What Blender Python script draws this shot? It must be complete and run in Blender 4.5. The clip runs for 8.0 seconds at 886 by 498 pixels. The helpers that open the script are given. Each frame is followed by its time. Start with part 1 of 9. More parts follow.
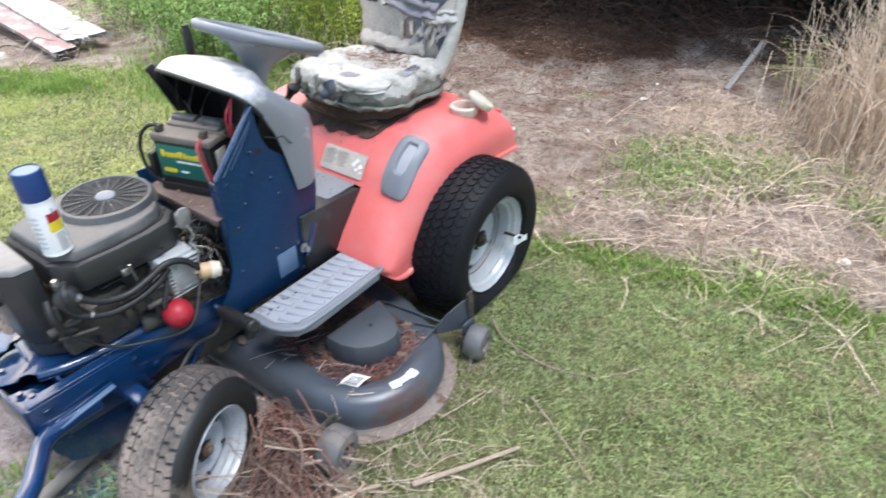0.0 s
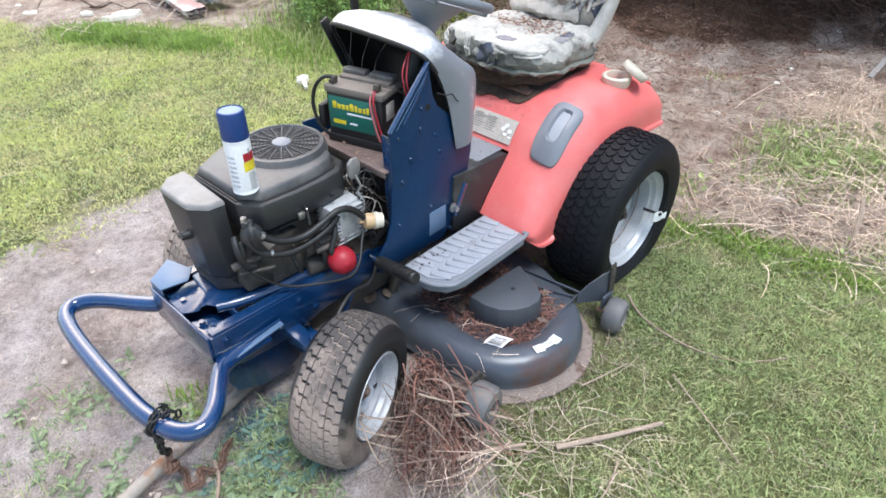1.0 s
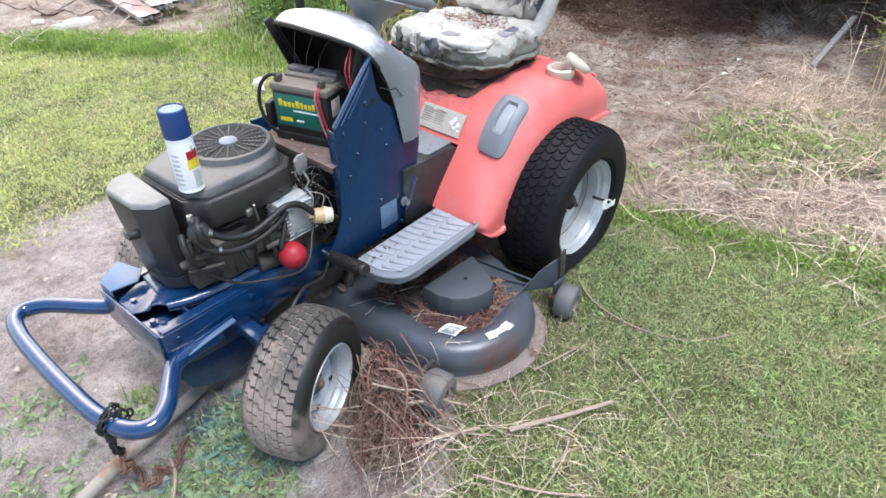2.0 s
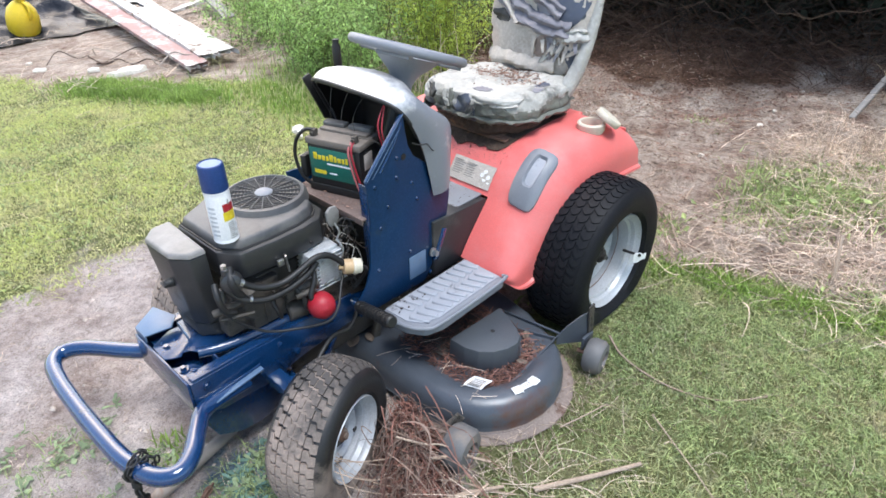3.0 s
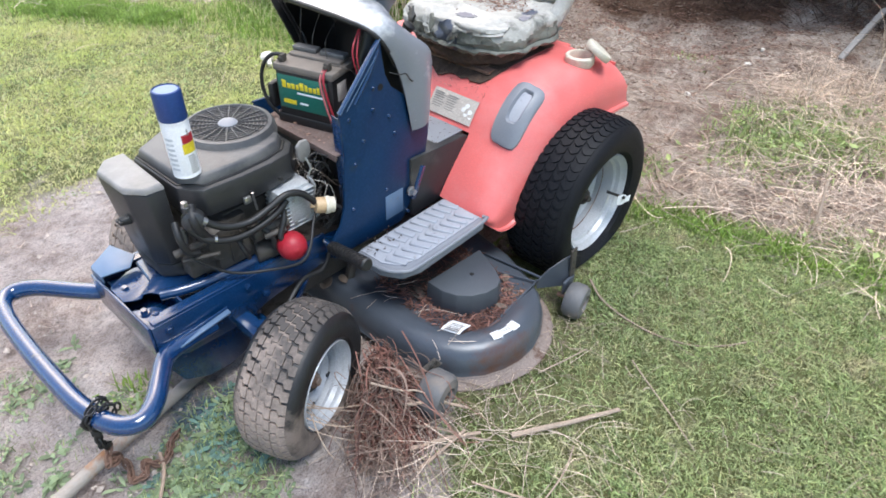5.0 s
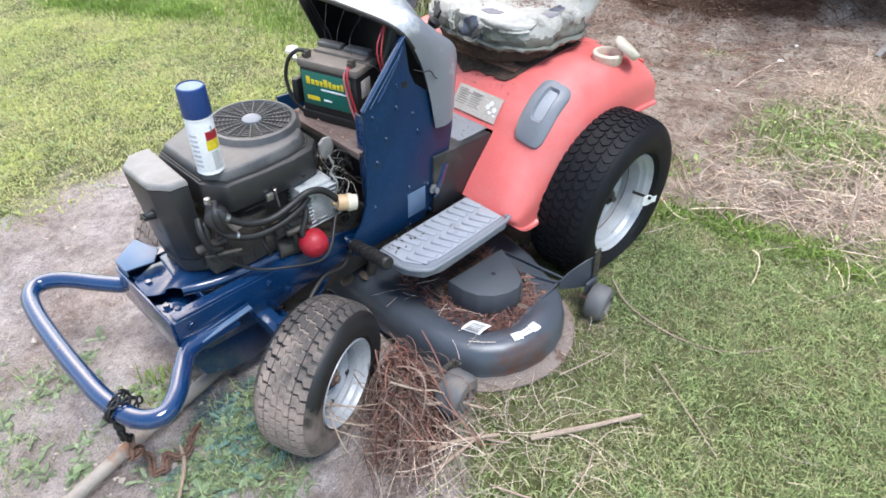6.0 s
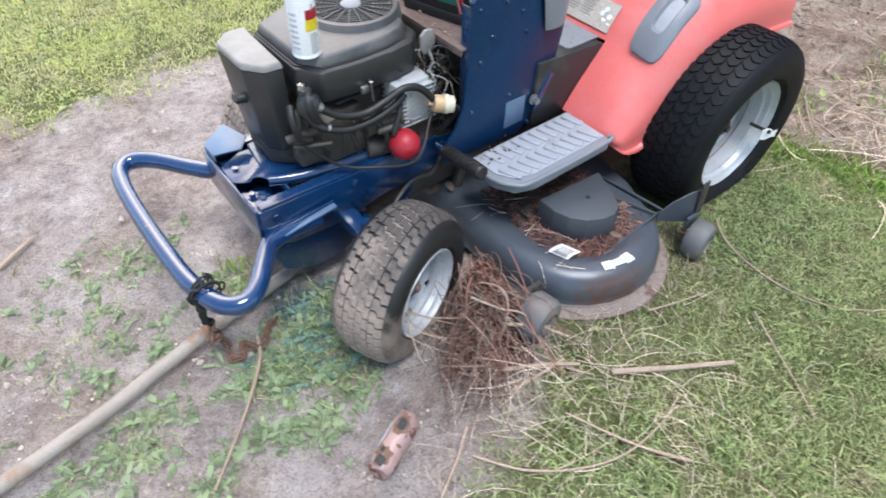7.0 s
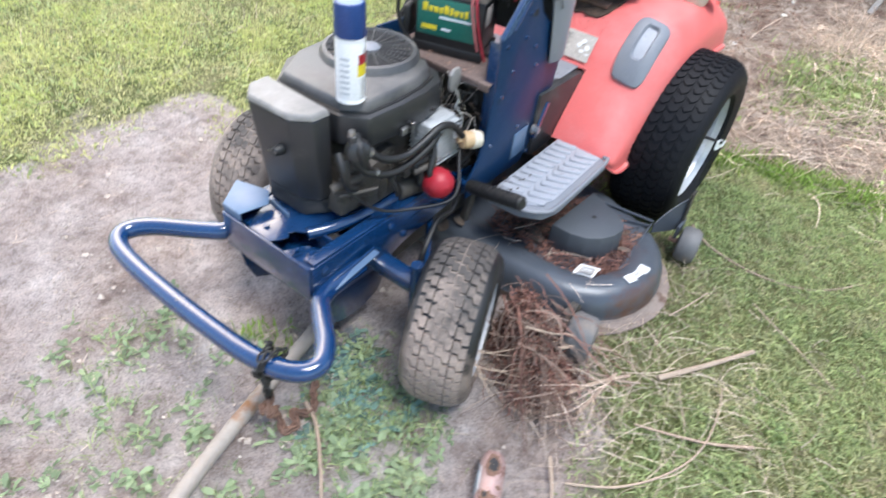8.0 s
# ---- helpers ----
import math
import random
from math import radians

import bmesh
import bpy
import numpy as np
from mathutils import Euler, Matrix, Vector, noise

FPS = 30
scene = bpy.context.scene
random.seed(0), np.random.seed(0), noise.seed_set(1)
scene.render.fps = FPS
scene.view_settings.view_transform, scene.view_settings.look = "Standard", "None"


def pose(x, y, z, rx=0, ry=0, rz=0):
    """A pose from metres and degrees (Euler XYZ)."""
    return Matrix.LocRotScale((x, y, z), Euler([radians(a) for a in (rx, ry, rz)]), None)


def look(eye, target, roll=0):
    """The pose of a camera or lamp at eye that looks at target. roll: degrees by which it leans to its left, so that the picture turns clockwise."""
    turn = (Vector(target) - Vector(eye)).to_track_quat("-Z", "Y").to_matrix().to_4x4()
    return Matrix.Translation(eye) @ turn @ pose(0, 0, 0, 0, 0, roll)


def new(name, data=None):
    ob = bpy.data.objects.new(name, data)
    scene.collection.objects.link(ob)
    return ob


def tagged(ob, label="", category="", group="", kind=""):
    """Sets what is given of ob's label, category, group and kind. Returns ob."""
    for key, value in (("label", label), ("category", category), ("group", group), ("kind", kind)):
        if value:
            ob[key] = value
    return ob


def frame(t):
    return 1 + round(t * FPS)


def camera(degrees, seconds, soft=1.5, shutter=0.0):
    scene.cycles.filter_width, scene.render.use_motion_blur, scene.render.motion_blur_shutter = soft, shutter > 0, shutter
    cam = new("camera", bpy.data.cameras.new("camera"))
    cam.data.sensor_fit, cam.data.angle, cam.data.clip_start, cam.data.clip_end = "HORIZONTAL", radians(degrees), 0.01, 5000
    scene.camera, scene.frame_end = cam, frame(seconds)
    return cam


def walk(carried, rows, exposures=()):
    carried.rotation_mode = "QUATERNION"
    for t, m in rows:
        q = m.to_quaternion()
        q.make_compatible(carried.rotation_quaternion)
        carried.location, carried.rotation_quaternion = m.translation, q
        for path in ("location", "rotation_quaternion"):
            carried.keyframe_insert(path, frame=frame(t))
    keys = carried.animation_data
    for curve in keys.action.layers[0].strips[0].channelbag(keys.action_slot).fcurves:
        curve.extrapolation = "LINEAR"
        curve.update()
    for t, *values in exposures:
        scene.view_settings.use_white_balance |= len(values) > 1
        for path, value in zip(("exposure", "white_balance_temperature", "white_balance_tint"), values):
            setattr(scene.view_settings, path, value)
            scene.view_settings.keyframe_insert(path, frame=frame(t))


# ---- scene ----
# ---- camera ----
cam = camera(70.7, 8.0, soft=1.6, shutter=0.45)
PATH = [
    (0, (1.602, 1.516, 1.52), (0.264, 0.571, 0.372), 0.4),
    (0.5, (1.74, 1.385, 1.465), (0.463, 0.371, 0.307), 0.1),
    (1, (1.794, 1.339, 1.482), (0.617, 0.255, 0.282), 0.4),
    (1.5, (1.775, 1.386, 1.475), (0.57, 0.359, 0.252), 2.4),
    (1.7, (1.781, 1.424, 1.474), (0.557, 0.411, 0.26), 0.4),
    (2.8, (1.767, 1.428, 1.507), (0.533, 0.32, 0.389), -0.4),
    (3, (1.761, 1.43, 1.515), (0.543, 0.276, 0.426), -0.9),
    (3.5, (1.75, 1.436, 1.521), (0.517, 0.292, 0.438), -0.6),
    (4, (1.725, 1.43, 1.52), (0.491, 0.336, 0.39), -0.2),
    (4.2, (1.702, 1.466, 1.489), (0.474, 0.414, 0.313), -3.0),
    (5.3, (1.709, 1.34, 1.468), (0.53, 0.33, 0.207), 2.6),
    (5.5, (1.703, 1.356, 1.468), (0.537, 0.332, 0.207), 1.9),
    (6, (1.692, 1.348, 1.472), (0.561, 0.294, 0.202), 1.1),
    (6.5, (1.649, 1.338, 1.432), (0.629, 0.195, 0.147), -0.4),
    (6.7, (1.652, 1.331, 1.383), (0.728, 0.134, 0.075), -1.3),
    (7, (1.716, 1.263, 1.377), (0.833, 0.197, -0.068), 1.8),
    (7.2, (1.773, 1.188, 1.411), (0.766, 0.181, 0.006), 6.4),
    (7.5, (1.899, 1.097, 1.392), (0.66, 0.227, 0.084), 7.9),
    (7.7, (1.96, 1.07, 1.39), (0.717, 0.193, 0.091), 5.3),
    (8, (2.028, 0.927, 1.35), (0.791, 0.115, 0.005), 6.7),
]
EXPOSE = [(0.0, 1.49), (0.5, 1.47), (1.5, 1.58), (3.0, 1.50), (4.0, 1.46), (5.5, 1.52), (6.5, 1.56), (7.0, 1.50), (7.5, 1.55), (8.0, 1.68)]
walk(cam, [(t, look(eye, target, roll)) for t, eye, target, roll in PATH], EXPOSE)

# ---- light ----
world = bpy.data.worlds.new("sky")
scene.world = world
world.use_nodes = True
wn = world.node_tree
sky = wn.nodes.new("ShaderNodeTexSky")
sky.sky_type, sky.sun_disc = "NISHITA", False
sky.sun_elevation, sky.sun_rotation = radians(48), radians(200)
sky.air_density, sky.dust_density, sky.ozone_density = 1.2, 2.5, 1.0
wn.links.new(sky.outputs[0], wn.nodes["Background"].inputs[0])
wn.nodes["Background"].inputs[1].default_value = 0.13
sun = new("sun", bpy.data.lights.new("sun", "SUN"))
sun.data.energy, sun.data.angle, sun.data.color = 1.5, radians(24), (0.97, 0.985, 1.0)
sun.matrix_world = look((0.4, 2.0, 6.0), (0.2, 0.0, 0.0))


# ---- materials ----
def mat(name, colour, rough=0.6, metal=0.0, second=None, scale=12.0, amount=0.5, bump=0.15, fine=90.0, coat=0.0,
        third=None, third_scale=4.0, third_at=0.6, island=0.0, trans=0.0, spec=0.5, third_width=0.08, leafy=0.0):
    """A surface of two colours mixed by noise, a third in patches, and fine relief."""
    m = bpy.data.materials.new(name)
    m.use_nodes = True
    nt = m.node_tree
    N, L = nt.nodes, nt.links
    b = N["Principled BSDF"]
    tc = N.new("ShaderNodeTexCoord")
    second = second or tuple(c * 0.7 for c in colour)

    def tex(sc, detail=6.0, rough_=0.6):
        n = N.new("ShaderNodeTexNoise")
        n.inputs["Scale"].default_value, n.inputs["Detail"].default_value, n.inputs["Roughness"].default_value = sc, detail, rough_
        L.new(tc.outputs["Object"], n.inputs["Vector"])
        return n.outputs["Fac"]

    def ramp(fac, lo, hi):
        r = N.new("ShaderNodeMapRange")
        r.inputs["From Min"].default_value, r.inputs["From Max"].default_value = lo, hi
        L.new(fac, r.inputs["Value"])
        return r.outputs["Result"]

    def mix(fac, a, c):
        x = N.new("ShaderNodeMix")
        x.data_type = "RGBA"
        if isinstance(fac, float):
            x.inputs[0].default_value = fac
        else:
            L.new(fac, x.inputs[0])
        for sock, v in ((x.inputs[6], a), (x.inputs[7], c)):
            if isinstance(v, tuple):
                sock.default_value = (*v, 1)
            else:
                L.new(v, sock)
        return x.outputs[2]

    big = tex(scale)
    col = mix(ramp(big, 0.5 - amount * 0.5, 0.5 + amount * 0.5), colour, second)
    small = tex(fine, 4.0)
    col = mix(ramp(small, 0.45, 0.9), col, tuple(min(1, c * 1.25 + 0.01) for c in colour))
    rough_out = None
    if third:
        patch = ramp(tex(third_scale, 8.0, 0.7), third_at - third_width * 0.5, third_at + third_width * 0.5)
        col = mix(patch, col, third)
        rr = N.new("ShaderNodeMapRange")
        rr.inputs["To Min"].default_value, rr.inputs["To Max"].default_value = rough, min(1, rough + 0.35)
        L.new(patch, rr.inputs["Value"])
        rough_out = rr.outputs["Result"]
    if island:
        g = N.new("ShaderNodeNewGeometry")
        hsv = N.new("ShaderNodeHueSaturation")
        v = N.new("ShaderNodeMapRange")
        v.inputs["To Min"].default_value, v.inputs["To Max"].default_value = 1 - island, 1 + island
        L.new(g.outputs["Random Per Island"], v.inputs["Value"])
        L.new(v.outputs["Result"], hsv.inputs["Value"])
        L.new(col, hsv.inputs["Color"])
        col = hsv.outputs["Color"]
    L.new(col, b.inputs["Base Color"])
    b.inputs["Metallic"].default_value = metal
    if rough_out:
        L.new(rough_out, b.inputs["Roughness"])
    else:
        rr = N.new("ShaderNodeMapRange")
        rr.inputs["To Min"].default_value, rr.inputs["To Max"].default_value = max(0.03, rough - 0.12), min(1, rough + 0.12)
        L.new(big, rr.inputs["Value"])
        L.new(rr.outputs["Result"], b.inputs["Roughness"])
    b.inputs["Coat Weight"].default_value = coat
    b.inputs["Coat Roughness"].default_value = 0.12
    b.inputs["Specular IOR Level"].default_value = spec
    if trans:
        b.inputs["Subsurface Weight"].default_value = trans
        b.inputs["Subsurface Radius"].default_value = (0.02, 0.02, 0.01)
    if leafy:
        tl = N.new("ShaderNodeBsdfTranslucent")
        L.new(col, tl.inputs["Color"])
        ms = N.new("ShaderNodeMixShader")
        ms.inputs[0].default_value = leafy
        L.new(b.outputs[0], ms.inputs[1]), L.new(tl.outputs[0], ms.inputs[2])
        L.new(ms.outputs[0], N["Material Output"].inputs["Surface"])
    if bump:
        bp = N.new("ShaderNodeBump")
        bp.inputs["Strength"].default_value, bp.inputs["Distance"].default_value = bump, 0.01
        add = N.new("ShaderNodeMath")
        L.new(small, add.inputs[0]), L.new(big, add.inputs[1])
        L.new(add.outputs[0], bp.inputs["Height"])
        L.new(bp.outputs["Normal"], b.inputs["Normal"])
    return m


BLUE = mat("blue_paint", (0.0015, 0.031, 0.102), 0.26, 0.0, (0.002, 0.020, 0.066), 6, 0.5, 0.03, 200, coat=0.9, third=(0.012, 0.03, 0.06), third_scale=9, third_at=0.66)
BLUE_DUST = mat("dusty_blue_paint", (0.05, 0.105, 0.20), 0.32, 0.0, (0.15, 0.21, 0.29), 7, 0.7, 0.05, 150, third=(0.13, 0.135, 0.14), third_scale=8, third_at=0.66)
BLUE_SATIN = mat("satin_blue_paint", (0.003, 0.030, 0.088), 0.38, 0.0, (0.002, 0.020, 0.060), 5, 0.6, 0.05, 160, third=(0.014, 0.034, 0.065), third_scale=7, third_at=0.66, spec=0.3)
CORAL = mat("faded_coral_plastic", (0.70, 0.135, 0.125), 0.40, 0.0, (0.67, 0.165, 0.15), 3, 0.6, 0.02, 260, third=(0.70, 0.23, 0.215), third_scale=5, third_at=0.62, third_width=0.3)
GREY = mat("grey_plastic", (0.165, 0.175, 0.20), 0.45, 0.0, (0.215, 0.225, 0.245), 8, 0.6, 0.04, 240, third=(0.30, 0.295, 0.29), third_scale=7, third_at=0.66, third_width=0.14)
GREY_PALE = mat("worn_pale_grey_plastic", (0.27, 0.285, 0.32), 0.5, 0.0, (0.36, 0.365, 0.39), 10, 0.7, 0.06, 240, third=(0.14, 0.135, 0.135), third_scale=9, third_at=0.66, third_width=0.12)
COWL = mat("skylit_cowl_plastic", (0.175, 0.185, 0.212), 0.36, 0.0, (0.235, 0.242, 0.265), 5, 0.7, 0.04, 240, coat=0.35)
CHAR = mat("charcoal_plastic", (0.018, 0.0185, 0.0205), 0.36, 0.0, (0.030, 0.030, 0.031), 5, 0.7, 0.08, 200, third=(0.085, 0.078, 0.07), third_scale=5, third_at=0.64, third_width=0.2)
# lid plastic: dust, with the sky's sheen paled into the colour
LID = mat("dusty_skylit_plastic", (0.13, 0.125, 0.12), 0.4, 0.0, (0.20, 0.19, 0.18), 7, 0.7, 0.05, 200, third=(0.34, 0.32, 0.30), third_scale=6, third_at=0.55, third_width=0.3)
CHAR_MID = mat("mid_charcoal_plastic", (0.046, 0.046, 0.049), 0.34, 0.0, (0.074, 0.073, 0.073), 6, 0.7, 0.06, 200, third=(0.16, 0.152, 0.145), third_scale=6, third_at=0.58, third_width=0.3)
CHAR_TOP = mat("dusty_charcoal_plastic", (0.075, 0.073, 0.072), 0.42, 0.0, (0.115, 0.11, 0.105), 6, 0.7, 0.06, 200, third=(0.24, 0.225, 0.21), third_scale=6, third_at=0.56, third_width=0.3)
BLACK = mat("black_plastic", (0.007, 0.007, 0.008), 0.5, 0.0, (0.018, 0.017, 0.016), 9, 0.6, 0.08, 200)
GRIME = mat("greasy_cast_metal", (0.05, 0.044, 0.038), 0.6, 0.35, (0.115, 0.10, 0.086), 18, 0.7, 0.3, 120, third=(0.02, 0.017, 0.014), third_scale=10, third_at=0.6)
ALU = mat("dull_aluminium", (0.52, 0.54, 0.55), 0.5, 0.3, (0.33, 0.33, 0.33), 20, 0.8, 0.15, 200)
STEEL = mat("zinc_steel", (0.5, 0.5, 0.5), 0.35, 0.9, (0.3, 0.28, 0.26), 20, 0.7, 0.1, 200)
SILVER = mat("silver_wheel_paint", (0.46, 0.475, 0.50), 0.42, 0.2, (0.36, 0.37, 0.385), 9, 0.8, 0.05, 200, third=(0.15, 0.115, 0.09), third_scale=11, third_at=0.68, third_width=0.10)
RUBBER = mat("black_rubber", (0.006, 0.0065, 0.0085), 0.58, 0.0, (0.010, 0.010, 0.012), 9, 0.7, 0.1, 140, third=(0.020, 0.018, 0.016), third_scale=8, third_at=0.66, third_width=0.12, spec=0.18)
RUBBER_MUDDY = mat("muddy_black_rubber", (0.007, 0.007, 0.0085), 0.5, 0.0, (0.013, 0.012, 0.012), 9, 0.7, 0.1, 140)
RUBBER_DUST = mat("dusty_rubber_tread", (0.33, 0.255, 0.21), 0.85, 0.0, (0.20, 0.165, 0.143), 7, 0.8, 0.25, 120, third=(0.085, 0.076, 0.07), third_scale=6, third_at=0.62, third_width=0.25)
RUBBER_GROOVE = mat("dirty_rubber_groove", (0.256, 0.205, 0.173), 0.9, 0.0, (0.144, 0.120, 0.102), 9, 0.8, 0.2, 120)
DECK = mat("worn_deck_paint", (0.054, 0.063, 0.078), 0.34, 0.1, (0.085, 0.096, 0.114), 9, 0.7, 0.06, 180, third=(0.16, 0.165, 0.17), third_scale=14, third_at=0.68, third_width=0.06)
RUST = mat("rusty_steel", (0.20, 0.11, 0.075), 0.85, 0.1, (0.10, 0.06, 0.045), 14, 0.8, 0.3, 160, third=(0.34, 0.27, 0.22), third_scale=9, third_at=0.6)
PIPE = mat("weathered_pipe", (0.22, 0.18, 0.15), 0.6, 0.1, (0.40, 0.36, 0.32), 6, 0.8, 0.3, 120, third=(0.27, 0.135, 0.065), third_scale=3.2, third_at=0.55, third_width=0.08)
PIPE_GREY = mat("bleached_vine", (0.40, 0.34, 0.29), 0.85, 0.0, (0.27, 0.22, 0.19), 16, 0.8, 0.2, 150)
WHITE = mat("white_paint", (0.82, 0.82, 0.82), 0.35, 0.0, (0.76, 0.76, 0.77), 10, 0.5, 0.02, 200)
CREAM = mat("cream_plastic", (0.62, 0.57, 0.46), 0.5, 0.0, (0.50, 0.44, 0.34), 12, 0.6, 0.05, 200)
TAN = mat("tan_plastic", (0.52, 0.36, 0.20), 0.5, 0.0, (0.40, 0.27, 0.15), 14, 0.6, 0.05, 200)
CAPBLUE = mat("blue_cap", (0.008, 0.042, 0.17), 0.4, 0.0, (0.008, 0.036, 0.14), 10, 0.4, 0.02, 200)
RED = mat("red_rubber", (0.37, 0.012, 0.024), 0.5, 0.0, (0.30, 0.01, 0.02), 14, 0.6, 0.1, 160)
REDWIRE = mat("red_wire", (0.36, 0.025, 0.04), 0.5)
YELLOW = mat("yellow_print", (0.80, 0.62, 0.03), 0.5, bump=0.02)
GREEN = mat("green_label", (0.012, 0.15, 0.10), 0.4, 0.0, (0.010, 0.11, 0.095), 9, 0.7, 0.02, 200, third=(0.09, 0.17, 0.14), third_scale=12, third_at=0.64, third_width=0.15)
PAPER = mat("weathered_label", (0.52, 0.48, 0.44), 0.7, 0.0, (0.36, 0.31, 0.27), 22, 0.8, 0.05, 160)
PRINT = mat("grey_print", (0.30, 0.285, 0.27), 0.7)
STICKER = mat("white_sticker", (0.78, 0.78, 0.78), 0.55, 0.0, (0.6, 0.6, 0.6), 40, 0.7, 0.03, 160)
VINYL = mat("torn_white_vinyl", (0.42, 0.405, 0.37), 0.55, 0.0, (0.30, 0.29, 0.26), 7, 0.8, 0.45, 50, third=(0.11, 0.11, 0.098), third_scale=6.5, third_at=0.62, third_width=0.12)
VINYL_GREY = mat("grey_torn_lining", (0.15, 0.14, 0.16), 0.6, 0.0, (0.23, 0.22, 0.235), 9, 0.7, 0.3, 60, third=(0.36, 0.33, 0.30), third_scale=7, third_at=0.62, third_width=0.12)
# dirt and the shading of the seat's sides in one dark vinyl
VINYL_DIRTY_SHADE = mat("dirty_shaded_vinyl", (0.105, 0.11, 0.088), 0.6, 0.0, (0.24, 0.235, 0.205), 9, 0.8, 0.5, 60, third=(0.035, 0.035, 0.028), third_scale=9, third_at=0.58, third_width=0.14)
VINYL_BLUE = mat("dark_blue_vinyl", (0.045, 0.055, 0.085), 0.4, 0.0, (0.10, 0.11, 0.14), 8, 0.7, 0.2, 70, third=(0.22, 0.21, 0.20), third_scale=6, third_at=0.66, third_width=0.12)
CLOTH = mat("beige_seat_cloth", (0.47, 0.42, 0.365), 0.75, 0.0, (0.37, 0.325, 0.28), 6, 0.7, 0.2, 70, third=(0.20, 0.165, 0.14), third_scale=7, third_at=0.64, third_width=0.12)
FOAM = mat("rotten_foam", (0.085, 0.052, 0.036), 0.95, 0.0, (0.035, 0.024, 0.018), 20, 0.8, 0.8, 70, third=(0.20, 0.10, 0.06), third_scale=12, third_at=0.62, third_width=0.1)
STRAW = mat("dry_straw", (0.66, 0.53, 0.425), 0.8, 0.0, (0.46, 0.35, 0.27), 8, 0.7, 0.1, 150, island=0.45)
NEEDLE = mat("brown_needles", (0.27, 0.160, 0.118), 0.85, 0.0, (0.17, 0.095, 0.068), 8, 0.7, 0.1, 150, island=0.55)
REED = mat("bleached_reed", (0.72, 0.58, 0.44), 0.8, 0.0, (0.54, 0.41, 0.30), 5, 0.7, 0.1, 150, island=0.4)
RED_TWIG = mat("red_brown_twigs", (0.15, 0.060, 0.043), 0.85, 0.0, (0.25, 0.135, 0.105), 20, 0.7, 0.1, 150, island=0.75)
TWIG = mat("dry_twig", (0.36, 0.27, 0.20), 0.8, 0.0, (0.24, 0.17, 0.125), 20, 0.7, 0.25, 150, island=0.3)
GREY_STALK = mat("grey_brown_stalk", (0.24, 0.165, 0.13), 0.8, 0.0, (0.13, 0.085, 0.065), 20, 0.7, 0.2, 150, island=0.5)
# branch colour lowered to carry the thicket's shade
BARE = mat("shaded_branch", (0.050, 0.031, 0.021), 0.85, 0.0, (0.022, 0.014, 0.010), 12, 0.7, 0.2, 120, island=0.55)
GRASS = mat("lawn_grass", (0.31, 0.41, 0.175), 0.55, 0.0, (0.47, 0.49, 0.255), 3.0, 0.7, 0.0, 40, third=(0.53, 0.47, 0.31), third_scale=4.5, third_at=0.60, third_width=0.16, island=0.5, leafy=0.5, spec=0.3)
GRASS_DRY = mat("yellowed_grass", (0.60, 0.57, 0.33), 0.7, 0.0, (0.45, 0.44, 0.21), 3, 0.6, 0.0, 40, island=0.25, leafy=0.4, spec=0.2)
LAWN_PALE = mat("pale_lawn_grass", (0.465, 0.551, 0.177), 0.55, 0.0, (0.706, 0.679, 0.332), 1.3, 0.8, 0.0, 40, third=(0.70, 0.61, 0.42), third_scale=2.0, third_at=0.60, third_width=0.25, island=0.28, leafy=0.5, spec=0.3)
FRESH = mat("fresh_grass", (0.21, 0.34, 0.07), 0.5, 0.0, (0.33, 0.42, 0.13), 6, 0.7, 0.0, 40, island=0.4, leafy=0.5, spec=0.3)
WEED_BRIGHT = mat("bright_weed_leaf", (0.31, 0.40, 0.15), 0.5, 0.0, (0.46, 0.52, 0.25), 7, 0.7, 0.1, 120, island=0.45, leafy=0.45, spec=0.3)
WEED = mat("weed_leaf", (0.18, 0.25, 0.135), 0.5, 0.0, (0.33, 0.385, 0.23), 8, 0.6, 0.15, 120, island=0.45, leafy=0.4, spec=0.3)
LEAF = mat("shrub_leaf", (0.27, 0.42, 0.13), 0.5, 0.0, (0.46, 0.57, 0.25), 5, 0.7, 0.05, 120, island=0.65, leafy=0.5, spec=0.3)
# near-black leaves: the gloom under the trees put into the colour
LEAF_SHADED = mat("shaded_leaf", (0.012, 0.018, 0.007), 0.8, 0.0, (0.02, 0.02, 0.010), 3, 0.7, 0.05, 90, island=0.5)
BOARD = mat("peeling_white_board", (0.62, 0.595, 0.57), 0.65, 0.0, (0.46, 0.42, 0.385), 5, 0.9, 0.2, 90, third=(0.24, 0.185, 0.15), third_scale=9, third_at=0.57, third_width=0.06)
BOARD_PINK = mat("faded_pink_board", (0.30, 0.165, 0.148), 0.75, 0.0, (0.40, 0.275, 0.25), 6, 0.8, 0.2, 90, third=(0.56, 0.52, 0.48), third_scale=4, third_at=0.54, third_width=0.12)
TARP = mat("black_tarp", (0.006, 0.007, 0.011), 0.30, 0.0, (0.012, 0.014, 0.020), 5, 0.7, 0.5, 30, spec=0.3)
JUG = mat("yellow_jug", (0.72, 0.50, 0.02), 0.4, 0.0, (0.60, 0.44, 0.04), 7, 0.6, 0.05, 120)
WOOD = mat("grey_weathered_wood", (0.32, 0.30, 0.28), 0.8, 0.0, (0.22, 0.20, 0.18), 14, 0.8, 0.3, 120)
FRUIT = mat("white_chip", (0.80, 0.75, 0.67), 0.7)


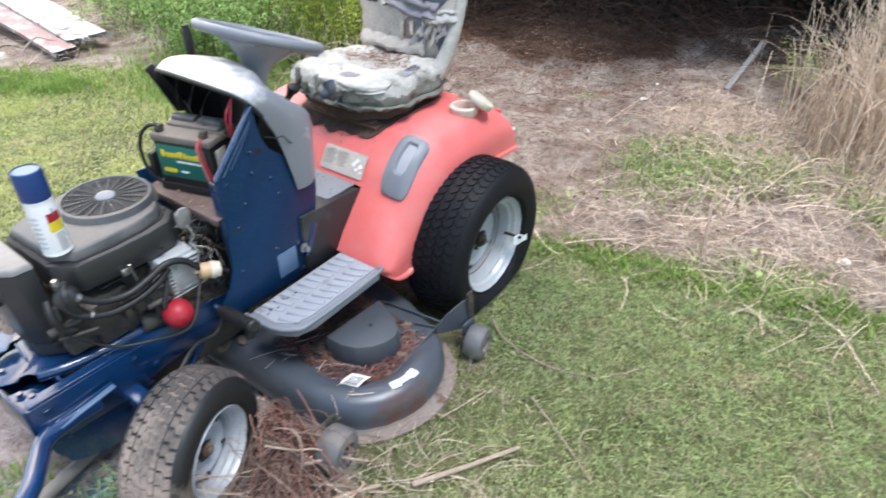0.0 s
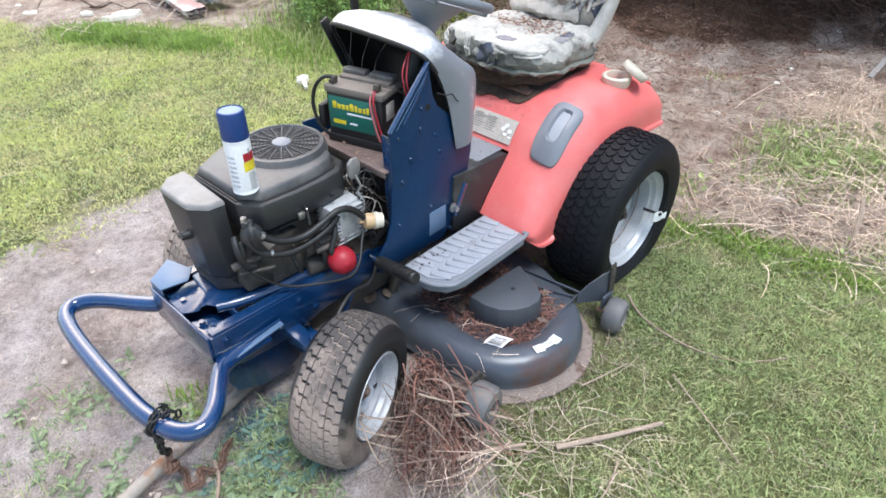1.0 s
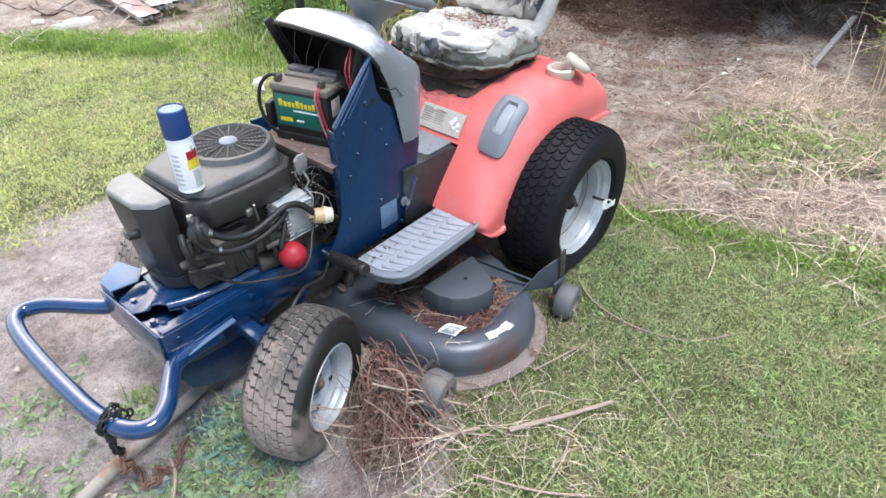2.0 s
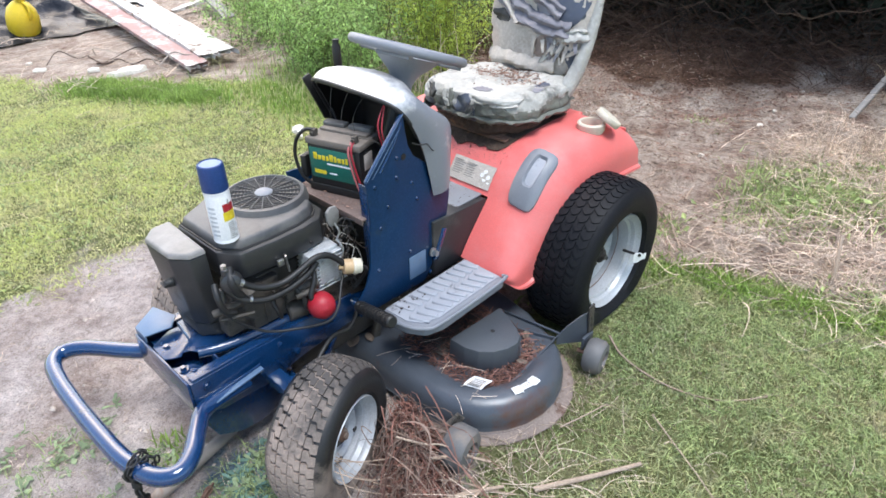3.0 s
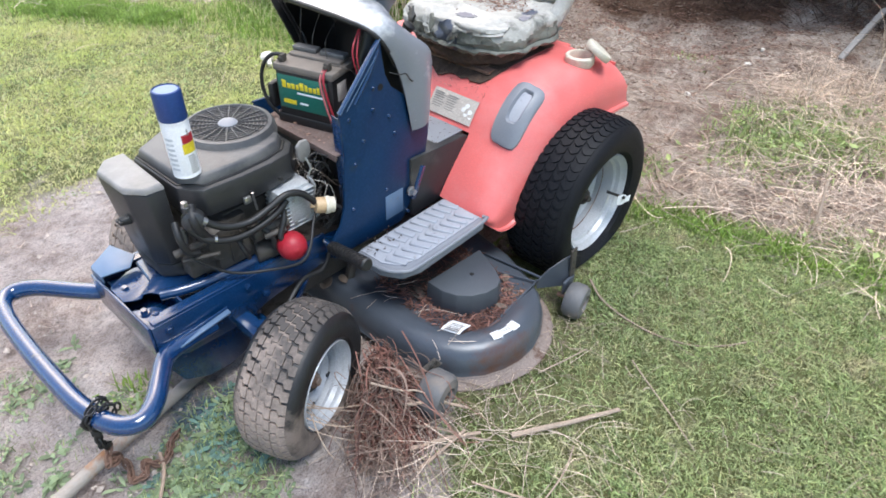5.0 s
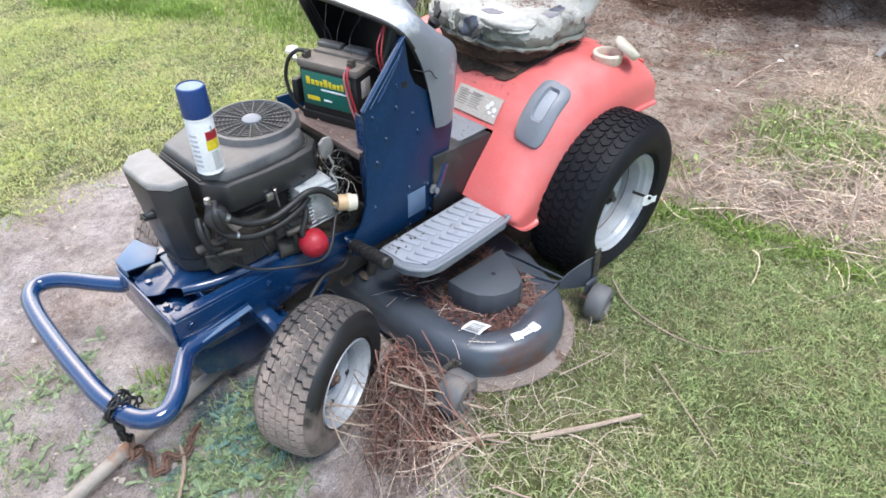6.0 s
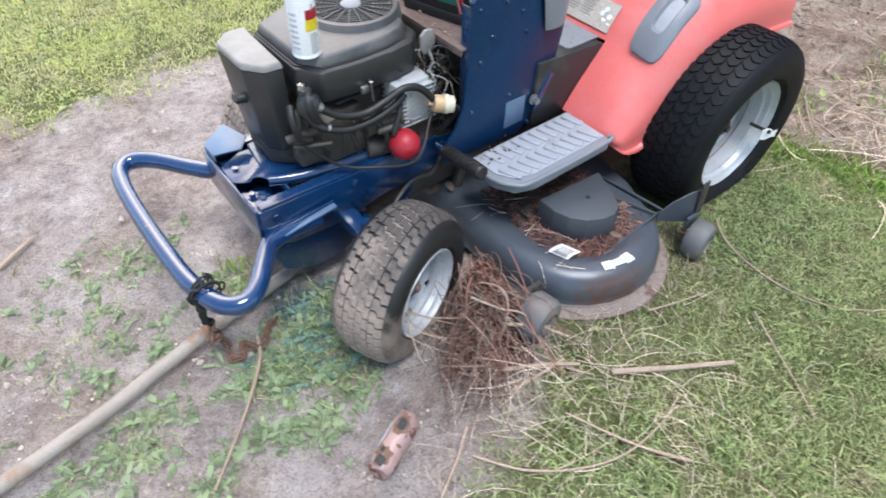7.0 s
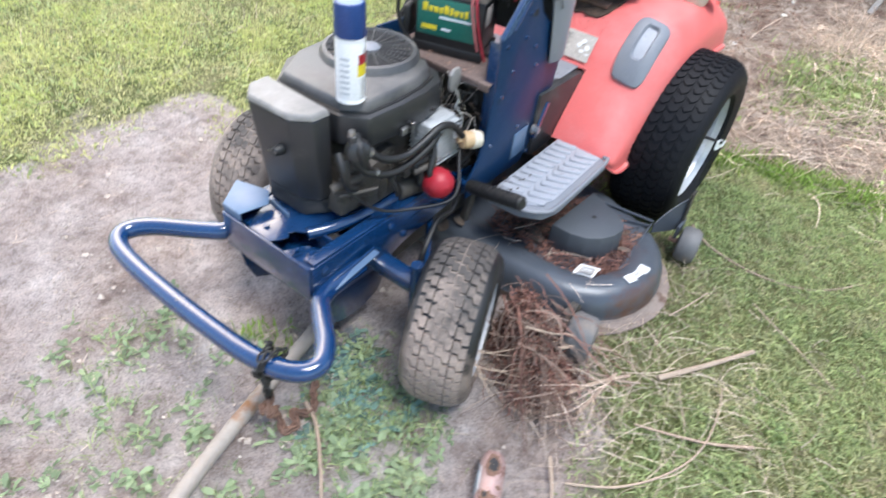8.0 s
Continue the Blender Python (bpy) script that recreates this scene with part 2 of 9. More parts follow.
def stain(m, name, colour):
    """Lets a painted mask of rust, mud or another tone show through a paint."""
    N, L = m.node_tree.nodes, m.node_tree.links
    b = N["Principled BSDF"]
    under = b.inputs["Base Color"].links[0].from_socket
    at, tc, n = N.new("ShaderNodeAttribute"), N.new("ShaderNodeTexCoord"), N.new("ShaderNodeTexNoise")
    at.attribute_name = name
    n.inputs["Scale"].default_value, n.inputs["Detail"].default_value, n.inputs["Roughness"].default_value = 16, 10, 0.7
    L.new(tc.outputs["Object"], n.inputs["Vector"])
    add, r, x = N.new("ShaderNodeMath"), N.new("ShaderNodeMapRange"), N.new("ShaderNodeMix")
    more = N.new("ShaderNodeMath")
    more.operation, more.inputs[1].default_value, more.inputs[2].default_value = "MULTIPLY_ADD", 2.2, -0.6
    L.new(n.outputs["Fac"], more.inputs[0])
    L.new(at.outputs["Fac"], add.inputs[0]), L.new(more.outputs[0], add.inputs[1])
    r.inputs["From Min"].default_value, r.inputs["From Max"].default_value = 0.80, 1.40
    L.new(add.outputs[0], r.inputs["Value"])
    x.data_type = "RGBA"
    x.inputs[7].default_value = (*colour, 1)
    L.new(r.outputs["Result"], x.inputs[0]), L.new(under, x.inputs[6]), L.new(x.outputs[2], b.inputs["Base Color"])


stain(DECK, "rust", (0.095, 0.048, 0.036))
stain(RUBBER_DUST, "dark_top", (0.062, 0.055, 0.051))
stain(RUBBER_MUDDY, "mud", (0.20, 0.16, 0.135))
# cowl crown: the sky's light on it painted in as a pale tone
stain(COWL, "crown_light", (0.58, 0.575, 0.57))


def ground_material():
    """Soil, lawn floor and litter, laid out by a painted mask of what covers the ground."""
    m = bpy.data.materials.new("ground")
    m.use_nodes = True
    N, L = m.node_tree.nodes, m.node_tree.links
    b = N["Principled BSDF"]
    tc = N.new("ShaderNodeTexCoord")

    def tex(sc, detail=8.0, r=0.65):
        n = N.new("ShaderNodeTexNoise")
        n.inputs["Scale"].default_value, n.inputs["Detail"].default_value, n.inputs["Roughness"].default_value = sc, detail, r
        L.new(tc.outputs["Object"], n.inputs["Vector"])
        return n.outputs["Fac"]

    def ramp(fac, stops):
        r = N.new("ShaderNodeValToRGB")
        while len(r.color_ramp.elements) < len(stops):
            r.color_ramp.elements.new(0.5)
        for e, (p, c) in zip(r.color_ramp.elements, stops):
            e.position, e.color = p, (*c, 1)
        L.new(fac, r.inputs[0])
        return r.outputs[0]

    def mix(fac, a, c):
        x = N.new("ShaderNodeMix")
        x.data_type = "RGBA"
        L.new(fac, x.inputs[0]), L.new(a, x.inputs[6]), L.new(c, x.inputs[7])
        return x.outputs[2]

    soil = ramp(tex(7), [(0.3, (0.36, 0.295, 0.268)), (0.5, (0.545, 0.474, 0.444)), (0.7, (0.69, 0.627, 0.592))])
    warm = N.new("ShaderNodeMix")
    warm.data_type, warm.blend_type = "RGBA", "MULTIPLY"
    warm.inputs[0].default_value = 1.0
    L.new(soil, warm.inputs[6])
    L.new(ramp(tex(2.3, 6.0, 0.7), [(0.36, (0.82, 0.735, 0.68)), (0.48, (0.97, 0.94, 0.925)), (0.58, (1.06, 1.06, 1.07))]), warm.inputs[7])
    soil = warm.outputs[2]
    lawn = ramp(tex(5), [(0.3, (0.125, 0.155, 0.055)), (0.5, (0.20, 0.215, 0.09)), (0.7, (0.32, 0.295, 0.17))])
    mulch = ramp(tex(4.5), [(0.33, (0.27, 0.18, 0.14)), (0.49, (0.47, 0.375, 0.31)), (0.67, (0.65, 0.555, 0.475))])
    masks = []
    for name in ("bare", "litter", "shaded_mould", "spray"):
        a = N.new("ShaderNodeAttribute")
        a.attribute_name = name
        add = N.new("ShaderNodeMath")
        add.operation = "ADD"
        sub = N.new("ShaderNodeMath")
        sub.operation, sub.inputs[1].default_value = "MULTIPLY_ADD", 0.9
        sub.inputs[2].default_value = -0.45
        L.new(tex(9), sub.inputs[0])
        L.new(a.outputs["Fac"], add.inputs[0]), L.new(sub.outputs[0], add.inputs[1])
        r = N.new("ShaderNodeMapRange")
        r.inputs["From Min"].default_value, r.inputs["From Max"].default_value = 0.4, 0.6
        L.new(add.outputs[0], r.inputs["Value"])
        masks.append(r.outputs["Result"])
    # leaf litter whose dark tone also stands in for the trees' shade
    shaded_mould = ramp(tex(8), [(0.3, (0.06, 0.030, 0.019)), (0.5, (0.14, 0.080, 0.052)), (0.7, (0.26, 0.17, 0.12))])
    cover = mix(masks[2], mix(masks[1], mix(masks[0], lawn, soil), mulch), shaded_mould)
    film = N.new("ShaderNodeRGB")
    film.outputs[0].default_value = (0.10, 0.155, 0.20, 1)
    cover = mix(masks[3], cover, film.outputs[0])
    # grit: pale and dark specks, and trampled blotches a hand wide
    speck = N.new("ShaderNodeMix")
    speck.data_type, speck.blend_type = "RGBA", "MULTIPLY"
    speck.inputs[0].default_value = 1.0
    L.new(cover, speck.inputs[6])
    L.new(ramp(tex(170, 5.0, 0.8), [(0.36, (0.50, 0.47, 0.45)), (0.48, (0.96, 0.96, 0.96)), (0.62, (1.18, 1.18, 1.18))]), speck.inputs[7])
    blotch = N.new("ShaderNodeMix")
    blotch.data_type, blotch.blend_type = "RGBA", "MULTIPLY"
    blotch.inputs[0].default_value = 1.0
    L.new(speck.outputs[2], blotch.inputs[6])
    L.new(ramp(tex(26, 8.0, 0.75), [(0.36, (0.66, 0.63, 0.61)), (0.50, (1.0, 1.0, 1.0)), (0.66, (1.12, 1.12, 1.11))]), blotch.inputs[7])
    L.new(blotch.outputs[2], b.inputs["Base Color"])
    b.inputs["Roughness"].default_value = 0.92
    b.inputs["Specular IOR Level"].default_value = 0.2
    bp = N.new("ShaderNodeBump")
    bp.inputs["Strength"].default_value, bp.inputs["Distance"].default_value = 1.0, 0.03
    add = N.new("ShaderNodeMath")
    L.new(tex(60, 10.0, 0.75), add.inputs[0]), L.new(tex(17, 8.0, 0.7), add.inputs[1])
    L.new(add.outputs[0], bp.inputs["Height"])
    L.new(bp.outputs["Normal"], b.inputs["Normal"])
    return m


# ---- mesh helpers ----
ORIGIN = {}


def thing(name, place, label, category, group="", kind=""):
    """A top-level Empty at the base of a thing, whose parts are its children."""
    ob = new(name)
    ob.location = place
    ob.empty_display_size = 0.05
    ORIGIN[ob.name] = Vector(place)
    return tagged(ob, label, category, group, kind)


def finish(me, angle=38):
    me.polygons.foreach_set("use_smooth", [True] * len(me.polygons))
    me.set_sharp_from_angle(angle=radians(angle))


def part(name, bm, material, parent=None, label="", place=None, angle=38):
    """One bmesh, in world coordinates, as one mesh object under a thing or under a part."""
    me = bpy.data.meshes.new(name)
    base = ORIGIN[parent.name] if parent else Vector(place or (0, 0, 0))
    bmesh.ops.recalc_face_normals(bm, faces=bm.faces)
    bmesh.ops.translate(bm, verts=bm.verts, vec=-base)
    bm.to_mesh(me)
    bm.free()
    finish(me, angle)
    for mm in material if isinstance(material, (list, tuple)) else [material]:
        me.materials.append(mm)
    ob = new(name, me)
    if parent:
        ob.parent = parent
    else:
        ob.location = base
    ORIGIN[ob.name] = base
    return tagged(ob, label) if label else ob


def solo(name, bm, material, place, label, category, group="", kind="", angle=38):
    return tagged(part(name, bm, material, None, "", place, angle), label, category, group, kind)


def merge(*bms):
    out = bmesh.new()
    for b in bms:
        me = bpy.data.meshes.new("scratch")
        b.to_mesh(me)
        out.from_mesh(me)
        b.free()
        bpy.data.meshes.remove(me)
    return out


def box(c, s, bev=0.004, turn=None, seg=2):
    bm = bmesh.new()
    bmesh.ops.create_cube(bm, size=1.0)
    bmesh.ops.scale(bm, vec=s, verts=bm.verts)
    if bev:
        bmesh.ops.bevel(bm, geom=list(bm.edges), offset=min(bev, min(s) * 0.45), segments=seg, affect="EDGES", profile=0.5)
    m = Matrix.Translation(c) @ (turn.to_4x4() if turn else Matrix())
    bmesh.ops.transform(bm, matrix=m, verts=bm.verts)
    return bm


def span(a, b):
    """The turn that lays local z along a to b."""
    return (Vector(b) - Vector(a)).to_track_quat("Z", "Y").to_matrix()


def lathe(profile, base, turn, seg=32, ends=True):
    """Profile rows (radius, height) turned round the local z axis that turn points."""
    bm = bmesh.new()
    rings = []
    for r, h in profile:
        rings.append([bm.verts.new((r * math.cos(2 * math.pi * i / seg), r * math.sin(2 * math.pi * i / seg), h)) for i in range(seg)])
    for a, b in zip(rings, rings[1:]):
        for i in range(seg):
            bm.faces.new((a[i], a[(i + 1) % seg], b[(i + 1) % seg], b[i]))
    if ends:
        for ring in (rings[0], rings[-1]):
            bm.faces.new(ring)
    bmesh.ops.transform(bm, matrix=Matrix.Translation(base) @ turn.to_4x4(), verts=bm.verts)
    return bm


def rod(a, b, r, r2=None, seg=16, bev=0.0):
    r2 = r if r2 is None else r2
    d = (Vector(b) - Vector(a)).length
    bev = min(bev, d * 0.3, r * 0.6, r2 * 0.6)
    prof = [(r - bev, 0), (r, bev), (r2, d - bev), (r2 - bev, d)] if bev else [(r, 0), (r2, d)]
    return lathe(prof, a, span(a, b), seg)


def glide(points, steps=6, closed=False):
    """A smooth line through points (Catmull-Rom)."""
    p = [Vector(q) for q in points]
    n = len(p)
    out = []
    for i in range(n if closed else n - 1):
        q = [p[(i + k) % n] if closed else p[min(max(i + k, 0), n - 1)] for k in (-1, 0, 1, 2)]
        for s in range(steps):
            t = s / steps
            out.append(0.5 * (2 * q[1] + (q[2] - q[0]) * t + (2 * q[0] - 5 * q[1] + 4 * q[2] - q[3]) * t * t + (3 * q[1] - q[0] - 3 * q[2] + q[3]) * t ** 3))
    if not closed:
        out.append(p[-1])
    return out


def tube(points, r, seg=10, steps=6, closed=False, taper=None):
    """A round bar along a smooth line; taper: the radius at the end."""
    line = glide(points, steps, closed) if steps > 1 else [Vector(q) for q in points]
    bm = bmesh.new()
    rings, up = [], Vector((0.31, 0.17, 0.93))
    n = len(line)
    for i, c in enumerate(line):
        d = (line[(i + 1) % n if closed else min(i + 1, n - 1)] - line[i - 1 if closed else max(i - 1, 0)]).normalized()
        side = d.cross(up)
        if side.length < 1e-3:
            side = d.cross(Vector((1, 0, 0)))
        side.normalize()
        up = side.cross(d).normalized()
        rr = r if taper is None else r + (taper - r) * i / max(n - 1, 1)
        rings.append([bm.verts.new(c + rr * (math.cos(2 * math.pi * k / seg) * side + math.sin(2 * math.pi * k / seg) * up)) for k in range(seg)])
    pairs = list(zip(rings, rings[1:])) + ([(rings[-1], rings[0])] if closed else [])
    for a, b in pairs:
        for k in range(seg):
            bm.faces.new((a[k], a[(k + 1) % seg], b[(k + 1) % seg], b[k]))
    if not closed:
        bm.faces.new(rings[0]), bm.faces.new(rings[-1])
    return bm


def prism(poly, lo, hi, axis="z", bev=0.004, top=None):
    """A polygon of the plan (axis z: x, y; axis y: x, z; axis x: y, z) made thick from lo to hi; top: the polygon at hi."""
    place = {"z": lambda a, b, c: (a, b, c), "y": lambda a, b, c: (a, c, b), "x": lambda a, b, c: (c, a, b)}[axis]
    bm = bmesh.new()
    low = [bm.verts.new(place(a, b, lo)) for a, b in poly]
    high = [bm.verts.new(place(a, b, hi)) for a, b in (top or poly)]
    n = len(poly)
    for i in range(n):
        bm.faces.new((low[i], low[(i + 1) % n], high[(i + 1) % n], high[i]))
    bm.faces.new(low), bm.faces.new(high)
    bmesh.ops.recalc_face_normals(bm, faces=bm.faces)
    if bev:
        bmesh.ops.bevel(bm, geom=list(bm.edges), offset=bev, segments=2, affect="EDGES", profile=0.5)
    return bm


def shell(rows, thick):
    """A curved sheet through rows of points, made thick against its normals."""
    bm = bmesh.new()
    grid = [[bm.verts.new(p) for p in row] for row in rows]
    for a, b in zip(grid, grid[1:]):
        for k in range(len(a) - 1):
            bm.faces.new((a[k], a[k + 1], b[k + 1], b[k]))
    bmesh.ops.recalc_face_normals(bm, faces=bm.faces)
    bm.normal_update()
    bmesh.ops.solidify(bm, geom=list(bm.faces), thickness=thick)
    return bm


def blob(c, r, rough=0.2, seg=20, scale=7.0, squash=(1, 1, 1)):
    bm = bmesh.new()
    bmesh.ops.create_uvsphere(bm, u_segments=seg, v_segments=seg // 2 + 2, radius=1.0)
    for v in bm.verts:
        k = 1 + rough * noise.noise(v.co * scale * 0.3 + Vector(c) * 3)
        v.co = Vector(c) + Vector((v.co.x * r * squash[0], v.co.y * r * squash[1], v.co.z * r * squash[2])) * k
    return bm


def mesh_stuff(name, verts, faces, material, label, category, smooth=False):
    """Loose geometry that nobody could count, as one mesh from arrays. faces: rows of three or four corners."""
    me = bpy.data.meshes.new(name)
    verts, faces = np.asarray(verts, np.float32), np.asarray(faces, np.int32)
    k = faces.shape[1]
    me.vertices.add(len(verts)), me.loops.add(faces.size), me.polygons.add(len(faces))
    me.vertices.foreach_set("co", verts.ravel())
    me.loops.foreach_set("vertex_index", faces.ravel())
    me.polygons.foreach_set("loop_start", np.arange(0, faces.size, k, dtype=np.int32))
    me.polygons.foreach_set("use_smooth", np.full(len(faces), smooth))
    me.update(calc_edges=True)
    me.validate()
    me.materials.append(material)
    ob = new(name, me)
    return tagged(ob, label, category, "", "stuff")




def patchy(x, y, size, seed=0):
    """Smooth random values from 0 to 1 over the plan, in blotches of about that size."""
    u, v = np.asarray(x) / size, np.asarray(y) / size
    i, j = np.floor(u).astype(int), np.floor(v).astype(int)
    a, b = u - i, v - j
    a, b = a * a * (3 - 2 * a), b * b * (3 - 2 * b)
    table = np.random.default_rng(100 + seed).uniform(0, 1, (256, 256))
    at = lambda p, q: table[p % 256, q % 256]  # noqa: E731
    return (at(i, j) * (1 - a) + at(i + 1, j) * a) * (1 - b) + (at(i, j + 1) * (1 - a) + at(i + 1, j + 1) * a) * b


def ground_z(x, y):
    """Height of the ground, gently uneven, with a rough rise under the thicket."""
    x, y = np.asarray(x, float), np.asarray(y, float)
    z = 0.010 * np.sin(2.1 * x + 1.3) * np.cos(1.7 * y - 0.4) + 0.006 * np.sin(6.3 * x - 2 * y) * np.sin(5.1 * y + x)
    z = z - 0.022 * np.exp(-((x + 0.02) ** 2 + (y - 0.48) ** 2) / 0.10)
    bank = np.clip((-x - 0.75) / 2.6, 0, 1) * np.clip((y + 2.4) / 1.5, 0, 1)
    z = z + 0.10 * bank * (0.5 + 0.5 * np.sin(3.1 * x + 1.1 * y) * np.cos(2.2 * y + 0.7)) + 0.035 * np.clip(2 * bank, 0, 1) * np.sin(7.3 * x + 2.1 * y + np.sin(4 * y)) * np.sin(6.1 * y - 1.7 * x + 0.5)
    heaped = np.clip((-x - 0.55) / 0.6, 0, 1) * np.clip((y + 2.2) / 0.8, 0, 1)
    z = z + heaped * (0.10 * (patchy(x, y, 0.55, 51) - 0.5) + 0.055 * (patchy(x, y, 0.21, 52) - 0.5) + 0.02 * (patchy(x, y, 0.09, 53) - 0.5))
    far = np.clip((np.hypot(x, y) - 12) / 30, 0, 1)
    return z * (1 - far)


def lawn_edges(x, y):
    """How bare (soil), how littered and how shade-dark the ground is at a place, each 0 to 1."""
    x, y = np.asarray(x, float), np.asarray(y, float)
    wob = 0.10 * np.sin(3.7 * x + 0.8) + 0.08 * np.sin(5.3 * y + 1.9 * x) + 0.05 * np.sin(11 * x - 7 * y)
    step = lambda v, w: np.clip(v / w + 0.5, 0, 1)  # noqa: E731
    right_lawn = step((y - 0.45) - 1.10 * np.clip(x - 0.80, 0, 0.35) - 0.80 * np.clip(x - 1.15, 0, 9) + 0.9 * wob, 0.30)
    left_lawn = step(-1.22 - 0.35 * np.clip(x - 1.0, -2, 3) + 1.1 * wob - y + 0.5 * (patchy(x, y, 0.28, 61) - 0.5), 0.55)
    under = step(0.45 - x + wob, 0.5) * step(-0.45 - y + wob, 0.3)
    bare = 1 - np.clip(right_lawn + left_lawn + under, 0, 1)
    edge = -0.47 - 0.24 * np.clip(y - 0.6, 0, 9) + 0.22 * np.clip(0.3 - y, 0, 1.2)
    back = step(edge + 0.45 * wob - x, 0.10) * step(y + 1.35 + 0.25 * (x + 0.5) + 1.6 * np.clip(-x - 1.45, 0, 2) + wob, 0.3)
    far = step(-3.35 - y - 0.55 * (x + 0.3) + 1.3 * np.clip(-x - 0.42, 0, 0.45) + wob, 0.3) * step(0.42 - x - 0.1 * (y + 3) + wob, 0.4)
    # where the litter is painted darker, as if shaded by the trees
    shaded_mould = step(-x - 2.75 - 1.7 * np.clip(y + 0.25, -0.2, 1.2) + 2.0 * wob, 0.9) * back
    return bare, np.clip(back + far, 0, 1), shaded_mould


# ---- ground ----
def build_ground():
    inner = np.concatenate([np.arange(-5.0, -1.6, 0.04), np.arange(-1.6, 2.4, 0.025), np.arange(2.4, 5.01, 0.13)])
    ring = np.array([6, 8, 12, 20, 45, 120, 400, 1500.0])
    xs = np.concatenate([-ring[::-1], inner, ring])
    inner_y = np.concatenate([np.arange(-7.5, -1.6, 0.08), np.arange(-1.6, 2.2, 0.025), np.arange(2.2, 5.01, 0.13)])
    ys = np.concatenate([-(ring[::-1] + 3), inner_y, ring])
    X, Y = np.meshgrid(xs, ys, indexing="ij")
    Z = ground_z(X, Y)
    bare, litter, shaded_mould = lawn_edges(X, Y)
    near = np.exp(-(np.clip(np.abs(X + 0.8) - 3.2, 0, 9) + np.clip(np.abs(Y) - 1.8, 0, 9)))
    rough = np.zeros_like(Z)
    for f, a in ((9, 0.008), (21, 0.006), (39, 0.0045)):
        rough += a * np.array([noise.noise((x * f, y * f, f)) for x, y in zip(X.ravel(), Y.ravel())]).reshape(X.shape)
    Z = Z + rough * np.clip(bare + 1.4 * litter, 0, 1.6) * near
    verts = np.stack([X, Y, Z], -1).reshape(-1, 3)
    ny = len(ys)
    i, j = np.meshgrid(np.arange(len(xs) - 1), np.arange(ny - 1), indexing="ij")
    a = (i * ny + j).ravel()
    faces = np.stack([a, a + ny, a + ny + 1, a + 1], -1)
    ob = mesh_stuff("ground", verts, faces, ground_material(), "bare trampled soil, mown lawn and leaf litter", "ground", True)
    ob["kind"] = "structure"
    spray = 0.62 * np.exp(-((X - 1.30) / 0.17) ** 2 - ((Y - 0.17) / 0.20) ** 2)  # blue overspray from the freshly painted frame
    for name, vals in (("bare", bare), ("litter", litter), ("shaded_mould", shaded_mould), ("spray", spray)):
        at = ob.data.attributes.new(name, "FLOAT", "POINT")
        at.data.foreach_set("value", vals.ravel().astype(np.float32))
    return ob


build_ground()

# ---- the tractor: x ahead, y to its left, the rear axle over x = 0 ----
tractor = thing("lawn_tractor", (0.6, 0, 0), "half-stripped riding mower, blue frame, faded coral fenders, parked on grass", "lawn tractor")
LEFT = Matrix.Rotation(radians(-90), 3, "X")  # local z along +y


def wheel_turn(heading):
    """The turn that lays local z along the outward axle of a left wheel heading that many degrees to the left."""
    return Matrix.Rotation(radians(heading), 3, "Z") @ LEFT


def lugs(radius, width, cols, count, height, base, turn, crown, bend, fill, tight):
    """Raised tread blocks in rows round a tyre, each a bar bent as bend (place across, place along) says."""
    bm = bmesh.new()
    pitch = width / cols
    da = 2 * math.pi / count
    turn4 = Matrix.Translation(base) @ turn.to_4x4()
    hw, ha = pitch * tight, da * fill * 0.5
    outline = [(hw * w, -ha + da * a) for w, a in bend] + [(hw * w, ha + da * a) for w, a in bend[::-1]]
    m = len(bend)
    for c in range(cols):
        mid = -width / 2 + (c + 0.5) * pitch
        for k in range(count):
            a0 = da * (k + (0.5 if c % 2 else 0.0))
            low, high = [], []
            for w, a in outline:
                r = radius - crown * (2 * (mid + w) / width) ** 4
                for out, rr, kk in ((low, r - 0.004, 1.0), (high, r + height, 0.92)):
                    ang = a0 + a * kk
                    out.append(bm.verts.new(turn4 @ Vector((rr * math.cos(ang), rr * math.sin(ang), mid + w * kk))))
            for i in range(2 * m):
                bm.faces.new((low[i], low[(i + 1) % (2 * m)], high[(i + 1) % (2 * m)], high[i]))
            for i in range(m - 1):
                bm.faces.new((high[i], high[i + 1], high[2 * m - 2 - i], high[2 * m - 1 - i]))
    return bm


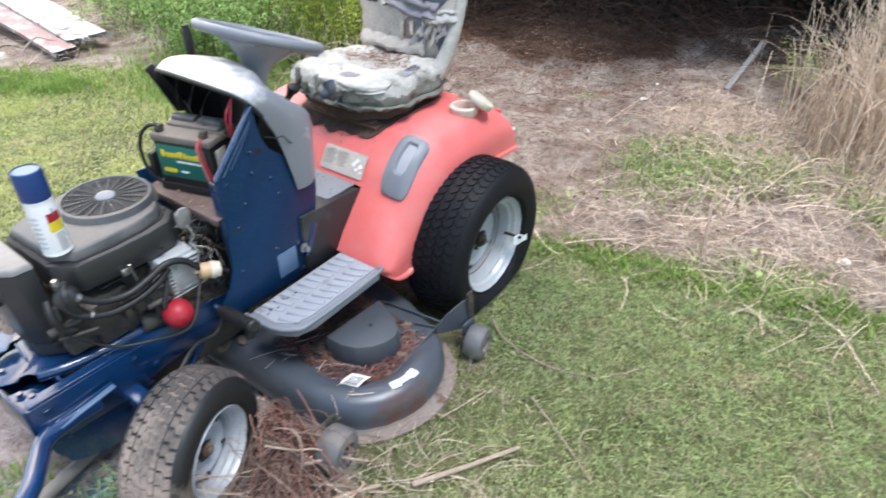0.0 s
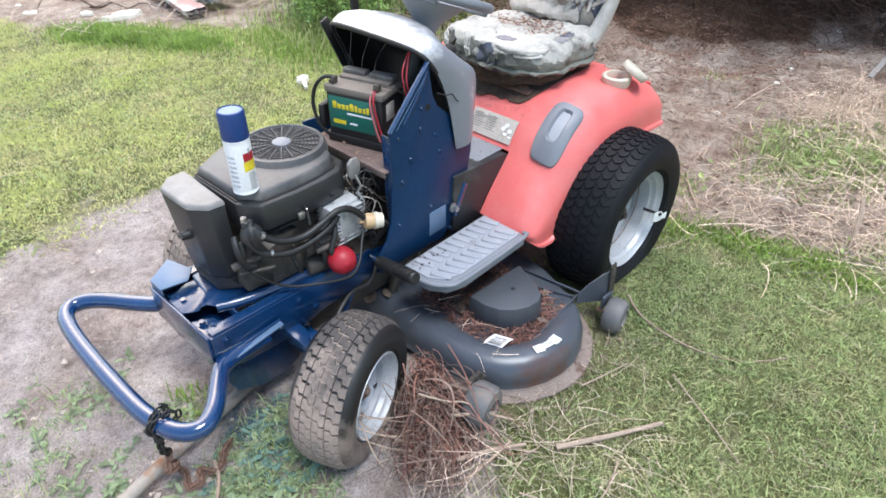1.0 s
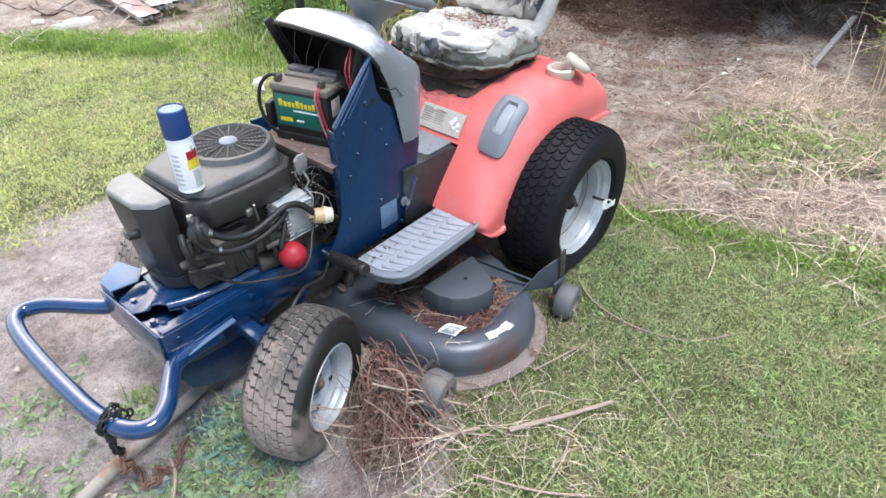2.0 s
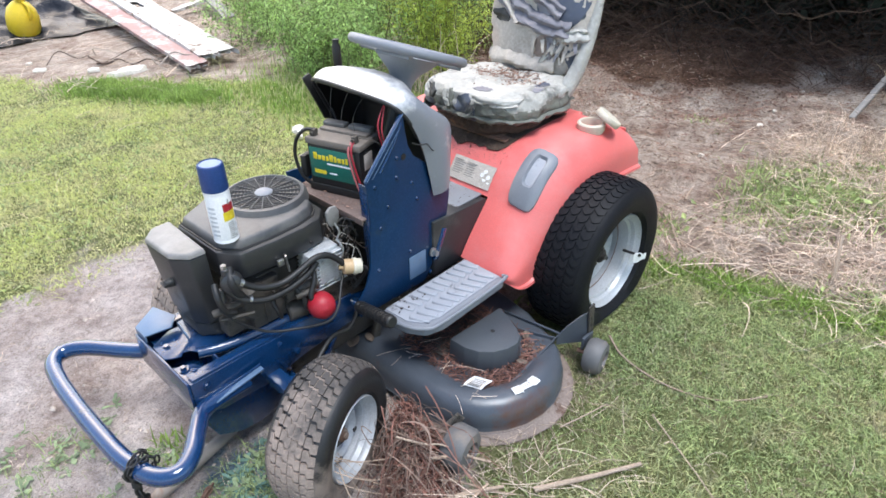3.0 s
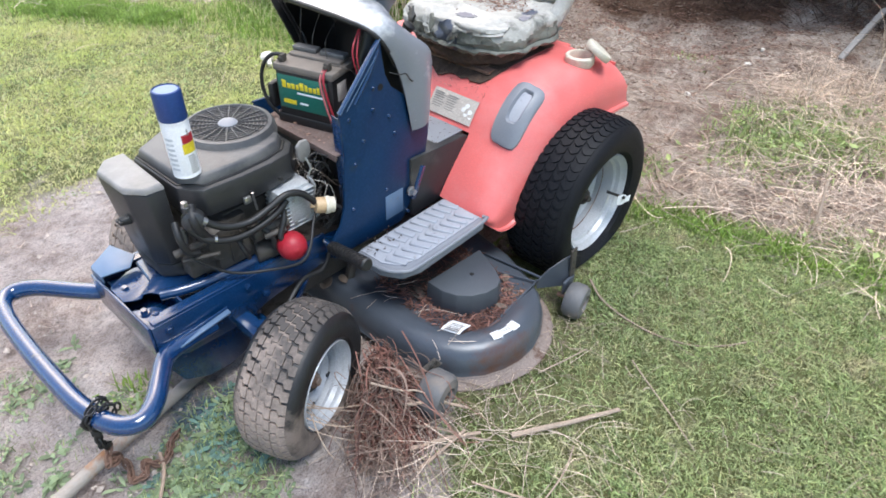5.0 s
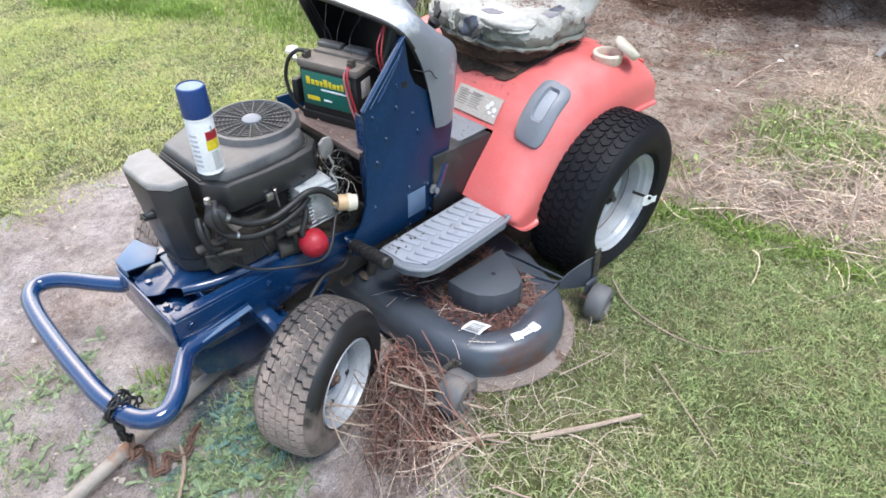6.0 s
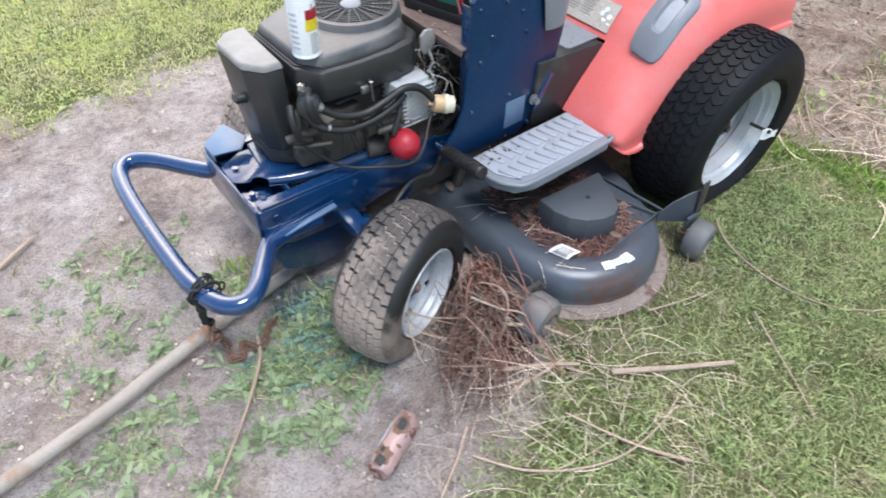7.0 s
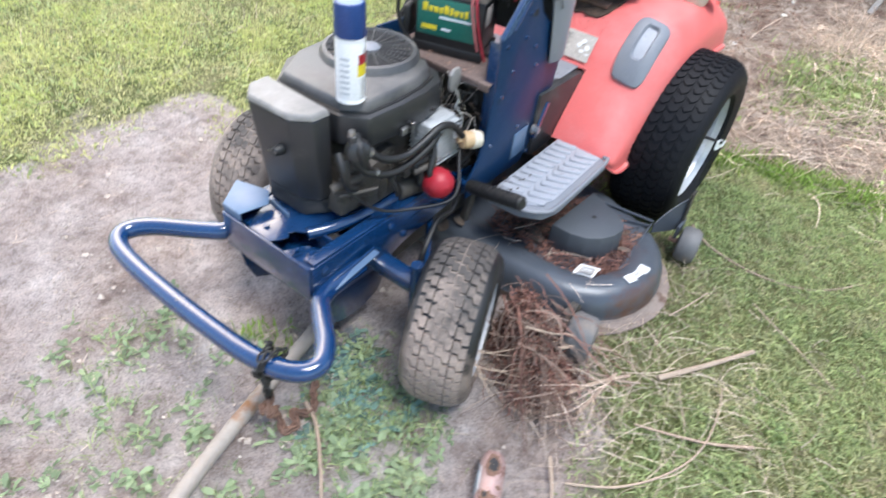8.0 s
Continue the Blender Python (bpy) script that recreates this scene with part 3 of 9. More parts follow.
def make_wheel(name, centre, heading, R, W, rim_r, cols, count, lug, inset, tyre_mat, tread_mat, bolts, flat, side=1, rec=0.0):
    """A wheel whose outer face looks to the tractor's left (side 1) or right (-1): disc > tyre, tread, rim, bolts."""
    turn = wheel_turn(heading) if side > 0 else wheel_turn(heading) @ Matrix.Rotation(math.pi, 3, "X")
    wall = W / 2
    h = wall - rec
    disc = part(name, lathe([(0.0001, h - inset + 0.004), (0.03, h - inset + 0.006), (0.035, h - inset), (rim_r * 0.50, h - inset - 0.004), (rim_r * 0.62, h - inset + 0.010),
                             (rim_r * 0.70, h - inset + 0.004), (rim_r * 0.80, h - inset - 0.03), (rim_r * 0.80, h - inset - 0.034), (0.0001, h - inset - 0.012)],
                            centre, turn, 40, False), SILVER, tractor, "silver painted wheel disc")
    # rim barrel and flange
    f = rim_r
    part("rim", lathe([(f * 0.80, h - inset - 0.03), (f * 0.84, h - 0.035), (f * 0.90, h - 0.030), (f * 0.925, h - 0.016), (f * 0.97, h - 0.012), (f * 1.0, h - 0.003), (f * 1.02, h + 0.002),
                       (f * 1.035, h - 0.002), (f * 1.03, h - 0.012), (f * 0.985, h - 0.02), (f * 0.97, -h + 0.02), (f * 1.03, -h + 0.004), (f * 0.99, -h + 0.002), (f * 0.86, -h + 0.03), (f * 0.80, h - inset - 0.05), (f * 0.80, h - inset - 0.03)],
                      centre, turn, 48, False), SILVER, disc)
    sh = R - 0.004
    prof = [(f * 0.97, h - 0.016), (f * 1.05, h - 0.006), (f * 1.12, h + 0.003 + 0.6 * rec), (f * 1.12 + (R - f * 1.12) * 0.45, wall + 0.008), (R * 0.90, wall + 0.002), (R * 0.955, wall - 0.011), (sh - 0.002, wall - 0.028),
            (sh + 0.004, wall - 0.052), (sh + 0.006, 0)]
    h0, h = h, wall
    prof = prof + [(r, -z) for r, z in prof[-2::-1]]
    tyre = lathe(prof, centre, turn, 56, False)
    if flat:
        for v in tyre.verts:
            low = 0.03 - v.co.z
            if low > 0:
                v.co.z += low * flat
    part("tyre", tyre, tyre_mat, disc)
    tread = lugs(R, W * 0.86, cols, count, lug, centre, turn, 0.014, *((((-1, -0.21), (-0.16, -0.21), (0.16, 0.21), (1, 0.21)), 0.82, 0.490) if tread_mat is RUBBER_DUST else (((-1, -0.22), (-0.2, 0.14), (0.2, 0.14), (1, -0.22)), 0.70, 0.470)))
    if flat:
        for v in tread.verts:
            low = 0.03 - v.co.z
            if low > 0:
                v.co.z += low * flat
    if tread_mat is RUBBER_DUST:
        floor_bm = lathe([(sh - 0.006, h - 0.030), (sh + 0.0055, h - 0.056), (sh + 0.0075, 0), (sh + 0.0055, -h + 0.056), (sh - 0.006, -h + 0.030)], centre, turn, 56, False)
        for v in floor_bm.verts:
            low = 0.03 - v.co.z
            if low > 0:
                v.co.z += low * flat
        part("tread_floor", floor_bm, RUBBER_GROOVE, disc)
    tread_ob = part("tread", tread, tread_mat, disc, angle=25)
    dark_top = tread_ob.data.attributes.new("dark_top", "FLOAT", "POINT")  # tan mud at the lower front, darker towards the top and rear
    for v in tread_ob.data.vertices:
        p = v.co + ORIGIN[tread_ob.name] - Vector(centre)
        dark_top.data[v.index].value = min(1.0, max(0.0, (p.z - 0.35 * p.x) / R * 0.9 + 0.05))
    h = h0
    up = Matrix.Translation(centre) @ turn.to_4x4()
    for k in range(bolts):
        a = 2 * math.pi * k / bolts + 0.5
        p = up @ Vector((0.055 * math.cos(a), 0.055 * math.sin(a), h - inset - 0.006))
        q = up @ Vector((0.055 * math.cos(a), 0.055 * math.sin(a), h - inset + 0.010))
        part("lug_nut", rod(p, q, 0.009, 0.008, 6), GRIME, disc)
    holes = 5
    for k in range(holes):
        a = 2 * math.pi * k / holes
        p = up @ Vector((rim_r * 0.66 * math.cos(a), rim_r * 0.66 * math.sin(a), h - inset))
        q = up @ Vector((rim_r * 0.66 * math.cos(a), rim_r * 0.66 * math.sin(a), h - inset + 0.0105))
        part("vent_hole", rod(p, q, 0.009, 0.009, 12), BLACK, disc)
    return disc, up, h


REAR_R, REAR_W = 0.298, 0.222
RX, RY, RZ = -0.038, 0.500, 0.226  # middle of the left rear wheel
rear, up, h = make_wheel("rear_wheel", (RX, RY, RZ), 0, REAR_R, REAR_W, 0.178, 5, 58, 0.0060, 0.092, RUBBER, RUBBER, 5, 0.62, 1, 0.018)
part("hub", merge(rod((RX, RY - 0.01, RZ), (RX, RY + 0.040, RZ), 0.030, 0.027, 20, 0.004), rod((RX, RY + 0.040, RZ), (RX, RY + 0.050, RZ), 0.012, 0.012, 8)), GRIME, rear)
part("rim_weld", lathe([(0.140, 0.018), (0.1425, 0.020), (0.145, 0.018)], (RX, RY, RZ), LEFT, 48, False), RUST, rear)
part("valve", merge(rod((RX - 0.118, RY + 0.060, RZ - 0.020), (RX - 0.122, RY + 0.122, RZ - 0.018), 0.006, 0.005, 10), rod((RX - 0.122, RY + 0.119, RZ - 0.018), (RX - 0.122, RY + 0.130, RZ - 0.018), 0.007, 0.006, 10)), BLACK, rear)
part("rag", shell([[(RX - 0.092 - 0.078 * u + 0.005 * math.sin(9 * u), RY + 0.117 + 0.014 * u, RZ - 0.004 - 0.026 * v + 0.006 * math.sin(6 * u + 2 * v) - 0.020 * u) for v in np.linspace(0, 1.3, 4)] for u in np.linspace(0, 1, 7)], 0.002),
     WHITE, rear, "scrap of white tape on the valve")
make_wheel("rear_wheel", (RX, -RY, RZ), 0, REAR_R, REAR_W, 0.178, 5, 58, 0.0060, 0.092, RUBBER, RUBBER, 5, 0.62, -1, 0.018)
part("rear_axle", merge(rod((-0.038, -0.44, 0.226), (-0.038, 0.44, 0.226), 0.03, 0.03, 16), box((0.02, 0, 0.27), (0.22, 0.26, 0.20), 0.03)), GRIME, tractor)

STEER = 21.4
for side, y, x0 in ((1, 0.3925, 1.128), (-1, -0.400, 1.048)):
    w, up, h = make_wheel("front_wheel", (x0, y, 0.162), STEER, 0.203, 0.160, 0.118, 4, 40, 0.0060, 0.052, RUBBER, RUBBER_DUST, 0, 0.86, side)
    p, q = up @ Vector((0, 0, 0.0)), up @ Vector((0, 0, 0.045))
    part("hub", merge(rod(p, q, 0.024, 0.020, 18, 0.003), rod(q, up @ Vector((0, 0, 0.052)), 0.011, 0.011, 12)), RUST, w, "rusty hub with a torn cap")
    torn = bmesh.new()
    ring = [torn.verts.new(up @ Vector(((0.030 + 0.014 * noise.noise((k * 1.9, side, 2.0))) * math.cos(k * 0.449) + 0.006, (0.030 + 0.016 * noise.noise((k * 2.3, side, 5.0))) * math.sin(k * 0.449), 0.036 + 0.010 * noise.noise((k * 3.1, 1.0, side))))) for k in range(14)]
    tip = torn.verts.new(up @ Vector((0, 0, 0.040)))
    for k in range(14):
        torn.faces.new((ring[k], ring[(k + 1) % 14], tip))
    part("torn_cap", torn, BLACK, w, "black torn remains of the hub cap")
    for v in w.children:
        if v.name.startswith("tyre"):
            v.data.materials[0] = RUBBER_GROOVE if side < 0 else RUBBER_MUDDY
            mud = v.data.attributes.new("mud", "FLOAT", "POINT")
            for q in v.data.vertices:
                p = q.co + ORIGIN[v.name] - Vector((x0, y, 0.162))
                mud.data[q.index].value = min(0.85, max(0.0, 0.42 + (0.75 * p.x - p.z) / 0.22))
    knuckle = (x0 + (0.022 if side > 0 else 0.02), y - side * 0.11, 0.18)
    part("spindle", merge(rod((knuckle[0], knuckle[1], 0.14), (knuckle[0], knuckle[1], 0.30), 0.016, 0.016, 14), rod(knuckle, up @ Vector((0, 0, 0)), 0.012, 0.012, 12)), BLUE, tractor)

# front axle, under the frame
part("front_axle", merge(box((1.135, 0, 0.215), (0.05, 0.58, 0.042), 0.010), box((1.135, 0, 0.245), (0.09, 0.12, 0.06), 0.008)), BLUE, tractor)
part("tie_rod", tube([(1.09, -0.28, 0.17), (1.06, 0, 0.16), (1.09, 0.28, 0.18)], 0.009, 8, 4), BLUE, tractor)
part("drag_link", merge(rod((1.12, 0.29, 0.21), (0.86, 0.10, 0.20), 0.010, 0.010, 10), box((1.125, 0.285, 0.205), (0.10, 0.035, 0.02), 0.006, Matrix.Rotation(0.6, 3, "Z"))), BLUE, tractor)

# frame rails: pressed channel, folded lips
for s in (1, -1):
    side_poly = [(1.368, 0.250), (1.368, 0.352), (1.20, 0.349), (0.97, 0.338), (0.83, 0.340), (0.60, 0.30), (0.36, 0.30), (0.36, 0.235), (0.60, 0.235), (0.84, 0.245), (1.02, 0.232), (1.15, 0.205), (1.30, 0.215)]
    rail = part("frame_rail", prism(side_poly, s * 0.150 - 0.004, s * 0.150 + 0.004, "y", 0.0015), BLUE, tractor)
    part("rail_lip", merge(tube([(1.36, s * 0.146, 0.353), (1.20, s * 0.146, 0.350), (0.97, s * 0.146, 0.339), (0.83, s * 0.146, 0.341)], 0.006, 8, 4),
                           box((1.165, s * 0.135, 0.352), (0.39, 0.032, 0.004), 0.001, Matrix.Rotation(-0.03, 3, "Y"))), BLUE, rail)
    for x, z in ((1.33, 0.325), (1.30, 0.245), (1.10, 0.315), (1.05, 0.26), (0.92, 0.305), (0.72, 0.27)):
        part("bolt", merge(rod((x, s * 0.154, z), (x, s * 0.161, z), 0.009, 0.008, 6), rod((x, s * 0.1535, z), (x, s * 0.156, z), 0.012, 0.012, 14)), BLUE, rail)
    # the bright folded bracket that carries the bumper
    part("bumper_bracket", box((1.257, s * 0.166, 0.280), (0.165, 0.006, 0.034), 0.002, Matrix.Rotation(0.10, 3, "Y")), BLUE, tractor)
    part("bracket_strip", box((1.252, s * 0.176, 0.287), (0.150, 0.018, 0.005), 0.0015, Matrix.Rotation(0.12, 3, "Y")), BLUE_DUST, tractor)
    part("gusset", prism([(1.362, 0.25), (1.350, 0.17), (1.325, 0.11), (1.26, 0.072), (1.19, 0.062), (1.12, 0.085), (1.06, 0.19), (1.12, 0.215), (1.30, 0.22)], s * 0.128 - 0.003, s * 0.128 + 0.003, "y", 0.001), BLUE, tractor)

# front box
front = part("front_box", merge(box((1.372, 0, 0.303), (0.008, 0.300, 0.105), 0.003), box((1.35, 0, 0.252), (0.05, 0.29, 0.006), 0.002),
                                box((1.30, -0.10, 0.338), (0.11, 0.09, 0.005), 0.002, Matrix.Rotation(0.12, 3, "X")),
                                box((1.263, 0.03, 0.322), (0.006, 0.16, 0.055), 0.002), box((1.30, 0.04, 0.295), (0.12, 0.20, 0.005), 0.002)), BLUE, tractor)
flap = prism([(1.366, -0.152), (1.293, -0.193), (1.268, -0.100), (1.300, -0.064), (1.366, -0.090)], 0.372, 0.376, "z", 0.0012)
for v in flap.verts:
    v.co.z += 0.12 * (1.366 - v.co.x)
part("top_flap", merge(flap, box((1.366, -0.121, 0.364), (0.004, 0.062, 0.022), 0.001)), BLUE_DUST, front, "pale folded flap")
part("flap_strip", box((1.277, -0.055, 0.360), (0.004, 0.078, 0.016), 0.001, Matrix.Rotation(-0.12, 3, "Z")), BLUE_DUST, front)
part("cross_plate", prism([(1.366, -0.061), (1.300, -0.095), (1.272, -0.090), (1.255, -0.14), (1.00, -0.14), (1.00, 0.13), (1.10, 0.118), (1.18, 0.075), (1.262, 0.060), (1.276, 0.048), (1.290, 0.052), (1.302, 0.030), (1.318, 0.022), (1.330, 0.034), (1.348, 0.026), (1.368, 0.012)], 0.350, 0.354, "z", 0.0012), BLUE, tractor)
part("corner_gusset", merge(prism([(1.373, 0.052), (1.318, 0.080), (1.306, 0.124), (1.369, 0.146)], 0.345, 0.349, "z", 0.001), box((1.340, 0.092, 0.330), (0.004, 0.08, 0.03), 0.001, Matrix.Rotation(0.5, 3, "Z"))), BLUE, front)
part("pinch_tube", tube([(1.29, 0.055, 0.352), (1.22, 0.085, 0.352), (1.10, 0.105, 0.350), (1.02, 0.11, 0.35)], 0.016, 12, 5), BLUE, tractor)
for y, x in ((0.115, 1.335), (0.085, 1.350), (-0.03, 1.34), (0.0, 1.22), (-0.06, 1.24)):
    part("bolt", merge(rod((x, y, 0.350), (x, y, 0.362), 0.009, 0.008, 6), rod((x, y, 0.350), (x, y, 0.353), 0.013, 0.013, 14)), BLUE, front)

# bumper hoop
hoop = [(1.22, -0.160, 0.268), (1.345, -0.170, 0.268), (1.395, -0.215, 0.268), (1.470, -0.315, 0.268), (1.525, -0.350, 0.266), (1.562, -0.322, 0.265), (1.577, -0.24, 0.264), (1.581, -0.10, 0.262),
        (1.578, 0.06, 0.260), (1.570, 0.17, 0.259), (1.545, 0.262, 0.258), (1.500, 0.300, 0.259), (1.452, 0.275, 0.262), (1.405, 0.218, 0.265), (1.362, 0.172, 0.268), (1.30, 0.160, 0.268), (1.22, 0.160, 0.268)]
bumper = part("bumper", tube(hoop, 0.0235, 24, 6), mat("glossy_blue_paint", (0.003, 0.034, 0.112), 0.18, 0.0, (0.003, 0.022, 0.078), 9, 0.5, 0.02, 220, coat=1.0, third=(0.05, 0.06, 0.075), third_scale=12, third_at=0.70), tractor, "bent blue tube bumper")
tie = part("chain_tie", blob((1.575, 0.222, 0.226), 0.012, 0.6, 10, 60), BLACK, bumper, "black chain wound round the bumper")
bar = Vector((-0.26, 0.96, 0)).normalized()
n1, n2 = Vector((0.96, 0.26, 0)).normalized(), Vector((0, 0, 1))
for k in range(22):
    q = k * 0.62
    c = Vector((1.556, 0.212, 0.259)) + (n1 * math.cos(q) + n2 * math.sin(q)) * (0.0285 + 0.004 * (k % 3)) + bar * (0.016 * math.sin(q * 0.47) + 0.004 * (k % 2))
    along = (n2 * math.cos(q) - n1 * math.sin(q)).normalized()
    out = (n1 * math.cos(q) + n2 * math.sin(q)) if k % 2 else bar
    part("chain_link", tube([c + along * 0.0125 * math.cos(t) + out * 0.0065 * math.sin(t) for t in np.linspace(0, 2 * math.pi, 9)[:-1]], 0.0028, 6, 2, True), BLACK, tie)

# rusty chain that hangs from the bumper to the ground
drop = glide([(1.575, 0.222, 0.225), (1.580, 0.226, 0.185), (1.566, 0.214, 0.15), (1.588, 0.236, 0.12), (1.562, 0.222, 0.10), (1.580, 0.20, 0.085), (1.560, 0.18, 0.070), (1.548, 0.205, 0.030), (1.560, 0.235, 0.016), (1.528, 0.245, 0.018), (1.515, 0.215, 0.022), (1.488, 0.242, 0.014), (1.462, 0.235, 0.014), (1.438, 0.205, 0.014), (1.405, 0.185, 0.012)], 3)
rusty_chain = thing("chain", (1.56, 0.22, 0.0), "short rusty chain hanging from the bumper onto the soil", "chain")
for k, (a, b) in enumerate(zip(drop, drop[1:])):
    d = b - a
    t = span(a, b) @ Matrix.Rotation(radians(90 * (k % 2) + 20), 3, "Z")
    c = (a + b) / 2
    L2 = d.length * 0.75 + 0.004
    ring = [c + t @ Vector((0.008 * math.cos(q), 0, (L2) * math.sin(q))) for q in np.linspace(0, 2 * math.pi, 9)[:-1]]
    part("link", tube(ring, 0.0035, 6, 2, True), RUST if k > 5 else BLACK, rusty_chain)

# ---- engine ----
engine = part("engine_block", merge(box((1.03, -0.03, 0.43), (0.28, 0.22, 0.17), 0.02), rod((1.03, -0.03, 0.35), (1.03, -0.03, 0.40), 0.13, 0.12, 32, 0.01),
                                    box((1.10, 0.075, 0.455), (0.14, 0.05, 0.10), 0.012), box((1.16, 0.05, 0.40), (0.10, 0.08, 0.06), 0.01), box((1.06, 0.085, 0.40), (0.16, 0.05, 0.07), 0.012)), GRIME, tractor, "greasy twin-cylinder engine")
part("crankcase_cover", merge(lathe([(0.0001, 0.03), (0.045, 0.028), (0.055, 0.016), (0.062, 0.0), (0.062, -0.02)], (1.115, 0.085, 0.452), LEFT, 28, False), box((1.115, 0.09, 0.452), (0.13, 0.012, 0.09), 0.01)), GRIME, engine)
for s in range(9):
    part("fin", box((0.905, 0.125, 0.428 + 0.0125 * s), (0.122 - 0.002 * s, 0.078, 0.0035), 0.001), ALU, engine)
part("cylinder_head", merge(box((0.905, 0.120, 0.480), (0.105, 0.06, 0.12), 0.008), box((0.905, 0.155, 0.482), (0.07, 0.018, 0.085), 0.008), box((0.862, 0.10, 0.485), (0.02, 0.06, 0.11), 0.006)), ALU, engine, "dull finned aluminium cylinder head")
for x, z in ((0.885, 0.515), (0.925, 0.515), (0.885, 0.442), (0.925, 0.442)):
    part("head_bolt", rod((x, 0.155, z), (x, 0.166, z), 0.006, 0.006, 6), STEEL, engine)
outline = [(1.178, -0.16), (1.176, 0.052), (1.135, 0.112), (1.03, 0.122), (0.94, 0.122), (0.875, 0.112), (0.835, 0.07), (0.825, -0.10), (0.86, -0.20), (0.95, -0.245), (1.07, -0.24)]
upper = [(1.165, -0.15), (1.163, 0.042), (1.120, 0.092), (1.03, 0.100), (0.945, 0.096), (0.885, 0.082), (0.855, 0.05), (0.85, -0.09), (0.88, -0.175), (0.955, -0.215), (1.06, -0.21)]
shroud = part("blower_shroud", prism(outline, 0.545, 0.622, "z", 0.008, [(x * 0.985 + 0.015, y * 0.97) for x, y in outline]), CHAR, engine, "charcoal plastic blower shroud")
# paler than the shroud's sides: dust, plus sky sheen put into the colour
part("shroud_top", merge(prism(upper, 0.6215, 0.648, "z", 0.006, [(0.955 + (x - 0.955) * 0.96, -0.06 + (y + 0.06) * 0.94) for x, y in upper])), CHAR_MID, engine, "dusty shroud top, paled for sky sheen")
part("seam", tube([(x, y, 0.6225) for x, y in [(1.02 + (a - 1.02) * 1.008, -0.06 + (b + 0.06) * 1.01) for a, b in upper]], 0.0035, 6, 1, True), BLACK, shroud)
FAN = Vector((0.935, -0.075, 0.639))
UP = Matrix.Identity(3)
part("fan_collar", lathe([(0.100, -0.004), (0.128, -0.004), (0.125, 0.012), (0.117, 0.024), (0.108, 0.026), (0.104, 0.020), (0.100, 0.004)], FAN, UP, 56, False), CHAR_MID, engine)
grille = part("fan_grille", lathe([(0.0001, 0.0112), (0.104, 0.0112)], FAN, UP, 40, False), BLACK, engine, "black fan screen")
part("fan_hub", lathe([(0.0001, 0.030), (0.022, 0.029), (0.026, 0.026), (0.026, 0.010)], FAN, UP, 32, False), GREY, engine, "pale centre disc of the fan")
for k in range(20):
    a = 2 * math.pi * k / 20
    d = Vector((math.cos(a), math.sin(a), 0))
    part("vane", box(FAN + d * 0.064 + Vector((0, 0, 0.0225)), (0.080, 0.0017, 0.006), 0, Matrix.Rotation(a, 3, "Z")), CHAR_MID, grille)
for k in range(7):
    r = 0.036 + 0.0105 * k
    part("ring", lathe([(r - 0.0009, 0.019), (r + 0.0009, 0.019), (r + 0.0009, 0.0222), (r - 0.0009, 0.0222), (r - 0.0009, 0.019)], FAN, UP, 44, False), CHAR_MID, grille)
# air cleaner: a faceted box, narrower at its foot
top_poly = [(1.282, -0.118), (1.279, 0.006), (1.245, 0.048), (1.198, 0.052), (1.190, -0.158), (1.245, -0.158)]
low_poly = [(1.262, -0.105), (1.262, 0.010), (1.235, 0.050), (1.195, 0.052), (1.190, -0.150), (1.235, -0.145)]
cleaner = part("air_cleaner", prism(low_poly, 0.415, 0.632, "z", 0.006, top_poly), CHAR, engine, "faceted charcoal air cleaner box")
part("air_cleaner_lid", prism([(1.235 + (x - 1.235) * 1.03, -0.055 + (y + 0.055) * 1.03) for x, y in top_poly], 0.6325, 0.648, "z", 0.005, [(1.235 + (x - 1.235) * 0.93, -0.055 + (y + 0.055) * 0.95) for x, y in top_poly]), LID, engine, "dusty air cleaner lid, sky sheen in its tone")
part("knob", merge(rod((1.268, -0.03, 0.542), (1.296, -0.03, 0.545), 0.014, 0.011, 10, 0.003), box((1.296, -0.03, 0.545), (0.010, 0.028, 0.008), 0.002)), BLACK, cleaner)
part("lower_duct", prism([(1.25, -0.12), (1.25, 0.0), (1.20, 0.04), (1.14, 0.04), (1.14, -0.15), (1.22, -0.15)], 0.352, 0.4148, "z", 0.008, low_poly), CHAR, engine)
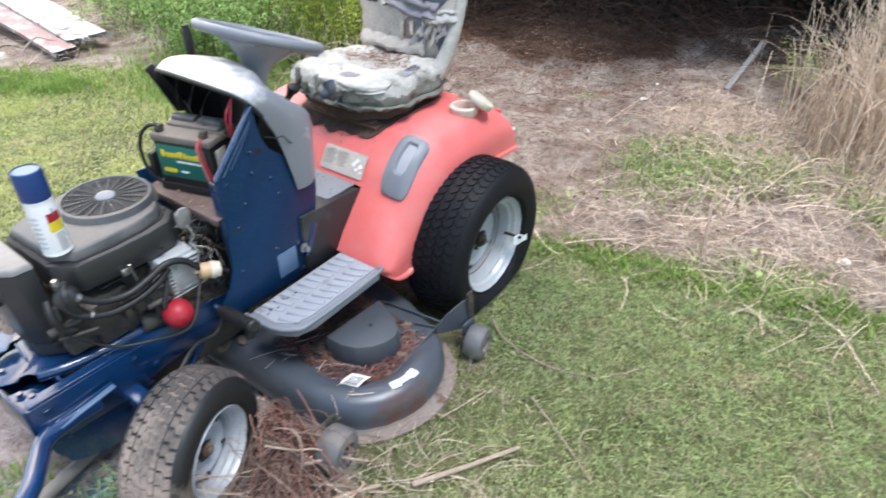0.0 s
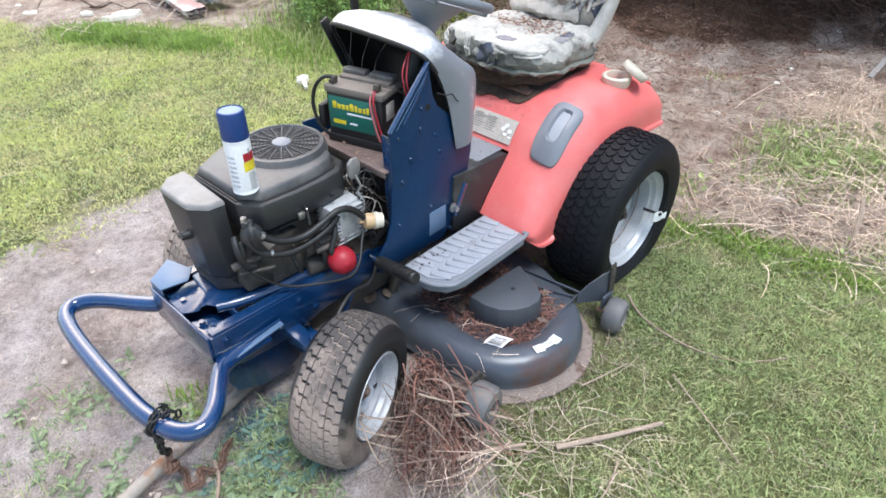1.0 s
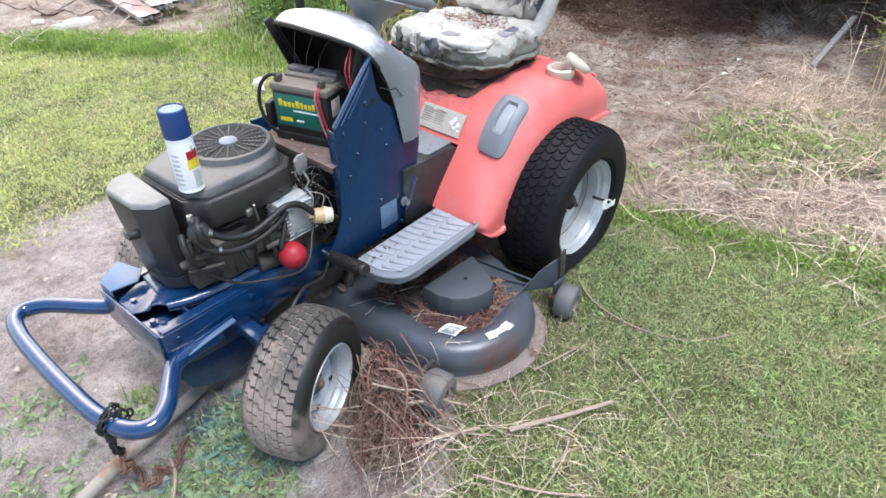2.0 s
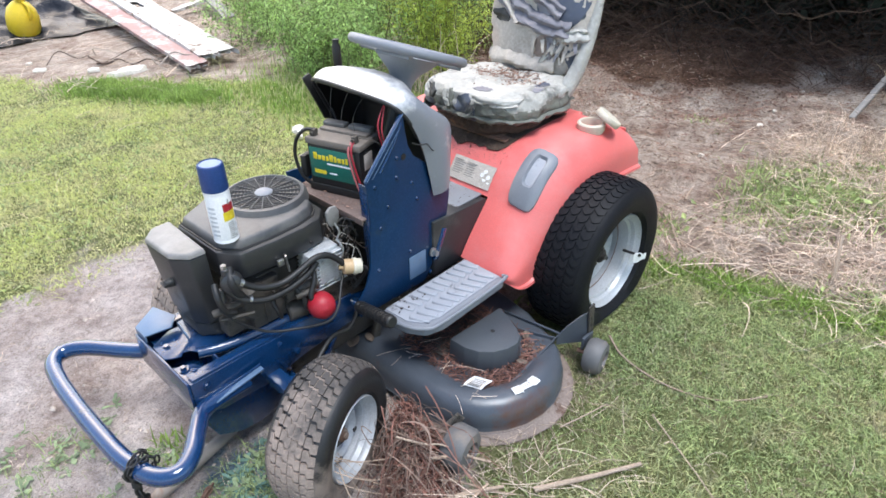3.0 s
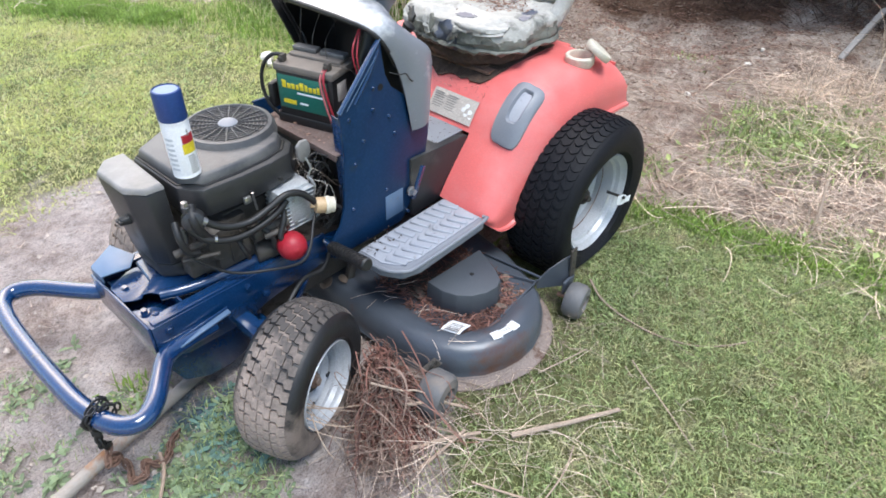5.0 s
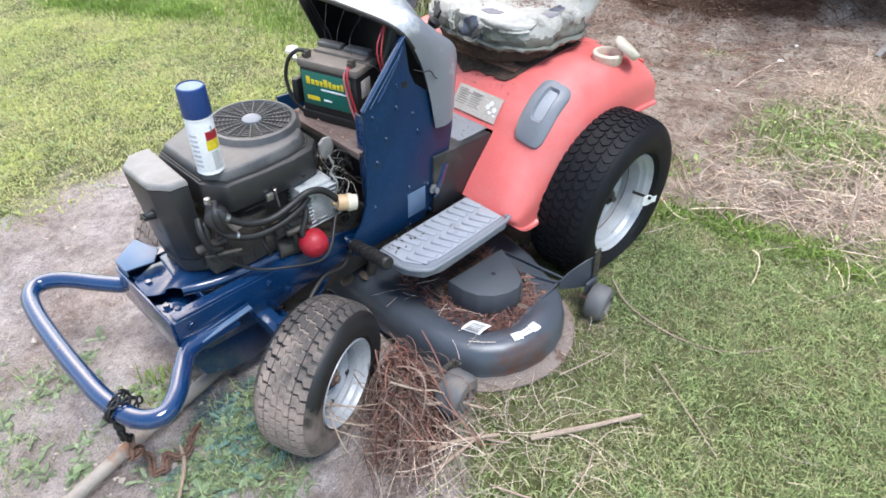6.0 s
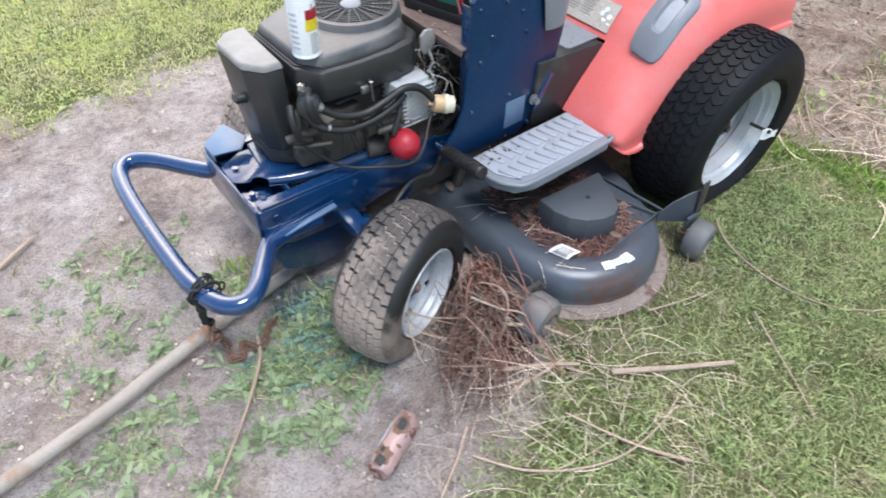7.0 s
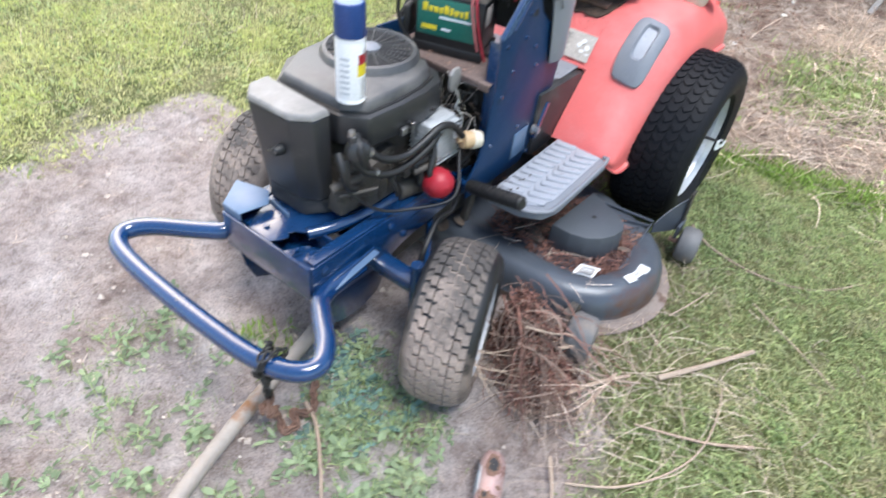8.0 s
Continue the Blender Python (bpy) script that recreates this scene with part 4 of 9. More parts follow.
# carburettor, hoses, plumbing on the near side of the engine
hoses = [([(1.165, 0.135, 0.560), (1.12, 0.150, 0.527), (1.06, 0.16, 0.515), (1.00, 0.165, 0.530), (0.95, 0.17, 0.548), (0.905, 0.175, 0.535), (0.872, 0.188, 0.497)], 0.0095, BLACK),
         ([(1.20, 0.12, 0.552), (1.17, 0.14, 0.510), (1.11, 0.155, 0.486), (1.04, 0.16, 0.486), (0.98, 0.165, 0.505), (0.945, 0.165, 0.53)], 0.0095, BLACK),
         ([(1.22, 0.10, 0.50), (1.20, 0.12, 0.45), (1.13, 0.145, 0.38), (1.05, 0.185, 0.362), (0.985, 0.240, 0.378), (0.945, 0.240, 0.405), (0.895, 0.20, 0.445), (0.845, 0.165, 0.475)], 0.004, BLACK),
         ([(1.215, 0.09, 0.56), (1.225, 0.115, 0.53), (1.215, 0.12, 0.485), (1.19, 0.12, 0.47)], 0.009, BLACK),
         ([(1.17, 0.10, 0.59), (1.185, 0.128, 0.575), (1.18, 0.135, 0.54), (1.16, 0.13, 0.50)], 0.012, BLACK),
         ([(1.02, 0.14, 0.47), (1.00, 0.16, 0.43), (1.00, 0.16, 0.40), (0.98, 0.16, 0.38)], 0.008, BLACK),
         ([(0.95, 0.15, 0.51), (0.965, 0.17, 0.48), (0.99, 0.18, 0.44), (0.975, 0.185, 0.41)], 0.008, BLACK),
         ([(1.09, 0.13, 0.47), (1.085, 0.15, 0.43), (1.075, 0.15, 0.40)], 0.006, BLACK)]
for pts, r, m in hoses:
    part("hose", tube(pts, r, 10, 6), m, engine)
for p, q, r in (((1.168, 0.136, 0.565), (1.160, 0.138, 0.559), 0.0110), ((1.155, 0.143, 0.505), (1.149, 0.145, 0.502), 0.0110)):
    part("hose_clamp", rod(p, q, r, r, 14), STEEL, engine)
part("breather_cap", merge(lathe([(0.0001, 0.020), (0.020, 0.019), (0.027, 0.014), (0.029, 0.004), (0.029, -0.012), (0.024, -0.020)], (1.180, 0.118, 0.562), span((1.18, 0.118, 0.562), (1.215, 0.175, 0.575)), 28, False), rod((1.185, 0.105, 0.600), (1.185, 0.11, 0.57), 0.011, 0.013, 12, 0.002), rod((1.205, 0.10, 0.545), (1.215, 0.11, 0.505), 0.013, 0.011, 12, 0.002)), CHAR, engine, "round black breather cap")
part("cap_bolt", rod((1.186, 0.104, 0.598), (1.186, 0.104, 0.612), 0.009, 0.008, 6), STEEL, engine)
part("push_rod", rod((1.225, 0.100, 0.452), (1.150, 0.150, 0.462), 0.006, 0.005, 10), GRIME, engine)
part("oil_dipstick", rod((1.02, 0.150, 0.440), (0.965, 0.175, 0.452), 0.010, 0.009, 12, 0.002), GRIME, engine)
for x in (1.02, 0.93):
    part("shroud_screw", rod((x, 0.126, 0.573), (x, 0.135, 0.573), 0.006, 0.005, 8), BLACK, engine)
for k in range(4):
    part("cover_rib", box((1.10 - 0.035 * k, 0.112, 0.425), (0.006, 0.012, 0.085), 0.002), GRIME, engine)
part("starter", rod((1.035, 0.11, 0.372), (0.96, 0.125, 0.372), 0.030, 0.030, 20, 0.004), GRIME, engine)
part("drain_spout", rod((1.235, 0.085, 0.468), (1.165, 0.115, 0.487), 0.012, 0.010, 12), GRIME, engine)
part("fuel_pump", merge(rod((1.02, 0.13, 0.452), (0.955, 0.15, 0.455), 0.016, 0.015, 14, 0.003), box((1.03, 0.125, 0.448), (0.03, 0.04, 0.04), 0.006), rod((0.955, 0.15, 0.455), (0.945, 0.153, 0.455), 0.020, 0.020, 14)), GRIME, engine)
part("governor_lever", merge(box((1.01, 0.150, 0.505), (0.05, 0.004, 0.016), 0.001, Matrix.Rotation(0.7, 3, "Y")), rod((1.02, 0.14, 0.525), (1.03, 0.15, 0.585), 0.003, 0.003, 8), box((1.035, 0.128, 0.556), (0.02, 0.01, 0.02), 0.002)), STEEL, engine)
part("ignition_bracket", prism([(0.868, 0.640), (0.852, 0.652), (0.832, 0.650), (0.824, 0.632), (0.826, 0.608), (0.840, 0.590), (0.858, 0.590), (0.868, 0.606)], 0.122, 0.132, "y", 0.003), LID, engine, "dusty ignition module")
part("linkage", merge(tube([(0.845, 0.13, 0.60), (0.838, 0.14, 0.57), (0.850, 0.14, 0.55), (0.835, 0.14, 0.54)], 0.003, 6, 4), tube([(0.86, 0.15, 0.56), (0.85, 0.165, 0.53), (0.862, 0.17, 0.505)], 0.003, 6, 4)), STEEL, engine)
ball = part("red_cap", lathe([(0.0001, 0.041), (0.020, 0.037), (0.034, 0.024), (0.040, 0.005), (0.039, -0.013), (0.031, -0.029), (0.022, -0.036), (0.022, -0.048)], (0.967, 0.192, 0.402), Matrix.Rotation(radians(-78), 3, "X") @ Matrix.Rotation(0.25, 3, "Y"), 32, False), RED, engine, "red rubber dome cap")
part("mounting_stem", rod((0.967, 0.18, 0.402), (0.967, 0.11, 0.39), 0.019, 0.022, 16), BLACK, ball)
filt = part("fuel_filter", lathe([(0.0001, 0.0), (0.007, 0.0), (0.007, 0.012), (0.021, 0.014), (0.023, 0.024), (0.022, 0.040)], (0.885, 0.182, 0.488), span((0.885, 0.182, 0.488), (0.835, 0.205, 0.478)), 24, False), TAN, tractor, "tan and cream fuel filter")
part("filter_cap", lathe([(0.0225, 0.040), (0.025, 0.043), (0.025, 0.052), (0.022, 0.056), (0.022, 0.066), (0.008, 0.070), (0.0001, 0.070)], (0.885, 0.182, 0.488), span((0.885, 0.182, 0.488), (0.835, 0.205, 0.478)), 24, False), CREAM, filt)
part("fuel_line", tube([(0.835, 0.205, 0.478), (0.80, 0.20, 0.45), (0.79, 0.17, 0.40), (0.82, 0.15, 0.36)], 0.006, 8, 5), BLACK, tractor)
# wiring behind the engine
wire_rng = random.Random(4)
for k in range(64):
    a = Vector((wire_rng.uniform(0.72, 0.85), wire_rng.uniform(-0.02, 0.15), wire_rng.uniform(0.40, 0.60)))
    pts = [a]
    for _ in range(5):
        p = pts[-1] + Vector((wire_rng.uniform(-0.045, 0.045), wire_rng.uniform(-0.02, 0.04), wire_rng.uniform(-0.07, 0.06)))
        pts.append(Vector((min(p.x, 0.86), min(p.y, 0.178), min(max(p.z, 0.38), 0.60))))
    part("wire", tube(pts, wire_rng.choice((0.0009, 0.0012, 0.0015, 0.0020)), 6, 4), wire_rng.choice((BLACK, BLACK, BLACK, BLACK, GRIME, PAPER, BARE)), tractor)
# black box added so the hollow behind the wires stays dark
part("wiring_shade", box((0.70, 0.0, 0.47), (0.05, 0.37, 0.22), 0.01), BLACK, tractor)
# plain boxes added under the frame to darken the gap there
part("belly_fill", merge(box((0.80, 0.0, 0.20), (0.52, 0.25, 0.13), 0.02), box((1.0, 0.0, 0.27), (0.30, 0.27, 0.05), 0.01)), GRIME, tractor)

# ---- dash, side panels, console ----
for s in (1, -1):
    out = s * 0.2
    panel = part("side_panel", prism([(0.775, 0.722 if s > 0 else 0.63), (0.770, 0.60), (0.785, 0.44), (0.805, 0.385), (0.84, 0.345), (0.84, 0.285), (0.56, 0.275), (0.462, 0.40), (0.435, 0.55)] + ([(0.43, 0.66), (0.52, 0.69), (0.588, 0.745), (0.608, 0.785), (0.618, 0.84), (0.622, 0.885), (0.690, 0.80)] if s > 0 else [(0.43, 0.61), (0.60, 0.62)]), out - 0.004, out + 0.004, "y", 0.0015), BLUE_SATIN, tractor, "blue painted steel side panel")
    if s > 0:
        part("panel_flange", merge(box((0.703, out + 0.003 * s, 0.805), (0.004, 0.012, 0.215), 0.001, Matrix.Rotation(radians(-43.5), 3, "Y")), box((0.773, out - 0.012 * s, 0.55), (0.004, 0.03, 0.33), 0.001, Matrix.Rotation(0.02, 3, "Y"))), BLUE, panel)
        part("pale_edge", merge(rod((0.776, out + 0.009, 0.727), (0.626, out + 0.009, 0.886), 0.0014, 0.0014, 6), rod((0.752, out + 0.0065, 0.728), (0.640, out + 0.0065, 0.846), 0.0012, 0.0012, 6)), BLUE_DUST, panel)
        part("panel_rib", merge(tube([(0.72, out + 0.003 * s, 0.735), (0.66, out + 0.005 * s, 0.81), (0.63, out + 0.003 * s, 0.86)], 0.005, 8, 4)), BLUE, panel)
    part("access_plate", box((0.590, out + 0.0055 * s, 0.357), (0.075, 0.003, 0.085), 0.001), BLUE_DUST, panel, "scuffed access plate")
    for x, z in ((0.735, 0.56), (0.755, 0.42), (0.62, 0.425), (0.53, 0.30), (0.58, 0.60), (0.745, 0.70), (0.66, 0.70), (0.655, 0.76), (0.60, 0.66), (0.70, 0.62))[: 10 if s > 0 else 5]:
        part("screw", rod((x, out + 0.003 * s, z), (x, out + 0.0085 * s, z), 0.0065, 0.005, 8), BLUE, panel)
    if s > 0:
        part("hole", rod((0.628, out, 0.755), (0.628, out + 0.0048 * s, 0.755), 0.010, 0.010, 14), BLACK, panel)
    part("brace", merge(box((0.493, out + 0.012 * s, 0.395), (0.020, 0.014, 0.115), 0.003, Matrix.Rotation(radians(-24), 3, "Y"))), BLUE, panel)
    part("brace_bolt", merge(rod((0.522, out + 0.012 * s, 0.376), (0.522, out + 0.030 * s, 0.376), 0.011, 0.010, 6), rod((0.522, out + 0.008 * s, 0.376), (0.522, out + 0.014 * s, 0.376), 0.016, 0.016, 18)), STEEL, panel)
part("firewall", box((0.66, 0, 0.45), (0.008, 0.385, 0.33), 0.002), BLACK, tractor)
part("battery_tray", merge(box((0.715, 0.03, 0.606), (0.155, 0.33, 0.006), 0.002), box((0.792, 0.03, 0.600), (0.004, 0.33, 0.02), 0.001)), mat("dusty_rust_tray", (0.17, 0.125, 0.11), 0.75, 0.0, (0.085, 0.048, 0.036), 14, 0.8, 0.2, 140), tractor, "dusty rusted battery tray")

# cowl: an arched shell, open towards the engine
half = [((0.515, 0.213, 0.585), (0.432, 0.205, 0.602)), ((0.532, 0.214, 0.66), (0.430, 0.208, 0.69)), ((0.558, 0.214, 0.76), (0.432, 0.208, 0.80)), ((0.598, 0.210, 0.848), (0.500, 0.205, 0.862)),
        ((0.634, 0.190, 0.902), (0.545, 0.178, 0.908)), ((0.655, 0.120, 0.922), (0.525, 0.105, 0.930)), ((0.660, 0.0, 0.926), (0.515, 0.0, 0.938))]
arch = half + [((a[0], -a[1], a[2]), (b[0], -b[1], b[2])) for a, b in half[-2::-1]]
fr, bk = glide([a for a, _ in arch], 4), glide([b for _, b in arch], 4)
rows = []
for a, b in zip(fr, bk):
    row = []
    for t in np.linspace(0, 1, 7):
        p = a.lerp(b, t)
        out = Vector((0, p.y * 0.9, max(0.0, p.z - 0.70))).normalized()
        row.append(p + out * 0.020 * math.sin(math.pi * t))
    rows.append(row)
cowl = part("cowl", shell(rows, 0.005), COWL, tractor, "grey plastic dash cowl with sky light painted on its crown")
# paints sky light onto the cowl: paler towards the crown and front
crown_light = cowl.data.attributes.new("crown_light", "FLOAT", "POINT")
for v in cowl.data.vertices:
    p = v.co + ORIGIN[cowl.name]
    crown_light.data[v.index].value = min(0.9, max(0.1, 0.1 + (p.z - 0.80) * 4.5 + (p.x - 0.58) * 3.0 - 1.6 * max(0.0, p.y - 0.08)))
part("cowl_lining", shell([[p - Vector((0.004, p.y * 0.05, 0.012 if p.z > 0.8 else 0.0)) for p in row] for row in rows], 0.004), BLACK, tractor)
# black sheet added across the cowl's back so its hollow stays dark
part("dash_back_fill", shell([[a.lerp(b, t) + Vector((0.012, 0, -0.008 if a.z > 0.8 else 0)) for t in np.linspace(0.03, 0.97, 12)] for a, b in zip(bk[:len(bk) // 2], bk[:len(bk) // 2:-1])], 0.004), BLACK, tractor)
part("liner_corner", prism([(0.652, 0.903), (0.625, 0.915), (0.565, 0.810), (0.555, 0.745), (0.585, 0.752), (0.622, 0.835)], -0.222, -0.214, "y", 0.002), BLACK, tractor, "black liner edge past the cowl")
part("cowl_lip", tube([(p - Vector((0, 0, 0.004))) for p in fr[12:]], 0.006, 8, 1), BLACK, tractor)
part("hanging_wire", merge(*[tube([(0.63 - 0.02 * k, -0.10 + 0.06 * k, 0.90), (0.65, -0.09 + 0.055 * k, 0.84), (0.64 + 0.01 * k, -0.11 + 0.07 * k, 0.79), (0.66, -0.05 + 0.04 * k, 0.76)], 0.0013, 6, 5) for k in range(3)]), GRIME, tractor)
part("ignition_wire", merge(tube([(0.63, 0.14, 0.90), (0.665, 0.16, 0.84), (0.66, 0.165, 0.79)], 0.0022, 8, 5), tube([(0.62, 0.13, 0.90), (0.67, 0.15, 0.85), (0.665, 0.16, 0.78)], 0.0022, 8, 5)), REDWIRE, tractor)
part("choke_cable", tube([(0.60, 0.212, 0.79), (0.575, 0.225, 0.78), (0.55, 0.225, 0.775), (0.53, 0.225, 0.75), (0.505, 0.222, 0.74)], 0.0015, 8, 5), BLACK, tractor)

# steering wheel
C = Vector((0.400, 0.005, 0.978))
n = Vector((-0.345, 0.0, 0.938)).normalized()
tilt = n.to_track_quat("Z", "Y").to_matrix()
ring = [C + tilt @ Vector((0.175 * math.cos(a), 0.175 * math.sin(a), 0)) for a in np.linspace(0, 2 * math.pi, 25)[:-1]]
steer = part("steering_wheel", tube(ring, 0.0145, 14, 2, True), GREY, tractor, "grey plastic steering wheel")
# paler grey than the rim: reflected light put into the boss's colour
part("wheel_boss", lathe([(0.0001, -0.006), (0.100, -0.010), (0.106, -0.018), (0.084, -0.040), (0.048, -0.072), (0.036, -0.10), (0.032, -0.14)], C, tilt, 32, False), GREY_PALE, steer)
for a in (0.0, 2.09, 4.19):
    d = tilt @ Vector((math.cos(a), math.sin(a), 0))
    ob = part("spoke", prism([(0.03, -0.036), (0.03, 0.036), (0.168, 0.052), (0.168, -0.052)], -0.026, -0.010, "z", 0.005), GREY, steer)
    ob.data.transform(Matrix.Translation(ORIGIN[steer.name]))
    ob.data.transform(Matrix.Translation(C - ORIGIN[steer.name]) @ tilt.to_4x4() @ Matrix.Rotation(a, 4, "Z"))
part("steering_column", rod(C - n * 0.11, (0.50, 0.0, 0.70), 0.026, 0.026, 16), BLACK, tractor)
# console between the panel and the fenders
console = part("console", prism([(0.50, 0.275), (0.35, 0.275), (0.245, 0.462), (0.26, 0.472), (0.52, 0.488), (0.52, 0.28)], -0.213, 0.213, "y", 0.006), CHAR, tractor, "charcoal plastic centre console")
part("console_top", prism([(0.25, -0.19), (0.25, 0.19), (0.50, 0.19), (0.50, -0.19)], 0.4745, 0.4795, "z", 0.001), GREY, console, "sun-bleached dusty top of the console")

# footboards
for s in (1, -1):
    plan = [(0.392, 0.240), (0.392, 0.405), (0.410, 0.424), (0.70, 0.424), (0.758, 0.405), (0.790, 0.350), (0.795, 0.240)]
    foot = part("footboard", prism([(x, s * y) for x, y in plan], 0.268, 0.300, "z", 0.010), GREY, tractor, "grey plastic footboard with raised tread bars")
    inner = [(0.402, 0.245), (0.402, 0.398), (0.69, 0.398), (0.745, 0.380), (0.772, 0.335), (0.775, 0.245)]
    part("tread_plate", prism([(x, s * y) for x, y in inner], 0.2995, 0.3035, "z", 0.0015), GREY_PALE, foot)
    for k in range(10):
        for j in range(2):
            x = 0.422 + 0.034 * k + 0.010 * j
            y = s * (0.285 + 0.075 * j)
            part("tread_bar", box((x, y, 0.3050), (0.0235, 0.068, 0.008), 0.004, Matrix.Rotation(s * (0.42 if j else 0.30), 3, "Z"), 1), GREY_PALE, foot)
    part("footboard_lip", tube([(x, s * (y - 0.004), 0.300) for x, y in plan[1:]], 0.0065, 8, 3), GREY, foot)
pedal = part("clutch_pedal", rod((0.855, 0.215, 0.345), (0.878, 0.395, 0.395), 0.0175, 0.0185, 18, 0.004), BLACK, tractor, "ribbed black rubber pedal sleeve")
for k in range(10):
    a = Vector((0.855, 0.215, 0.345)).lerp(Vector((0.878, 0.395, 0.395)), 0.1 + 0.085 * k)
    part("rib", rod(a, a + Vector((0.0012, 0.009, 0.0025)), 0.020, 0.020, 14), BLACK, pedal)
part("pedal_arm", tube([(0.855, 0.215, 0.345), (0.84, 0.17, 0.335), (0.78, 0.16, 0.30)], 0.010, 10, 4), BLUE, tractor)

# ---- fenders ----
T = [(0.388, 0.292), (0.352, 0.345), (0.300, 0.408), (0.248, 0.470), (0.205, 0.535), (0.150, 0.592), (0.075, 0.628), (-0.04, 0.642), (-0.17, 0.643), (-0.29, 0.628), (-0.350, 0.598)]
L_ = [(0.372, 0.262), (0.328, 0.236), (0.262, 0.242), (0.205, 0.292), (0.150, 0.354), (0.085, 0.400), (0.01, 0.432), (-0.075, 0.452), (-0.17, 0.464), (-0.29, 0.460), (-0.392, 0.450)]
Tg, Lg = glide([(x, 0, z) for x, z in T], 4), glide([(x, 0, z) for x, z in L_], 4)
for s in (1, -1):
    rows = []
    for i, (t, l) in enumerate(zip(Tg, Lg)):
        u = i / (len(Tg) - 1)
        y_in = 0.215 + 0.0 * u if u < 0.32 else 0.215 - 0.13 * min(1, (u - 0.32) / 0.15)
        edge = 0.428 + 0.026 * math.sin(min(1.0, u * 1.2) * math.pi * 0.5)
        edge = 0.335 + (edge - 0.335) * math.sqrt(1 - 0.55 * (1 - min(1.0, u / 0.07)) ** 2)
        lip = min(1.0, u / 0.16)
        row = []
        for v in np.linspace(0, 1, 6)[:-1]:
            row.append((t.x, s * (y_in + (0.335 - y_in) * v), t.z - 0.004 * v))
        for q in np.linspace(0, 1, 9):
            a = q * math.pi / 2
            yy = 0.335 + (edge - 0.335) * math.sin(a) ** 0.9
            k = (1 - math.cos(a)) ** 1.25
            ridge = 0.010 * math.exp(-((q - 0.70) / 0.09) ** 2)
            row.append((t.x + (l.x - t.x) * k, s * (yy + ridge), t.z - 0.004 + (l.z - t.z + 0.004) * k))
        row.append((l.x, s * (edge + 0.010 * lip), l.z - 0.001 - 0.003 * lip))
        row.append((l.x, s * (edge + 0.012 * lip), l.z - 0.003 - 0.011 * lip))
        rows.append(row)
    fender = part("fender", shell(rows, 0.005), CORAL, tractor, "sun-faded coral plastic rear fender", angle=50)
    part("fender_rear", shell([[(-0.350 - 0.045 * v, s * y, 0.598 - 0.15 * v) for y in np.linspace(0.085, 0.40, 6)] for v in np.linspace(0, 1, 5)], 0.004), CORAL, fender)
part("seat_deck", prism([(0.075, -0.22), (0.075, 0.22), (-0.33, 0.22), (-0.33, -0.22)], 0.604, 0.622, "z", 0.004), CORAL, tractor)
part("deck_front", shell([[(x, y, z) for y in np.linspace(-0.215, 0.215, 9)] for x, z in ((0.246, 0.474), (0.203, 0.537), (0.148, 0.594), (0.073, 0.628))], 0.004), CORAL, tractor)
part("seat_pan", merge(box((-0.07, 0, 0.632), (0.34, 0.30, 0.014), 0.004), box((0.09, 0.0, 0.628), (0.05, 0.36, 0.012), 0.003), box((-0.07, 0.06, 0.65), (0.26, 0.03, 0.03), 0.004), box((-0.07, -0.06, 0.65), (0.26, 0.03, 0.03), 0.004)), RUST, tractor, "rusted seat bracket")
neck_c = (-0.170, 0.352, 0.640)
part("filler_neck", lathe([(0.040, -0.02), (0.050, -0.004), (0.051, 0.020), (0.047, 0.024), (0.039, 0.024), (0.037, 0.018), (0.036, -0.02), (0.040, -0.02)], neck_c, UP, 40, False), CREAM, tractor, "cream plastic filler ring")
part("filler_bottom", lathe([(0.0001, -0.006), (0.037, -0.006)], neck_c, UP, 24, False), GREY_PALE, tractor)
cap_t = Vector((-0.41, 0.44, 0.80)).to_track_quat("Z", "Y").to_matrix()
part("filler_cap", lathe([(0.0001, -0.012), (0.047, -0.012), (0.050, -0.008), (0.050, 0.008), (0.047, 0.012), (0.030, 0.013), (0.0001, 0.010)], (-0.210, 0.396, 0.676), cap_t, 36, False), CREAM, tractor, "cream cap propped open")

# ---- seat: cushion and backrest in torn vinyl ----
seat = thing("tractor_seat", (-0.10, 0, 0.655), "torn weather-beaten white vinyl seat littered with dead leaves", "seat")


